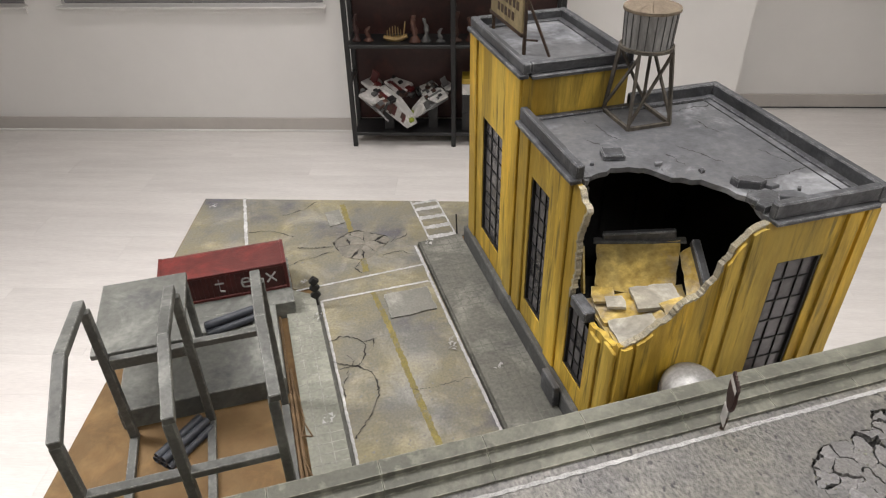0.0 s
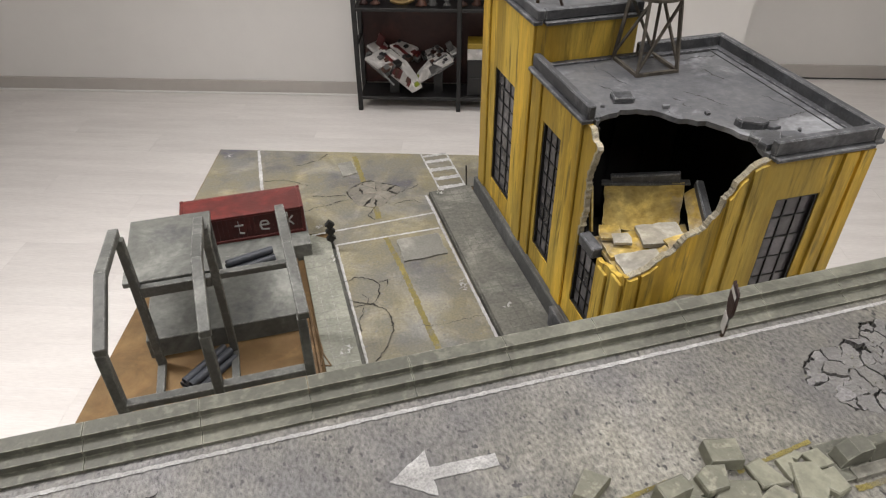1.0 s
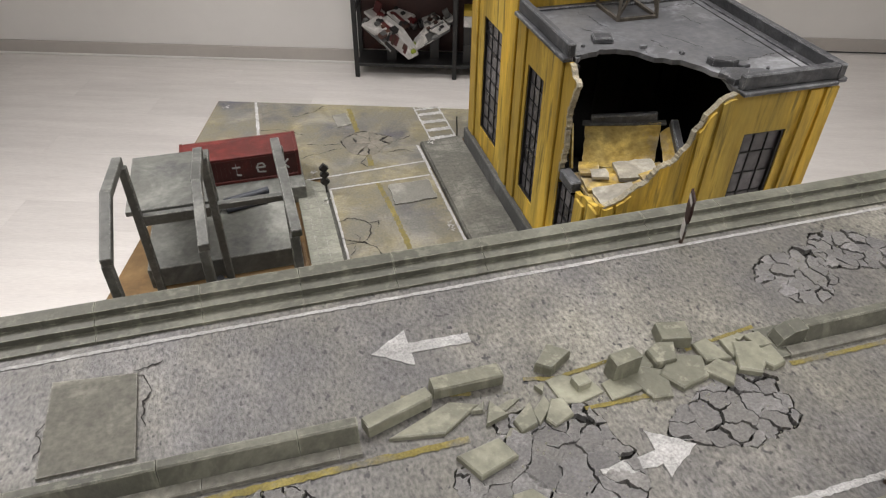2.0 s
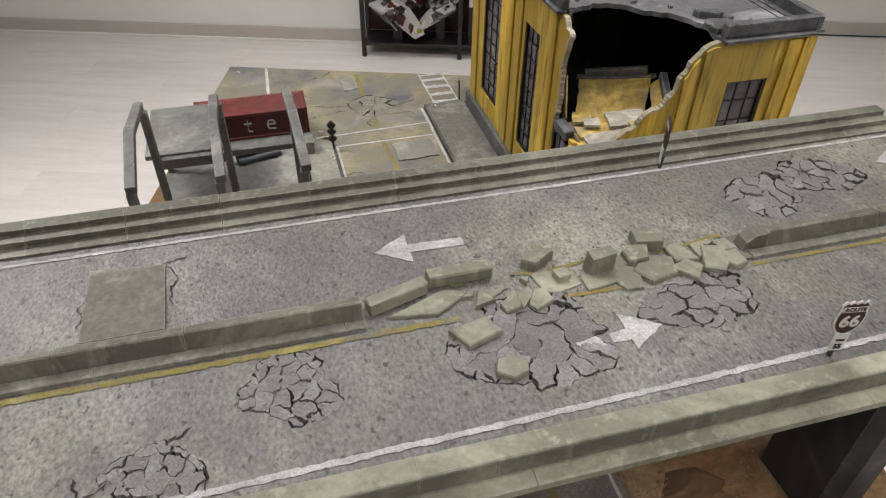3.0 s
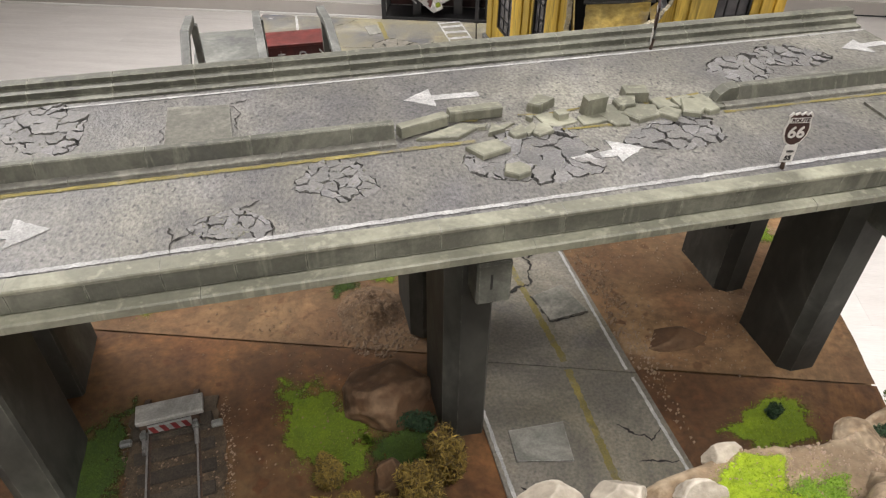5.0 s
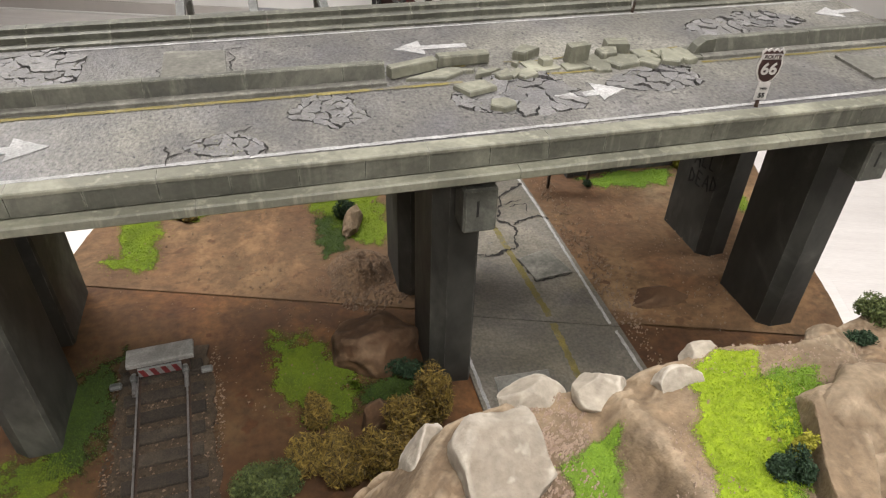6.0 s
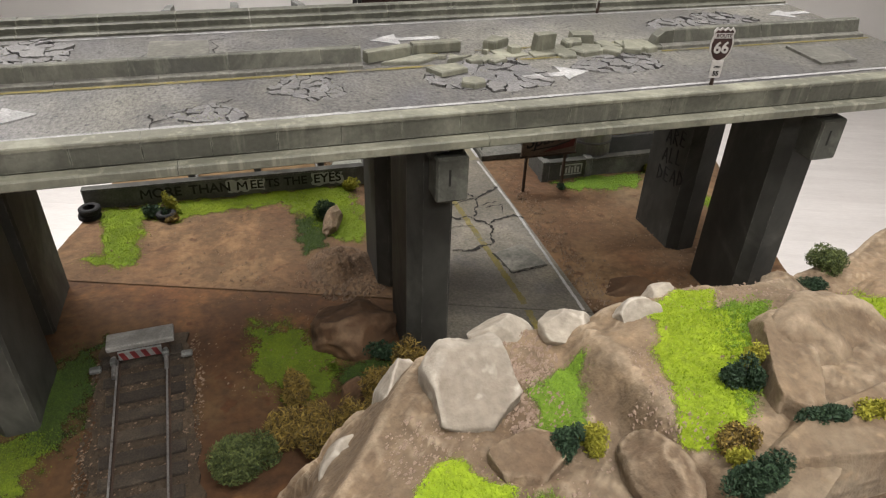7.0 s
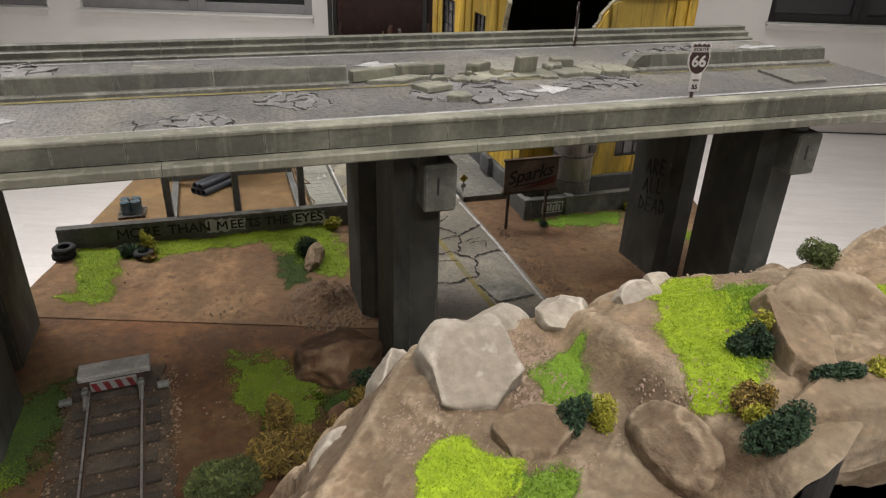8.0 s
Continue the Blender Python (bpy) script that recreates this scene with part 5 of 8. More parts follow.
for N, (X, Y, W, D, T, H, K) in enumerate([(6.48, 7.52, 0.42, 0.22, -24, 0.12, 5), (6.72, 7.42, 0.24, 0.14, -30, 0.05, 4), (6.42, 7.12, 0.46, 0.34, -10, 0.09, 6), (6.80, 7.10, 0.42, 0.2, -22, 0.06, 5), (6.30, 6.93, 0.26, 0.22, 30, 0.10, 5), (5.62, 8.42, 0.14, 0.1, 20, 0.05, 4), (6.1, 8.05, 0.12, 0.08, 50, 0.05, 4), (4.72, 8.72, 0.1, 0.08, 10, 0.04, 4), (7.06, 7.22, 0.1, 0.07, 10, 0.04, 4)]):
    tagged(part("roof_fragment", chunk(bmesh.new(), X, Y, W, D, T, RZ + 0.002, H, 400 + N, K), "parapet" if N % 2 == 0 else "roof"), "broken grey roof slab beside the breach", "rubble", COL)
# open joints along the foot of the parapets
for X0, X1, Y0, Y1 in ((7.60, 7.625, 6.85, 10.25), (4.54, 4.56, 8.55, 10.3), (6.3, 7.6, 10.255, 10.28)):
    part("roof_gap", bx(X0, X1, Y0, Y1, RZ + 0.001, RZ + 0.005), "nearblack", factory)

# ---- water tower on the roof ----
wt = thing("water_tower", (6.12, 10.0, RZ), "grey metal water tower with a tan lid on wooden legs", "water tower")
TC = Vector((6.14, 10.0, 0))
PZ = 5.37
tank = bmesh.new()
bmesh.ops.create_cone(tank, cap_ends=True, segments=40, radius1=0.375, radius2=0.40, depth=0.53, matrix=Matrix.Translation((TC.x, TC.y, PZ + 0.31)))
part("tank", tank, "zinc", wt, "streaked grey metal tank")
for I in range(20):
    A = I * math.tau / 20
    part("stave_rib", beam(bmesh.new(), (TC.x + 0.377 * math.cos(A), TC.y + 0.377 * math.sin(A), PZ + 0.05), (TC.x + 0.401 * math.cos(A), TC.y + 0.401 * math.sin(A), PZ + 0.57), 0.014), "zincdark", wt)
lid = bmesh.new()
bmesh.ops.create_cone(lid, cap_ends=True, segments=40, radius1=0.435, radius2=0.43, depth=0.04, matrix=Matrix.Translation((TC.x, TC.y, PZ + 0.60)))
part("lid", lid, "tan", wt, "tan flat lid")
for I in range(12):
    A, A2 = I * math.tau / 12 + 0.02, (I + 1) * math.tau / 12 - 0.02
    w_ = bmesh.new()
    vs = [w_.verts.new((TC.x + 0.42 * math.cos(q), TC.y + 0.42 * math.sin(q), PZ + 0.625)) for q in (A, (A + A2) / 2, A2)]
    vt = w_.verts.new((TC.x, TC.y, PZ + 0.70))
    for p, q in zip(vs, vs[1:]):
        w_.faces.new((vt, p, q))
    part("lid_panel", w_, "tan", wt)
ring = bmesh.new()
bmesh.ops.create_cone(ring, cap_ends=True, segments=40, radius1=0.42, radius2=0.42, depth=0.05, matrix=Matrix.Translation((TC.x, TC.y, PZ + 0.02)))
part("platform", ring, "wood", wt)
FEET = [(-0.37, -0.42), (0.37, -0.42), (0.37, 0.42), (-0.37, 0.42)]
for FX, FY in FEET:
    part("leg", beam(bmesh.new(), (TC.x + FX, TC.y + FY, RZ), (TC.x + FX * 0.76, TC.y + FY * 0.68, PZ), 0.055), "wood", wt)
for (AX, AY), (CX, CY) in zip(FEET, FEET[1:] + FEET[:1]):
    part("base_bar", beam(bmesh.new(), (TC.x + AX, TC.y + AY, RZ + 0.03), (TC.x + CX, TC.y + CY, RZ + 0.03), 0.055), "wood", wt)
    part("brace", beam(bmesh.new(), (TC.x + AX, TC.y + AY, RZ + 0.1), (TC.x + CX * 0.77, TC.y + CY * 0.7, PZ - 0.05), 0.04), "wood", wt)

# ---- sign on the tower roof ----
rs = thing("roof_billboard", (4.75, 12.0, TZ - 0.03), "rusty framed cream billboard on the tower roof", "billboard")
part("panel", bx(4.60, 4.65, 11.35, 12.85, 5.30, 6.15, bevel=0.01), "cream", rs, "cream sign panel")
for Z in (5.30, 6.15):
    part("rail", bx(4.585, 4.665, 11.32, 12.88, Z - 0.03, Z + 0.03), "rust", rs)
for Y in (11.34, 12.86):
    part("post", beam(bmesh.new(), (4.66, Y, TZ - 0.03), (4.66, Y, 6.18), 0.05), "rust", rs)
    part("brace", beam(bmesh.new(), (4.68, Y, 5.9), (5.02, Y - 0.25, TZ - 0.03), 0.04), "rust", rs)
    part("tie", beam(bmesh.new(), (4.66, Y, 5.22), (4.85, Y - 0.12, 5.22), 0.03), "rust", rs)
for Z, Y0, Y1 in ((5.95, 11.5, 12.7), (5.72, 11.5, 12.7), (5.5, 11.7, 12.5)):
    Y = Y0
    while Y < Y1:
        part("writing_bar", bx(4.594, 4.602, Y, Y + 0.11, Z - 0.07, Z + 0.07), "rust", rs)
        Y += 0.17

# ---- silver tank in front ----
st = thing("storage_tank", (5.3, 6.25, 0), "weathered silver metal storage tank with a domed top and bands", "tank")
body = bmesh.new()
TR_ = 0.41
prof = [(TR_, 0.0), (TR_, 1.80)] + [(TR_ * math.cos(a), 1.80 + 0.30 * math.sin(a)) for a in [i * math.pi / 16 for i in range(1, 9)]]
rows = []
for r, z in prof:
    rows.append([body.verts.new((5.3 + max(r, 0.004) * math.cos(i * math.tau / 36), 6.28 + max(r, 0.004) * math.sin(i * math.tau / 36), z + 0.05)) for i in range(36)])
for a, b in zip(rows, rows[1:]):
    for i in range(36):
        k = (i + 1) % 36
        body.faces.new((a[i], a[k], b[k], b[i]))
body.faces.new(rows[-1])
body.faces.new(rows[0][::-1])
part("tank_body", body, "zinc", st, smooth=True)
for Z in (0.12, 0.62, 1.15, 1.70):
    hoop = bmesh.new()
    bmesh.ops.create_cone(hoop, cap_ends=True, segments=36, radius1=TR_ + 0.016, radius2=TR_ + 0.016, depth=0.04, matrix=Matrix.Translation((5.3, 6.28, Z + 0.05)))
    part("hoop", hoop, "zincdark", st)
part("valve_box", bx(5.42, 5.58, 5.86, 5.96, 1.28, 1.46, bevel=0.01), "zincdark", st)
part("foot", bx(4.88, 5.70, 5.98, 6.57, -0.02, 0.06, bevel=0.01), "plinth", st)

# ---- steel frame of an unfinished building ----
fr = thing("steel_frame", (-1.5, 8.2, 0), "grey painted model steel frame of an unfinished building", "frame")
XS = (-2.66, -1.44, -0.22)
for X in XS:
    for Y in (6.95, 9.40):
        part("post", beam(bmesh.new(), (X, Y, -0.03), (X, Y, 2.70), 0.13, 0.13, 0.01), "steel", fr)
    # the roof beams rise to a low ridge
    part("roof_beam", beam(bmesh.new(), (X + 0.03, 6.86, 2.77), (X - 0.02, 8.12, 3.02), 0.15, 0.14, 0.012), "steel", fr)
    part("roof_beam", beam(bmesh.new(), (X - 0.02, 8.10, 3.02), (X - 0.05, 9.48, 2.77), 0.148, 0.138, 0.012), "steel", fr)
    part("sole_beam", beam(bmesh.new(), (X, 7.02, 0.03), (X, 9.33, 0.03), 0.13, 0.1, 0.01), "steel", fr)
for A, B in zip(XS, XS[1:]):
    part("cross_beam", beam(bmesh.new(), (A + 0.06, 6.95, 1.72), (B - 0.06, 6.95, 1.72), 0.14, 0.12, 0.01), "steel", fr)
part("cross_beam", beam(bmesh.new(), (XS[1] + 0.06, 9.42, 1.72), (XS[2] - 0.06, 9.42, 1.72), 0.12, 0.12, 0.01), "steel", fr)
part("mezzanine", bx(-2.86, -1.50, 9.48, 11.28, 1.70, 1.80, bevel=0.012), "slab", fr, "smooth grey floor slab")
part("mezzanine_beam", bx(-2.59, -1.51, 9.34, 9.46, 1.56, 1.76, bevel=0.01), "steel", fr)
for X in (-2.78, -1.58):
    part("post", beam(bmesh.new(), (X, 11.2, 0.4), (X, 11.2, 1.70), 0.12, 0.12, 0.01), "steel", fr)
fnd = tagged(part("foundation", bx(-2.86, -0.14, 9.64, 11.72, -0.03, 0.40, bevel=0.015), "slab"), "raised grey concrete floor slab under the steel frame", "slab")
tagged(part("foundation", bx(-2.5, 0.24, 11.74, 13.3, -0.03, 0.37, bevel=0.015), "slab"), "raised grey concrete slab under the red container", "slab")
part("sunken_pit", bx(-1.1, -0.6, 11.2, 11.45, 0.40, 0.404), "crack", fnd)

# ---- container ----
ct = thing("shipping_container", (-1.0, 12.65, 0.37), "dark red corrugated model shipping container with white letters", "container")
CX0, CX1, CY0, CY1, CZ0, CZ1 = -2.24, 0.2, 12.2, 13.05, 0.37, 1.0
part("body", bx(CX0 + 0.03, CX1 - 0.03, CY0 + 0.03, CY1 - 0.03, CZ0 + 0.02, CZ1 - 0.02), "reddark", ct)
for Y in (CY0, CY1 - 0.07):
    for Z in (CZ0, CZ1 - 0.07):
        part("frame_rail", bx(CX0 + 0.07, CX1 - 0.07, Y, Y + 0.07, Z, Z + 0.07, bevel=0.01), "red", ct)
for X in (CX0, CX1 - 0.07):
    for Y in (CY0, CY1 - 0.07):
        part("corner_post", bx(X, X + 0.07, Y, Y + 0.07, CZ0, CZ1 + 0.012, bevel=0.01), "red", ct)
    for Z in (CZ0, CZ1 - 0.07):
        part("end_rail", bx(X, X + 0.07, CY0 + 0.07, CY1 - 0.07, Z, Z + 0.07, bevel=0.01), "red", ct)
part("roof_sheet", bx(CX0 + 0.06, CX1 - 0.06, CY0 + 0.06, CY1 - 0.06, CZ1 - 0.04, CZ1 - 0.008), "red", ct, "faded red roof sheet")
N = 0
X = CX0 + 0.12
while X < CX1 - 0.12:
    part("corrugation", bx(X, X + 0.045, CY0 + 0.012, CY0 + 0.03, CZ0 + 0.07, CZ1 - 0.07), "reddark", ct)
    X += 0.09
# white letter-like marks, drawn as plain strokes
LY = CY0 + 0.008
for C, SEGS in ((-1.13, [((0, 0.16), (0, -0.12)), ((-0.08, 0.06), (0.09, 0.06)), ((0, -0.12), (0.09, -0.14))]),
                (-0.62, [((-0.09, 0.0), (0.09, 0.0)), ((-0.09, 0.0), (-0.05, 0.09)), ((-0.05, 0.09), (0.05, 0.09)), ((0.05, 0.09), (0.09, 0.0)), ((-0.09, 0.0), (-0.06, -0.11)), ((-0.06, -0.11), (0.09, -0.12))]),
                (-0.13, [((-0.09, 0.12), (0.09, -0.1)), ((0.09, 0.12), (-0.09, -0.1))])):
    bm = bmesh.new()
    for (a, b), (c, d) in SEGS:
        beam(bm, (C + a, LY, 0.69 + b), (C + c, LY, 0.69 + d), 0.008, 0.035)
    part("painted_mark", bm, "white", ct, "white stroke mark")

# ---- pipes, barrels, posts ----
def pipe(a, b, r, name, label, group, material="pipe"):
    """An open tube."""
    a, b = Vector(a), Vector(b)
    d = b - a
    m = Matrix.Translation((a + b) / 2) @ d.to_track_quat("Z", "Y").to_matrix().to_4x4()
    bm = bmesh.new()
    n, L = 16, d.length / 2
    rings = [[bm.verts.new(m @ Vector((q * math.cos(i * math.tau / n), q * math.sin(i * math.tau / n), z))) for i in range(n)] for q, z in ((r, -L), (r, L), (r * 0.78, L), (r * 0.78, -L))]
    for s in range(4):
        p, q = rings[s], rings[(s + 1) % 4]
        for i in range(n):
            k = (i + 1) % n
            bm.faces.new((p[i], p[k], q[k], q[i]))
    return tagged(part(name, bm, material), label, "pipe", group)


PD = Vector((0.71, 0.70, 0)).normalized()
PS = Vector((PD.y, -PD.x, 0))
P0 = Vector((-2.30, 8.78, 0.012))
for OFF, Z in ((0, 0.0), (0.145, 0.0), (0.29, 0.0), (0.0725, 0.125), (0.2175, 0.125)):
    A = P0 + PS * OFF + Vector((0, 0, Z + 0.03))
    pipe(A, A + PD * 0.92, 0.071, "pipe", "dark blue-grey plastic pipe in a stack on the brown board", "stacked pipes")
for OFF, Z in ((0, 0), (0.16, 0), (0.08, 0.135)):
    A = Vector((-1.45, 11.25, 0.477 + Z)) + Vector((0.3, -0.95, 0)).normalized() * OFF
    pipe(A, A + Vector((0.88, 0.24, 0)), 0.075, "pipe", "dark blue-grey plastic pipe lying on the concrete slab", "pipes on the slab")


BARRELS = (-3.45, 8.0)


def barrel(x, y):
    bm = bmesh.new()
    prof = [(0.0, 0), (0.1, 0), (0.107, 0.01), (0.1, 0.025), (0.1, 0.09), (0.107, 0.10), (0.1, 0.11), (0.1, 0.19), (0.107, 0.20), (0.1, 0.21), (0.1, 0.28), (0.107, 0.29), (0.103, 0.30), (0.09, 0.292), (0.0, 0.29)]
    rows = [[bm.verts.new((x + max(r, 0.002) * math.cos(i * math.tau / 18), y + max(r, 0.002) * math.sin(i * math.tau / 18), z + 0.018)) for i in range(18)] for r, z in prof]
    for a, b in zip(rows, rows[1:]):
        for i in range(18):
            k = (i + 1) % 18
            bm.faces.new((a[i], a[k], b[k], b[i]))
    bmesh.ops.scale(bm, vec=(0.86, 0.86, 0.86), space=Matrix.Translation((-x, -y, -0.018)), verts=bm.verts)
    th = thing("barrel", (x, y, 0.018), "blue-grey steel drum standing on a dark pallet", "barrel", "blue drums")
    part("drum", bm, "barrel", th)
    part("bung", rod(bmesh.new(), (x + 0.04, y, 0.266), (x + 0.04, y, 0.276), 0.013, 8), "black", th)


PX, PY = BARRELS
pal = thing("pallet", (PX, PY, -0.03), "dark wooden pallet under the blue drums", "pallet")
for I in range(5):
    part("slat", bx(PX - 0.25, PX + 0.25, PY - 0.25 + I * 0.105, PY - 0.17 + I * 0.105, 0.0, 0.018), "wood", pal)
for I in range(3):
    part("bearer", bx(PX - 0.24 + I * 0.21, PX - 0.18 + I * 0.21, PY - 0.25, PY + 0.25, -0.03, 0.0), "wood", pal)
for DX in (-0.098, 0.098):
    for DY in (-0.098, 0.098):
        barrel(PX + DX, PY + DY)

# traffic light
tlg = thing("traffic_light", (0.68, 11.85, 0), "black model traffic light with shaded lamps on a post", "traffic light")
part("post", rod(bmesh.new(), (0.68, 11.85, 0.0), (0.66, 11.85, 0.62), 0.022), "black", tlg)
for Z in (0.34, 0.52, 0.68):
    part("hood", sheet(bmesh.new(), [(0.66 - 0.1, Z), (0.66, Z - 0.1), (0.66 + 0.1, Z), (0.66, Z + 0.1)], 11.80, 11.9, "y"), "black", tlg)
sp = thing("street_post", (4.14, 13.5, 0.0), "thin dark post at the crossing", "post")
part("pole", rod(bmesh.new(), (4.14, 13.5, 0), (4.12, 13.5, 0.6), 0.018), "black", sp)
part("foot", rod(bmesh.new(), (4.14, 13.5, 0), (4.14, 13.5, 0.03), 0.05), "black", sp)
# wooden strips and wire litter beside the pavement
for N, (A, B) in enumerate((((-0.12, 7.2, 0.02), (-0.1, 12.1, 0.02)), ((-0.04, 7.1, 0.03), (-0.05, 10.2, 0.03)))):
    tagged(part("wooden_strip", beam(bmesh.new(), A, B, 0.05, 0.06, 0.008), "stripwood"), "thin brown wooden strip beside the pavement", "strip", "wooden strips")
for WIRE in (((0.0, 9.6), (0.05, 8.9), (-0.02, 8.55), (0.14, 8.5), (0.02, 8.9)), ((-0.05, 8.1), (0.1, 7.5), (0.02, 7.3))):
    w = bmesh.new()
    for A, B in zip(WIRE, WIRE[1:]):
        rod(w, (*A, 0.09), (*B, 0.09), 0.012, 6)
    tagged(part("bent_wire", w, "stripwood"), "bent brown wire scrap lying by the pavement", "wire")
# crumpled white paper scraps on street and pavements
for N, (X, Y, Z) in enumerate(((3.0, 10.1, 0.02), (2.95, 9.9, 0.02), (3.55, 9.05, 0.11), (0.45, 8.75, 0.08), (3.4, 13.25, 0.11), (0.62, 11.45, 0.08), (-1.3, 16.6, 0.01), (0.5, 12.7, 0.03))):
    bm = bmesh.new()
    rnd = random.Random(N + 800)
    for _ in range(9):
        c = Vector((X + rnd.uniform(-0.09, 0.09), Y + rnd.uniform(-0.09, 0.09), Z + rnd.uniform(0.0, 0.03)))
        vs = [bm.verts.new(c + Vector((rnd.uniform(-0.06, 0.06), rnd.uniform(-0.06, 0.06), rnd.uniform(0, 0.04)))) for _ in range(3)]
        bm.faces.new(vs)
    tagged(part("paper_scrap", bm, "paper"), "small crumpled white paper scrap on the ground", "litter", "paper scraps")

# ---- graffiti wall and its neighbours ----
WA, WB = Vector((-4.55, 6.62)), Vector((0.72, 6.50))
WD = (WB - WA).normalized()
WANG = math.atan2(WD.y, WD.x)
WALLM = Matrix.Translation((WA.x, WA.y, 0)) @ Matrix.Rotation(WANG, 4, "Z")
gw = thing("garden_wall", (-2, 6.6, 0), "low dark grey model wall with black graffiti words", "wall")
bm = bmesh.new()
box(bm, 0, 5.27, 0, 0.14, -0.03, 0.36, bevel=0.015)
bm.transform(WALLM)
part("wall_body", bm, "darkwall", gw)
bm = bmesh.new()
box(bm, 0.0, 5.27, -0.012, 0.152, 0.36, 0.385, bevel=0.006)
bm.transform(WALLM)
part("wall_cap", bm, "pier", gw)


def on_wall(s, z):
    return WALLM @ Matrix.Translation((s, -0.004, z)) @ FRONT


for WORDS, S, SIZE in (("ORE", 1.44, 0.27), ("THAN", 2.21, 0.27), ("EE", 3.06, 0.25), ("TS", 3.36, 0.24), ("THE", 3.79, 0.24), ("EYES", 4.40, 0.26)):
    lettering(gw, WORDS, SIZE, on_wall(S, 0.19), "ink", "graffiti", 0.005)
# the two brushed letters M, stroke by stroke
for S, H in ((1.07, 0.19), (2.79, 0.18)):
    bm = bmesh.new()
    for N, ((X1, Z1), (X2, Z2)) in enumerate((((-0.085, -0.5), (-0.07, 0.5)), ((-0.07, 0.5), (0.0, -0.15)), ((0.0, -0.15), (0.075, 0.5)), ((0.075, 0.5), (0.085, -0.5)))):
        Z1, Z2 = 0.19 + Z1 * H, 0.19 + Z2 * H
        sheet(bm, [(S + X1 - 0.017, Z1), (S + X1 + 0.017, Z1), (S + X2 + 0.017, Z2), (S + X2 - 0.017, Z2)], -0.0075 - 0.0004 * N, -0.003, "y")
    bm.transform(WALLM)
    part("graffiti", bm, "ink", gw)
for S, W in ((2.86, 0.70), (4.40, 0.60)):
    bm = bmesh.new()
    sheet(bm, jag([(S - W / 2, 0.07), (S + W / 2, 0.06), (S + W / 2, 0.31), (S - W / 2, 0.32), (S - W / 2, 0.07)], 0.06, 0.03, int(S * 10))[:-1], -0.003, 0.0005, "y")
    bm.transform(WALLM)
    part("white_patch", bm, "chalkbright", gw, "white painted patch")

w2 = thing("yard_wall", (5.3, 5.85, 0), "low dark grey model wall with pillars and white scrawl", "wall")
part("wall_body", bx(4.1, 6.7, 5.82, 5.94, -0.03, 0.36, bevel=0.012), "darkwall", w2)
part("wall_cap", bx(4.08, 6.7, 5.80, 5.96, 0.36, 0.40, bevel=0.008), "pier", w2)
for X in (4.08, 5.02, 6.6):
    part("pillar", bx(X - 0.02, X + 0.14, 5.78, 5.97, -0.03, 0.43, bevel=0.012), "darkwall", w2)
part("wall_body", bx(4.1, 4.22, 5.97, 6.6, -0.03, 0.36, bevel=0.012), "darkwall", w2)
for N in range(6):
    part("scrawl_bar", bx(4.52 + N * 0.065, 4.56 + N * 0.065, 5.812, 5.8195, 0.115, 0.27 - 0.03 * (N % 2)), "chalkbright", w2)
for Z in (0.075, 0.29):
    part("scrawl_bar", bx(4.47, 4.95, 5.812, 5.8192, Z, Z + 0.022), "chalkbright", w2)
for X in (4.47, 4.928):
    part("scrawl_bar", bx(X, X + 0.022, 5.8122, 5.8191, 0.075, 0.31), "chalkbright", w2)

# billboard by the road
bb = thing("billboard", (4.0, 5.5, 0), "brown weathered model billboard with a slanted dark word on two posts", "billboard")
part("panel", bx(3.44, 4.56, 5.47, 5.52, 0.76, 1.42, bevel=0.008), "board", bb)
for Z in (0.76, 1.42):
    part("rail", bx(3.42, 4.58, 5.455, 5.53, Z - 0.02, Z + 0.02), "rust", bb)
for X in (3.57, 4.38):
    part("post", beam(bmesh.new(), (X, 5.53, -0.03), (X, 5.53, 1.4), 0.045), "rust", bb)
SLANT = Matrix.Identity(4)
SLANT[0][1] = 0.35
lettering(bb, "Sparks", 0.36, Matrix.Translation((4.0, 5.466, 1.12)) @ FRONT @ Matrix.Rotation(radians(9), 4, "Z") @ SLANT, "ink", "lettering", 0.006)
part("underline", sheet(bmesh.new(), [(3.62, 0.90), (4.1, 0.95), (4.42, 1.04), (4.42, 1.015), (4.1, 0.925), (3.62, 0.88)], 5.462, 5.469, "y"), "ink", bb)
part("red_swash", sheet(bmesh.new(), [(3.85, 0.82), (4.5, 0.90), (4.52, 1.06), (4.2, 0.97)], 5.463, 5.469, "y"), "redpaint", bb, "faded red swash")

# yellow diamond sign at the street's end
ys = thing("warning_sign", (3.27, 7.25, 0), "yellow diamond model road sign with a black cross", "sign")
part("post", rod(bmesh.new(), (3.27, 7.25, 0), (3.27, 7.25, 0.42), 0.014), "steel", ys)
part("plate", sheet(bmesh.new(), [(3.27, 0.31), (3.37, 0.41), (3.27, 0.51), (3.17, 0.41)], 7.232, 7.244, "y"), "signyellow", ys)
part("symbol", bx(3.262, 3.278, 7.226, 7.231, 0.36, 0.46), "ink", ys)
part("symbol", bx(3.235, 3.305, 7.226, 7.2305, 0.405, 0.42), "ink", ys)
part("lower_plate", bx(3.22, 3.32, 7.232, 7.244, 0.20, 0.28), "chalk", ys)


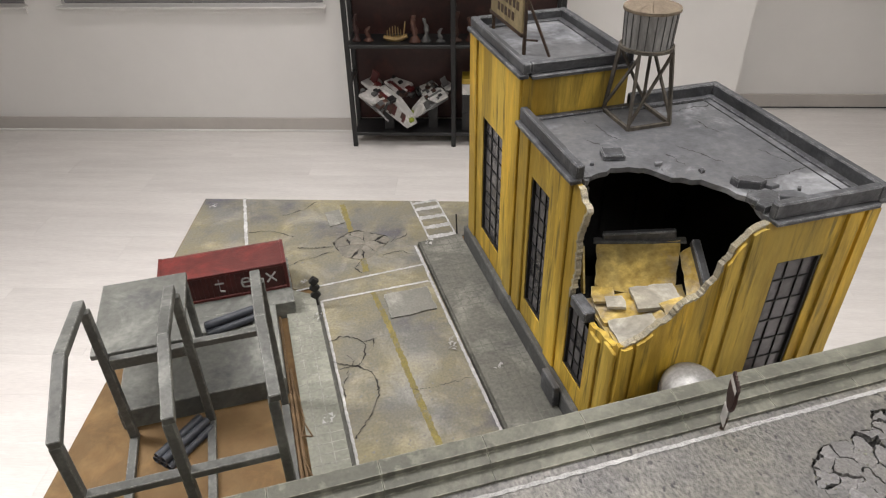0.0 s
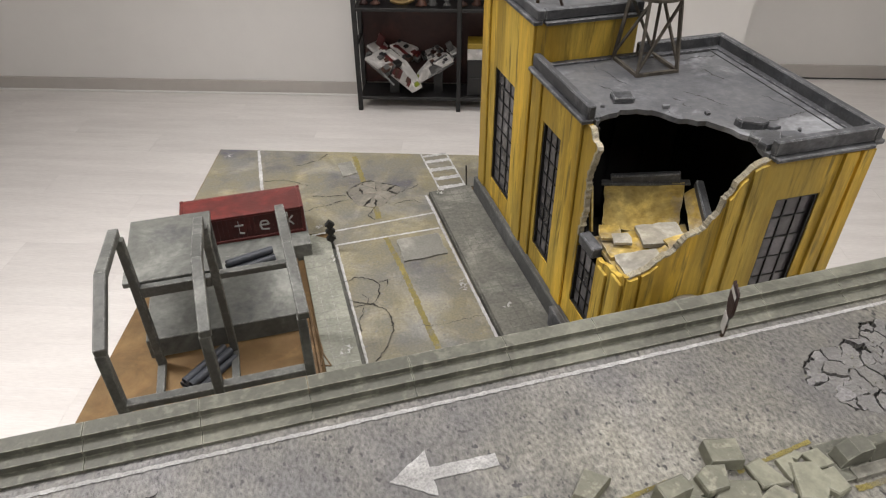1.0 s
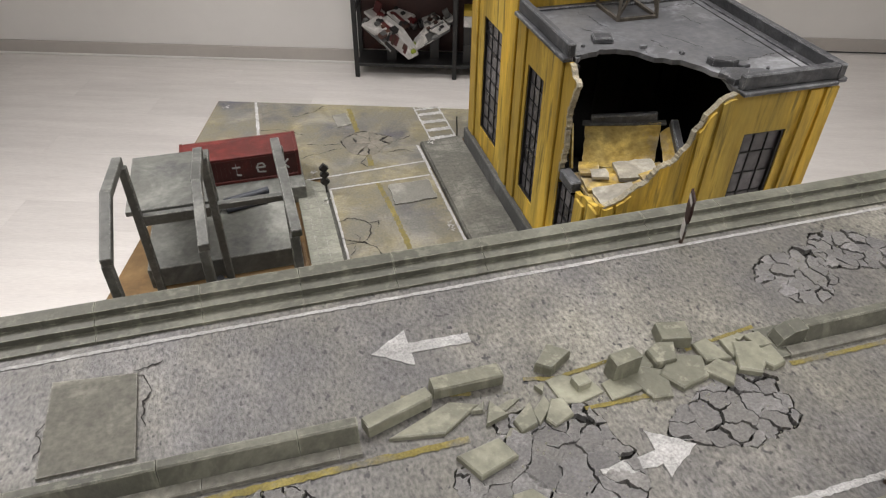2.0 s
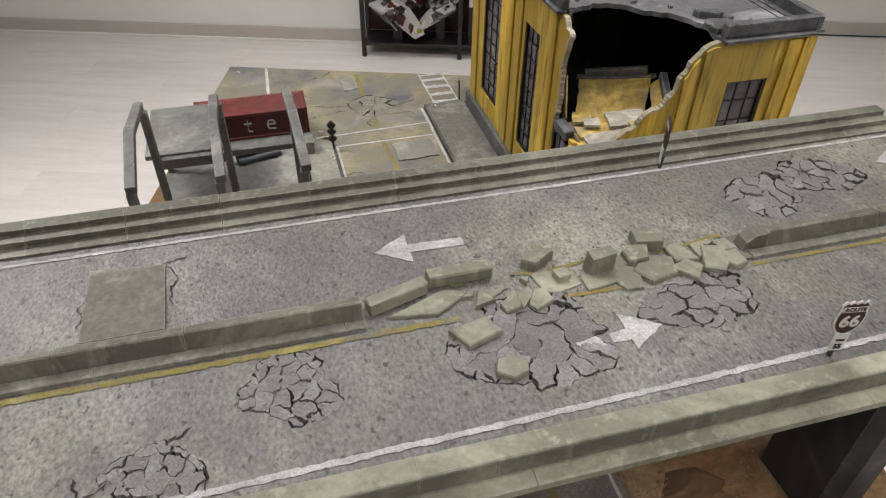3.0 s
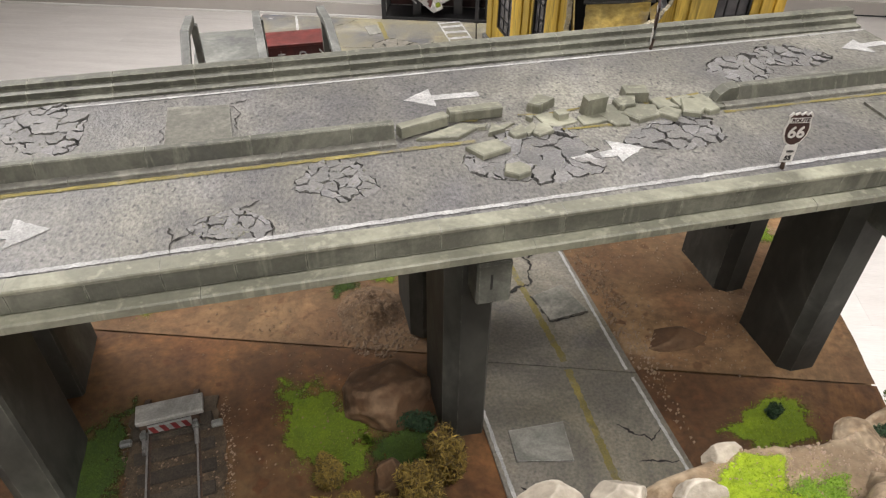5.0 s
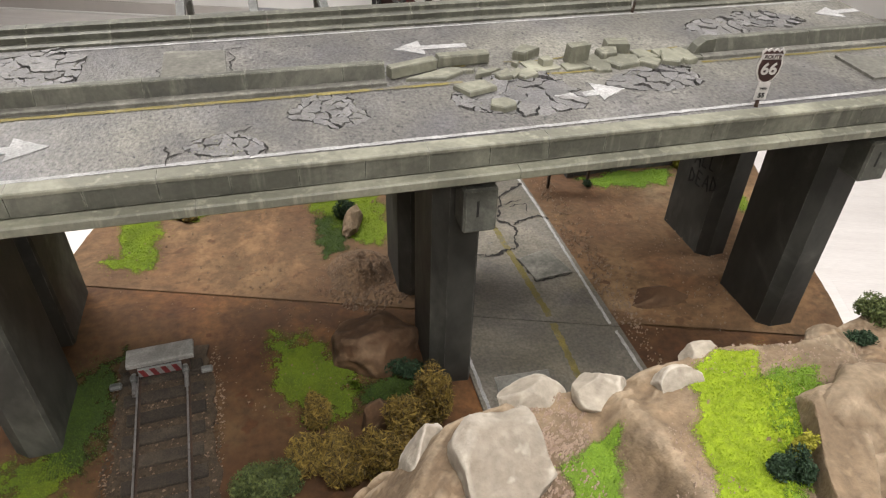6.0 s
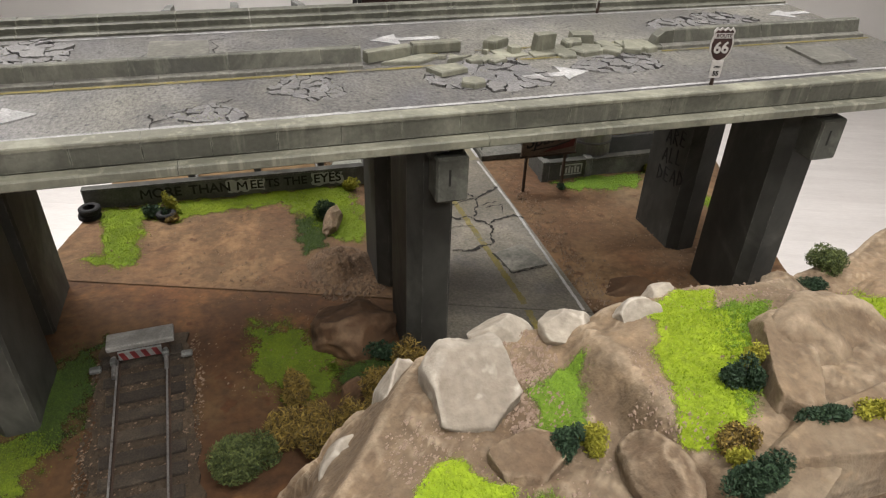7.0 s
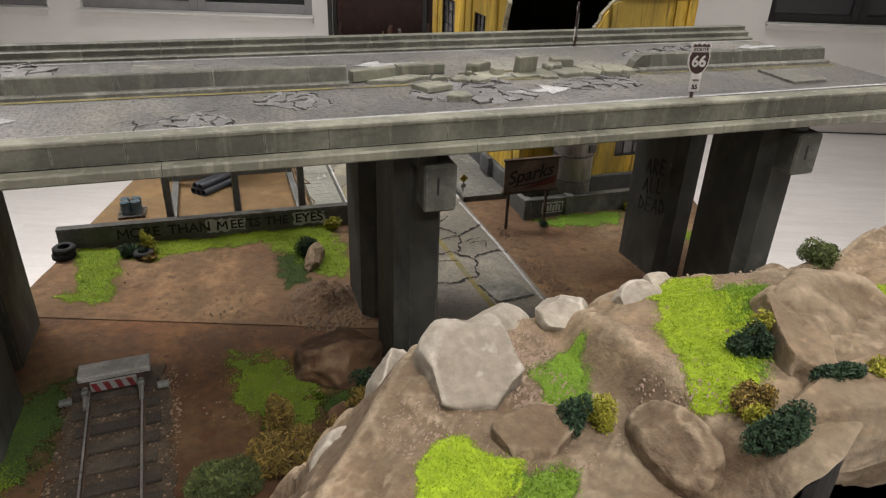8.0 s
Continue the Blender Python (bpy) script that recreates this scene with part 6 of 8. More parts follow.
# route shields on the bridge
def shield(cx, cz, w, h):
    """Half outline mirrored: a road shield with a notched crown."""
    half = [(0.0, 0.44), (0.12, 0.50), (0.26, 0.44), (0.34, 0.5), (0.46, 0.40), (0.42, 0.28), (0.50, 0.05), (0.46, -0.18), (0.30, -0.38), (0.0, -0.5)]
    pts = [(cx + x * w, cz + z * h) for x, z in half] + [(cx - x * w, cz + z * h) for x, z in reversed(half[1:-1])]
    return pts


def route_sign(x, y, turn, lean, lettered):
    th = thing("route_sign", (x, y, DECK), "white and dark brown route shield sign on a short post", "sign")
    th.rotation_euler = (0, lean, turn)
    part("post", rod(bmesh.new(), (x, y, DECK), (x, y + 0.012, DECK + 0.16), 0.022), "rust", th)
    part("post", rod(bmesh.new(), (x, y + 0.015, DECK + 0.12), (x, y + 0.015, DECK + 0.5), 0.012), "steel", th)
    part("speed_plate", bx(x - 0.07, x + 0.07, y - 0.024, y - 0.013, DECK + 0.09, DECK + 0.30, bevel=0.004), "signwhite", th, "small white speed plate")
    plate = part("shield_edge", sheet(bmesh.new(), shield(x, DECK + 0.47, 0.275, 0.40), y - 0.012, y + 0.004, "y"), "signwhite" if lettered else "signbrown", th, "shield rim")
    part("shield_face", sheet(bmesh.new(), shield(x, DECK + 0.468, 0.24, 0.36), y - 0.017, y - 0.0125, "y"), "signbrown", th, "dark brown shield face")
    part("shield_back", sheet(bmesh.new(), shield(x, DECK + 0.47, 0.275, 0.40), y + 0.0045, y + 0.008, "y"), "signbrown", th, "dark back of the shield")
    part("shield_bar", bx(x - 0.105, x + 0.105, y - 0.0195, y - 0.0175, DECK + 0.55, DECK + 0.61), "signwhite", th)
    if lettered:
        lettering(th, "66", 0.18, Matrix.Translation((x, y - 0.022, DECK + 0.44)) @ FRONT, "signwhite", "numerals", 0.004)
        lettering(th, "ROUTE", 0.058, Matrix.Translation((x, y - 0.023, DECK + 0.58)) @ FRONT, "signbrown", "lettering", 0.001)
        lettering(th, "55", 0.075, Matrix.Translation((x, y - 0.029, DECK + 0.145)) @ FRONT, "ink", "numerals", 0.002)
        lettering(th, "SPEED", 0.03, Matrix.Translation((x, y - 0.029, DECK + 0.225)) @ FRONT, "ink", "lettering", 0.0)
    return th


route_sign(3.87, 1.14, radians(-9), radians(0), True)
route_sign(3.93, 4.27, radians(244), radians(0), False)

# graffiti on the rear pier, brushed stroke by stroke
STROKES = {
    "A": (((0.0, 0.0), (0.28, 1.0)), ((0.28, 1.0), (0.6, -0.05)), ((0.1, 0.36), (0.5, 0.42))),
    "R": (((0.05, -0.05), (0.0, 1.0)), ((0.0, 1.0), (0.46, 0.78)), ((0.46, 0.78), (0.03, 0.5)), ((0.03, 0.5), (0.55, -0.02))),
    "E": (((0.04, 0.0), (0.0, 1.0)), ((0.0, 1.0), (0.5, 0.95)), ((0.02, 0.52), (0.42, 0.5)), ((0.04, 0.0), (0.52, 0.04))),
    "L": (((0.0, 1.0), (0.03, 0.0)), ((0.03, 0.0), (0.45, 0.06))),
    "D": (((0.05, -0.05), (0.0, 1.0)), ((0.0, 1.0), (0.5, 0.62)), ((0.5, 0.62), (0.46, 0.26)), ((0.46, 0.26), (0.04, -0.02)))}
for N, (W, Y, Z) in enumerate((("ARE", 3.72, 1.72), ("ALL", 3.72, 1.38), ("DEAD", 3.76, 1.02))):
    for I, CH in enumerate(W):
        bm = bmesh.new()
        rnd = random.Random(N * 7 + I)
        for K, ((A0, B0), (A1, B1)) in enumerate(STROKES[CH]):
            t_ = 0.014 + rnd.uniform(-0.003, 0.003)
            pts = [(Y - (I * 0.19 + A0 * 0.24), Z + 0.05 * I + B0 * 0.25), (Y - (I * 0.19 + A1 * 0.24), Z + 0.05 * I + B1 * 0.25)]
            d = Vector((pts[1][0] - pts[0][0], pts[1][1] - pts[0][1])).normalized()
            q = Vector((-d.y, d.x)) * t_
            sheet(bm, [(pts[0][0] + q.x, pts[0][1] + q.y), (pts[1][0] + q.x * 0.7, pts[1][1] + q.y * 0.7), (pts[1][0] - q.x * 0.7, pts[1][1] - q.y * 0.7), (pts[0][0] - q.x, pts[0][1] - q.y)], 5.286 - 0.0006 * K, 5.2955, "x")
        part("graffiti_letter", bm, "ink", bridge, "black brushed letter")


# ---- tyres ----
def tyre(x, y, r, label):
    bm = bmesh.new()
    n, w = 28, r * 0.62
    prof = [(0.55, 0.12), (0.62, 0.0), (0.9, 0.0), (1.0, 0.16), (1.0, 0.84), (0.9, 1.0), (0.62, 1.0), (0.55, 0.88)]
    rows = [[bm.verts.new((x + r * q * math.cos(i * math.tau / n), y + r * q * math.sin(i * math.tau / n), w * z)) for q, z in prof] for i in range(n)]
    for i in range(n):
        a, b = rows[i], rows[(i + 1) % n]
        for k in range(len(prof)):
            m = (k + 1) % len(prof)
            bm.faces.new((a[k], b[k], b[m], a[m]))
    for i in range(n):
        a = (i + 0.5) * math.tau / n
        c = Vector((x + r * math.cos(a), y + r * math.sin(a), w * 0.5))
        box(bm, c.x - 0.012, c.x + 0.012, c.y - 0.012, c.y + 0.012, w * 0.2, w * 0.8, turn=Matrix.Rotation(a, 4, "Z"))
    return tagged(part("tyre", bm, "tyre", smooth=False), label, "tyre", "old tyres")


tyre(-4.42, 6.28, 0.18, "black rubber tyre lying on the earth by the wall")
tyre(-4.40, 6.29, 0.175, "black rubber tyre on top of another by the wall").location.z = 0.0112
tyre(-3.12, 6.02, 0.16, "black rubber tyre lying in the grass")

# ---- siding with buffer stop ----
TA = radians(3.3)
TRK = Matrix.Translation((-3.2, 2.25, 0)) @ Matrix.Rotation(TA, 4, "Z")


def track_part(name, bm, material, parent, label=""):
    bm.transform(TRK)
    return part(name, bm, material, parent, label)


sd = thing("railway_siding", (-3.15, 1.0, 0), "model railway track with dark sleepers and dull rails", "railway track")
bed = bmesh.new()
sheet(bed, jag([(-0.60, -3.6), (0.64, -3.6), (0.58, 0.34), (-0.56, 0.34), (-0.60, -3.6)], 0.15, 0.05, 5)[:-1], -0.04, 0.025)
track_part("ballast_bed", bed, "ballast", sd)
for N in range(11):
    rnd = random.Random(N)
    Y = -0.12 - N * 0.33
    track_part("sleeper", bx(-0.47 + rnd.uniform(-0.03, 0.03), 0.48 + rnd.uniform(-0.03, 0.03), Y - 0.095, Y + 0.085, 0.02, 0.075, bevel=0.01), "sleeper", sd)
for X in (-0.31, 0.30):
    bm = bmesh.new()
    sheet(bm, [(X - 0.03, 0.075), (X + 0.03, 0.075), (X + 0.03, 0.082), (X + 0.008, 0.09), (X + 0.008, 0.125), (X + 0.015, 0.13), (X + 0.015, 0.15), (X - 0.015, 0.15), (X - 0.015, 0.13), (X - 0.008, 0.125), (X - 0.008, 0.09), (X - 0.03, 0.082)], -3.6, 0.18, "y")
    track_part("rail", bm, "rust", sd)
    track_part("rail_head", bx(X - 0.012, X + 0.012, -3.6, 0.18, 0.149, 0.160, bevel=0.003), "rail", sd, "bright worn rail top")
bs = thing("buffer_stop", (-3.2, 2.4, 0), "grey model buffer stop with red and white stripes", "buffer stop")
track_part("beam", bx(-0.40, 0.44, 0.10, 0.40, 0.305, 0.385, bevel=0.012), "metalsheet", bs, "worn grey buffer beam")
track_part("striped_board", bx(-0.27, 0.27, 0.07, 0.11, 0.165, 0.30, bevel=0.006), "chalk", bs)
for N in range(4):
    bm = bmesh.new()
    X = -0.215 + N * 0.135
    sheet(bm, [(X, 0.169), (X + 0.065, 0.169), (X + 0.02, 0.296), (X - 0.045, 0.296)], 0.062, 0.069, "y")
    track_part("red_stripe", bm, "bufferred", bs)
for X in (-0.33, 0.31):
    track_part("buffer_head", bx(X - 0.04, X + 0.04, -0.03, 0.06, 0.16, 0.26, bevel=0.015), "steel", bs)
    track_part("buffer_rod", rod(bmesh.new(), (X, -0.22, 0.14), (X, 0.1, 0.22), 0.028), "rail", bs)
    track_part("upright", bx(X - 0.05, X + 0.05, 0.12, 0.24, 0.02, 0.31, bevel=0.01), "rust", bs)
    track_part("strut", beam(bmesh.new(), (X, 0.75, 0.02), (X, 0.25, 0.33), 0.07), "rust", bs)
for X in (-0.58, 0.56):
    track_part("side_block", bx(X - 0.075, X + 0.075, 0.02, 0.12, 0.05, 0.125, bevel=0.02), "steel", bs)
track_part("cross_tie", bx(-0.5, 0.5, 0.1, 0.3, 0.02, 0.1, bevel=0.01), "sleeper", bs)
bs.location.y -= 0.026


# ---- the rock hill ----
def brow(x):
    """Where the hill's back edge runs."""
    return -1.40 + 0.35 * max(x - 3.0, 0.0) + 0.05 * math.sin(x * 4.1)


def hill_z(x, y):
    step = 0.86 - 0.10 * (y + 2.0) + 0.10 * fbm(x, y + 7, 1.6, 2)
    base = 2.80 + 0.23 * soft((x - step) / 0.26 + 0.5) + 0.10 * min(max(-1.55 - y, -0.2), 1.6) * soft((x - 0.9) / 0.5)
    base -= 0.10 * soft((x - 0.75) / 0.15) * soft((1.25 - x) / 0.15) * soft((y + 1.75) / 0.2)
    base += 0.09 * math.exp(-((x - 1.02 + 0.12 * (y + 2.2)) / 0.16) ** 2) * soft((-1.75 - y) / 0.3) * soft((y + 3.0) / 0.3)
    base -= 0.20 * soft((x - 2.9) / 0.6) + 0.07 * soft((x - 0.8) / 0.3) * soft((y + 2.0) / 0.4)
    d1 = ((x + 0.40) * 0.82 - (y + 1.12) * 0.575)            # right of the left flank
    left = min(max((d1 + 1.2) / 1.5, 0.0), 1.0) ** 0.75 * soft((x + 2.28) / 0.7)
    back = soft((brow(x) - y + 0.24) / 0.34)
    warp = Vector((x + 0.25 * fbm(x, y, 1.3, 2), y + 0.25 * fbm(x + 5, y, 1.3, 2), 0.4))
    lump = 0.0
    for sc, amp in ((1.6, 0.20), (3.4, 0.16)):
        # facets: every cell is a plane with a tilt of its own
        dist, pts = noise.voronoi(warp * sc)
        tilt = noise.cell_vector(pts[0] * 7.3 + Vector((3, 1, 2)))
        off = warp * sc - pts[0]
        lump += amp / sc * ((tilt.x - 0.5) * off.x + (tilt.y - 0.5) * off.y + 0.5 * (tilt.z - 0.5)) + 0.05 / sc * min((dist[1] - dist[0]) * 4.0, 1.0)
    rough = 0.05 * fbm(x, y, 1.4) + 0.014 * fbm(x + 9, y, 6.0) + 0.008 * fbm(x + 3, y + 5, 14.0)
    # the flank is broken into rocks, the top is smooth
    k = left * back
    ledge = 0.32 + 2.0 * (1 - soft(d1 * 1.6 + 0.5))
    return base * k + (lump * ledge + rough) * soft(k * 3.0) - 0.06 * (1 - soft(k * 6))


EDGE = -3.80


def edge(x):
    """Where the hill's sawn front edge runs."""
    return EDGE + 0.28 * soft((x - 1.25) / 0.75) + 0.30 * soft((x - 1.75) / 0.25)


def upright_relief(x0, x1, y0, y1, step, height, keep):
    bm = bmesh.new()
    nx, ny = int((x1 - x0) / step), int((y1 - y0) / step)
    grid = [[bm.verts.new((x0 + (x1 - x0) * i / nx, y0 + (y1 - y0) * j / ny, height(x0 + (x1 - x0) * i / nx, y0 + (y1 - y0) * j / ny))) for j in range(ny + 1)] for i in range(nx + 1)]
    for row in grid:
        for v in row:
            if v.co.y < edge(v.co.x):
                v.co.y = edge(v.co.x)
                v.co.z = height(v.co.x, v.co.y)
    for i in range(nx):
        for j in range(ny):
            if keep(grid[i][j + 1].co):
                bm.faces.new((grid[i][j], grid[i + 1][j], grid[i + 1][j + 1], grid[i][j + 1]))
    for v in [v for v in bm.verts if not v.link_faces]:
        bm.verts.remove(v)
    return bm


hill = part("rock_hill", upright_relief(-2.3, 6.3, EDGE, 1.0, 0.036, hill_z, lambda p: p.y > edge(p.x) + 1e-5 and p.x * CU + p.y * SU_ROOM < 5.92), "rock", smooth=True)
tagged(hill, "tan and brown sculpted plaster hillside with ledges", "hillside", kind="structure")
# black sheet added for the dark shape below the hill's front edge
bm = bmesh.new()
lo, hi = [], []
for I in range(76):
    X = -2.3 + 0.1 * I
    hi.append(bm.verts.new((X, edge(X) + 0.02, max(hill_z(X, edge(X) + 0.03) - 0.05, -0.04))))
    lo.append(bm.verts.new((X, edge(X) + 0.02, -0.1)))
for I in range(75):
    bm.faces.new((lo[I], lo[I + 1], hi[I + 1], hi[I]))
bmesh.ops.solidify(bm, geom=bm.faces, thickness=0.05)
structure(part("hill_fascia", bm, "black"), "black sheet added along the hill's front edge")


def boulder(name, c, size, seed, material, label, cuts=12, depth=0.80, group="boulders", turn=0.0, rough=0.05, flats=()):
    """A rock: a ball cut by many planes, then worn. flats: planes of its own, (normal, distance)."""
    rnd = random.Random(seed)
    bm = bmesh.new()
    bmesh.ops.create_icosphere(bm, subdivisions=5, radius=1.0)
    planes = [(Vector((rnd.gauss(0, 1), rnd.gauss(0, 1), rnd.gauss(0.15, 0.8))).normalized(), rnd.uniform(depth - 0.12, depth + 0.08)) for _ in range(cuts)]
    planes += [(Vector(n).normalized(), d) for n, d in flats]
    for v in bm.verts:
        v.co *= 1.0 + 0.25 * len(flats) ** 0.3 if flats else 1.0
        for _ in range(2):
            for n, d in planes:
                e = v.co.dot(n) - d
                if e > 0:
                    v.co -= n * e * 0.96
        p = v.co * 1.7 + Vector((seed, 0, 0))
        v.co *= 1 + rough * noise.fractal(p, 1.0, 2.0, 4) + 0.012 * noise.fractal(p * 6, 1.0, 2.0, 3)
    bm.transform(Matrix.Translation(c) @ Matrix.Rotation(turn, 4, "Z") @ Matrix.Diagonal((*size, 1)))
    return tagged(part(name, bm, material, smooth=True), label, "rock", group)


HZ = hill_z
boulder("boulder", (-0.07, -2.02, 2.79), (0.41, 0.49, 0.37), 21, "palerock", "large pale grey flat-topped boulder on the hill", 6, 0.92, rough=0.065, flats=(((-0.05, -0.5, 0.85), 0.62), ((-1, -0.1, 0.1), 0.78), ((-0.62, 0.8, 0.1), 0.8), ((0.45, 0.9, 0.1), 0.8), ((1, 0.1, 0.1), 0.8), ((0.6, -0.8, -0.2), 0.78), ((-0.5, -0.8, -0.3), 0.85)))
boulder("boulder", (0.92, -1.60, 2.86), (0.19, 0.17, 0.17), 22, "palerock", "pale rounded boulder on the hill's edge", 8, 0.95, flats=(((-0.2, -0.5, 0.85), 0.66),))
boulder("boulder", (1.46, -1.82, 2.98), (0.19, 0.18, 0.19), 23, "palerock", "pale rounded boulder on the hill's edge", 8, 0.97, flats=(((-0.1, -0.6, 0.8), 0.6),))
boulder("boulder", (0.12, -2.76, 2.72), (0.33, 0.25, 0.24), 24, "rock", "tan boulder in the hillside", flats=(((0.0, -0.3, 0.95), 0.66),))
boulder("boulder", (0.94, -3.12, 2.82), (0.26, 0.40, 0.27), 25, "rock", "tan rounded boulder in the hillside", 14, 0.94, rough=0.10)
boulder("boulder", (2.58, -2.58, 2.66), (0.66, 0.60, 0.58), 27, "rock", "huge rounded tan boulder on the hill", 4, 0.97, rough=0.08, flats=(((-1, -0.25, 0.12), 0.84), ((0.05, -0.55, 0.8), 0.90), ((-0.55, -0.62, 0.55), 0.98), ((-0.5, 0.8, 0.2), 0.9)))
boulder("boulder", (2.04, -2.78, 2.94), (0.27, 0.58, 0.40), 33, "rock", "steep tan ledge of rock beside the grass", 4, 0.95, turn=-0.52, rough=0.09, flats=(((-1, 0.0, 0.22), 0.80), ((0.15, 0, 1), 0.92), ((1, 0, 0.3), 0.85)))
boulder("boulder", (2.06, -3.36, 3.13), (0.72, 0.28, 0.225), 28, "rock", "long tan block of rock in the hillside", 5, 0.92, rough=0.06, flats=(((0, -0.12, 1), 0.80), ((0, -1, 0.1), 0.84), ((-1, 0, 0.1), 0.9), ((-0.7, -0.7, 0.1), 0.95)))
boulder("boulder", (0.40, -1.44, 2.74), (0.30, 0.2, 0.2), 29, "palerock", "pale rock on the hill's edge")
boulder("boulder", (-0.52, -1.60, 2.34), (0.20, 0.34, 0.46), 30, "palerock", "pale upright rock in the hill's flank", turn=-0.5)
boulder("boulder", (-0.92, -2.12, 2.2), (0.30, 0.34, 0.30), 31, "palerock", "pale rounded rock in the hill's flank")
boulder("boulder", (1.90, -1.42, 2.90), (0.22, 0.13, 0.11), 32, "palerock", "pale low rock on the hill's edge")
for N, (X, Y, S) in enumerate(((2.55, -1.46, 0.24), (3.12, -1.52, 0.26), (3.45, -1.85, 0.34), (3.72, -1.42, 0.26), (4.05, -1.78, 0.34), (4.5, -1.25, 0.28))):
    boulder("boulder", (X, Y, HZ(X, Y) - 0.09), (S, S * 0.8, S * 0.42), 40 + N, "rock", "tan rock on the hill", turn=N, depth=0.88, rough=0.08)
boulder("boulder", (-0.33, 2.06, -0.02), (0.66, 0.60, 0.54), 60, "earthrock", "low brown earth-coloured rock beside the pier", 14, 0.84, rough=0.12)
boulder("boulder", (-0.55, 0.75, 0.05), (0.26, 0.3, 0.3), 61, "earthrock", "brown earth-coloured rock among the bushes")
boulder("boulder", (-0.24, 5.12, 0.06), (0.17, 0.46, 0.22), 62, "rock", "long tan rock in the grass", turn=-0.35, rough=0.12)
boulder("boulder", (4.1, 2.2, -0.08), (0.6, 0.3, 0.2), 63, "earthrock", "low brown earth ridge on the ground")


# earth heap
def heap(x, y):
    return 0.29 * soft(1.06 - math.hypot((x + 0.33) / 0.62, (y - 3.80) / 0.64)) * (1 + 0.42 * fbm(x + 4, y, 2.6) + 0.26 * fbm(x, y + 3, 8.0))


bm = bmesh.new()
G = [[bm.verts.new((-1.06 + 0.025 * i, 3.05 + 0.025 * j, heap(-1.06 + 0.025 * i, 3.05 + 0.025 * j) - 0.03)) for j in range(61)] for i in range(59)]
for i in range(58):
    for j in range(60):
        bm.faces.new((G[i][j], G[i + 1][j], G[i + 1][j + 1], G[i][j + 1]))
tagged(part("soil_mound", bm, "moundearth", smooth=True), "heap of brown earth and stones by the pier", "heap")


# ---- loose stones, grass and bushes ----
def pebbles(name, spots, material, label):
    """Many small stones as one object. spots: (x, y, radius x, radius y, count, size, height function)."""
    rnd = random.Random(len(spots) * 7 + 3)
    verts, faces = [], []
    for x, y, rx, ry, count, size, zf in spots:
        for _ in range(int(count * 1.8)):
            a, r = rnd.uniform(0, 6.28), math.sqrt(rnd.random())
            px, py = x + rx * r * math.cos(a), y + ry * r * math.sin(a)
            s = size * (0.35 + 1.2 * rnd.random() ** 2)
            z = zf(px, py)
            k = len(verts)
            for dx, dy, dz in ((1, 0, 0), (-0.4, 0.8, 0), (-0.5, -0.9, 0), (0.1, 0.1, 1), (0.5, 0.7, 0.6), (-0.7, -0.1, 0.5)):
                verts.append(((px + dx * s * rnd.uniform(0.7, 1.2)) * DM, (py + dy * s * rnd.uniform(0.7, 1.2)) * DM, (z - 0.2 * s + dz * s) * DM))
            faces += [(k, k + 1, k + 4), (k, k + 4, k + 3), (k + 4, k + 1, k + 3), (k + 1, k + 5, k + 3), (k + 1, k + 2, k + 5), (k + 2, k + 3, k + 5), (k + 2, k, k + 3)]
    me = bpy.data.meshes.new(name)
    me.from_pydata(verts, [], faces)
    me.materials.append(M[material])
    return tagged(new(name, me), label, "stones", kind="stuff")


flat0 = lambda x, y: 0.0
pebbles("gravel", [(-0.35, 3.65, 0.7, 0.65, 260, 0.022, lambda x, y: max(heap(x, y) - 0.03, 0)), (-0.2, 3.1, 0.5, 0.3, 120, 0.025, flat0), (3.5, 4.2, 0.25, 2.4, 220, 0.02, flat0), (0.35, 5.2, 0.25, 1.2, 130, 0.022, flat0),
                   (3.7, 2.4, 0.5, 1.0, 120, 0.022, flat0), (-2.0, 4.5, 2.2, 1.4, 150, 0.016, flat0), (5.0, 2.4, 1.0, 1.2, 110, 0.02, flat0), (4.3, 4.6, 1.0, 0.8, 60, 0.018, flat0), (-1.5, 2.0, 1.2, 0.9, 90, 0.014, flat0), (3.42, 3.0, 0.18, 2.6, 160, 0.022, flat0), (4.6, 3.4, 1.4, 1.4, 120, 0.014, flat0), (-1.2, 3.6, 1.0, 0.8, 110, 0.014, flat0)], "stone", "loose brown stones on the earth")
pebbles("gravel", [(0.46, -1.75, 0.3, 0.3, 320, 0.017, HZ), (0.35, -2.3, 0.26, 0.5, 380, 0.018, HZ), (1.2, -2.5, 0.14, 0.4, 150, 0.010, HZ), (2.15, -1.62, 0.5, 0.25, 240, 0.013, HZ), (1.12, -2.75, 0.25, 0.2, 120, 0.014, HZ),
                   (-0.55, -2.5, 0.25, 0.3, 160, 0.013, HZ), (1.2, -3.0, 0.2, 0.15, 60, 0.016, HZ), (0.3, -2.5, 0.6, 0.6, 140, 0.013, HZ), (3.0, -1.6, 0.5, 0.3, 120, 0.013, HZ)], "stonepale", "pale pinkish gravel on the hillside")
pebbles("ballast_stones", [(-3.15, 0.6, 0.68, 1.9, 2600, 0.017, lambda x, y: 0.03), (-3.2, 1.9, 0.62, 0.6, 700, 0.017, lambda x, y: 0.03)], "ballast", "brown track ballast stones")
pebbles("gravel", [(-3.15, 0.6, 0.66, 1.9, 420, 0.014, lambda x, y: 0.04), (-2.55, 1.2, 0.12, 1.4, 200, 0.015, flat0), (-3.75, 1.2, 0.12, 1.2, 120, 0.015, flat0)], "stone", "pale brown stones strewn over the track bed")
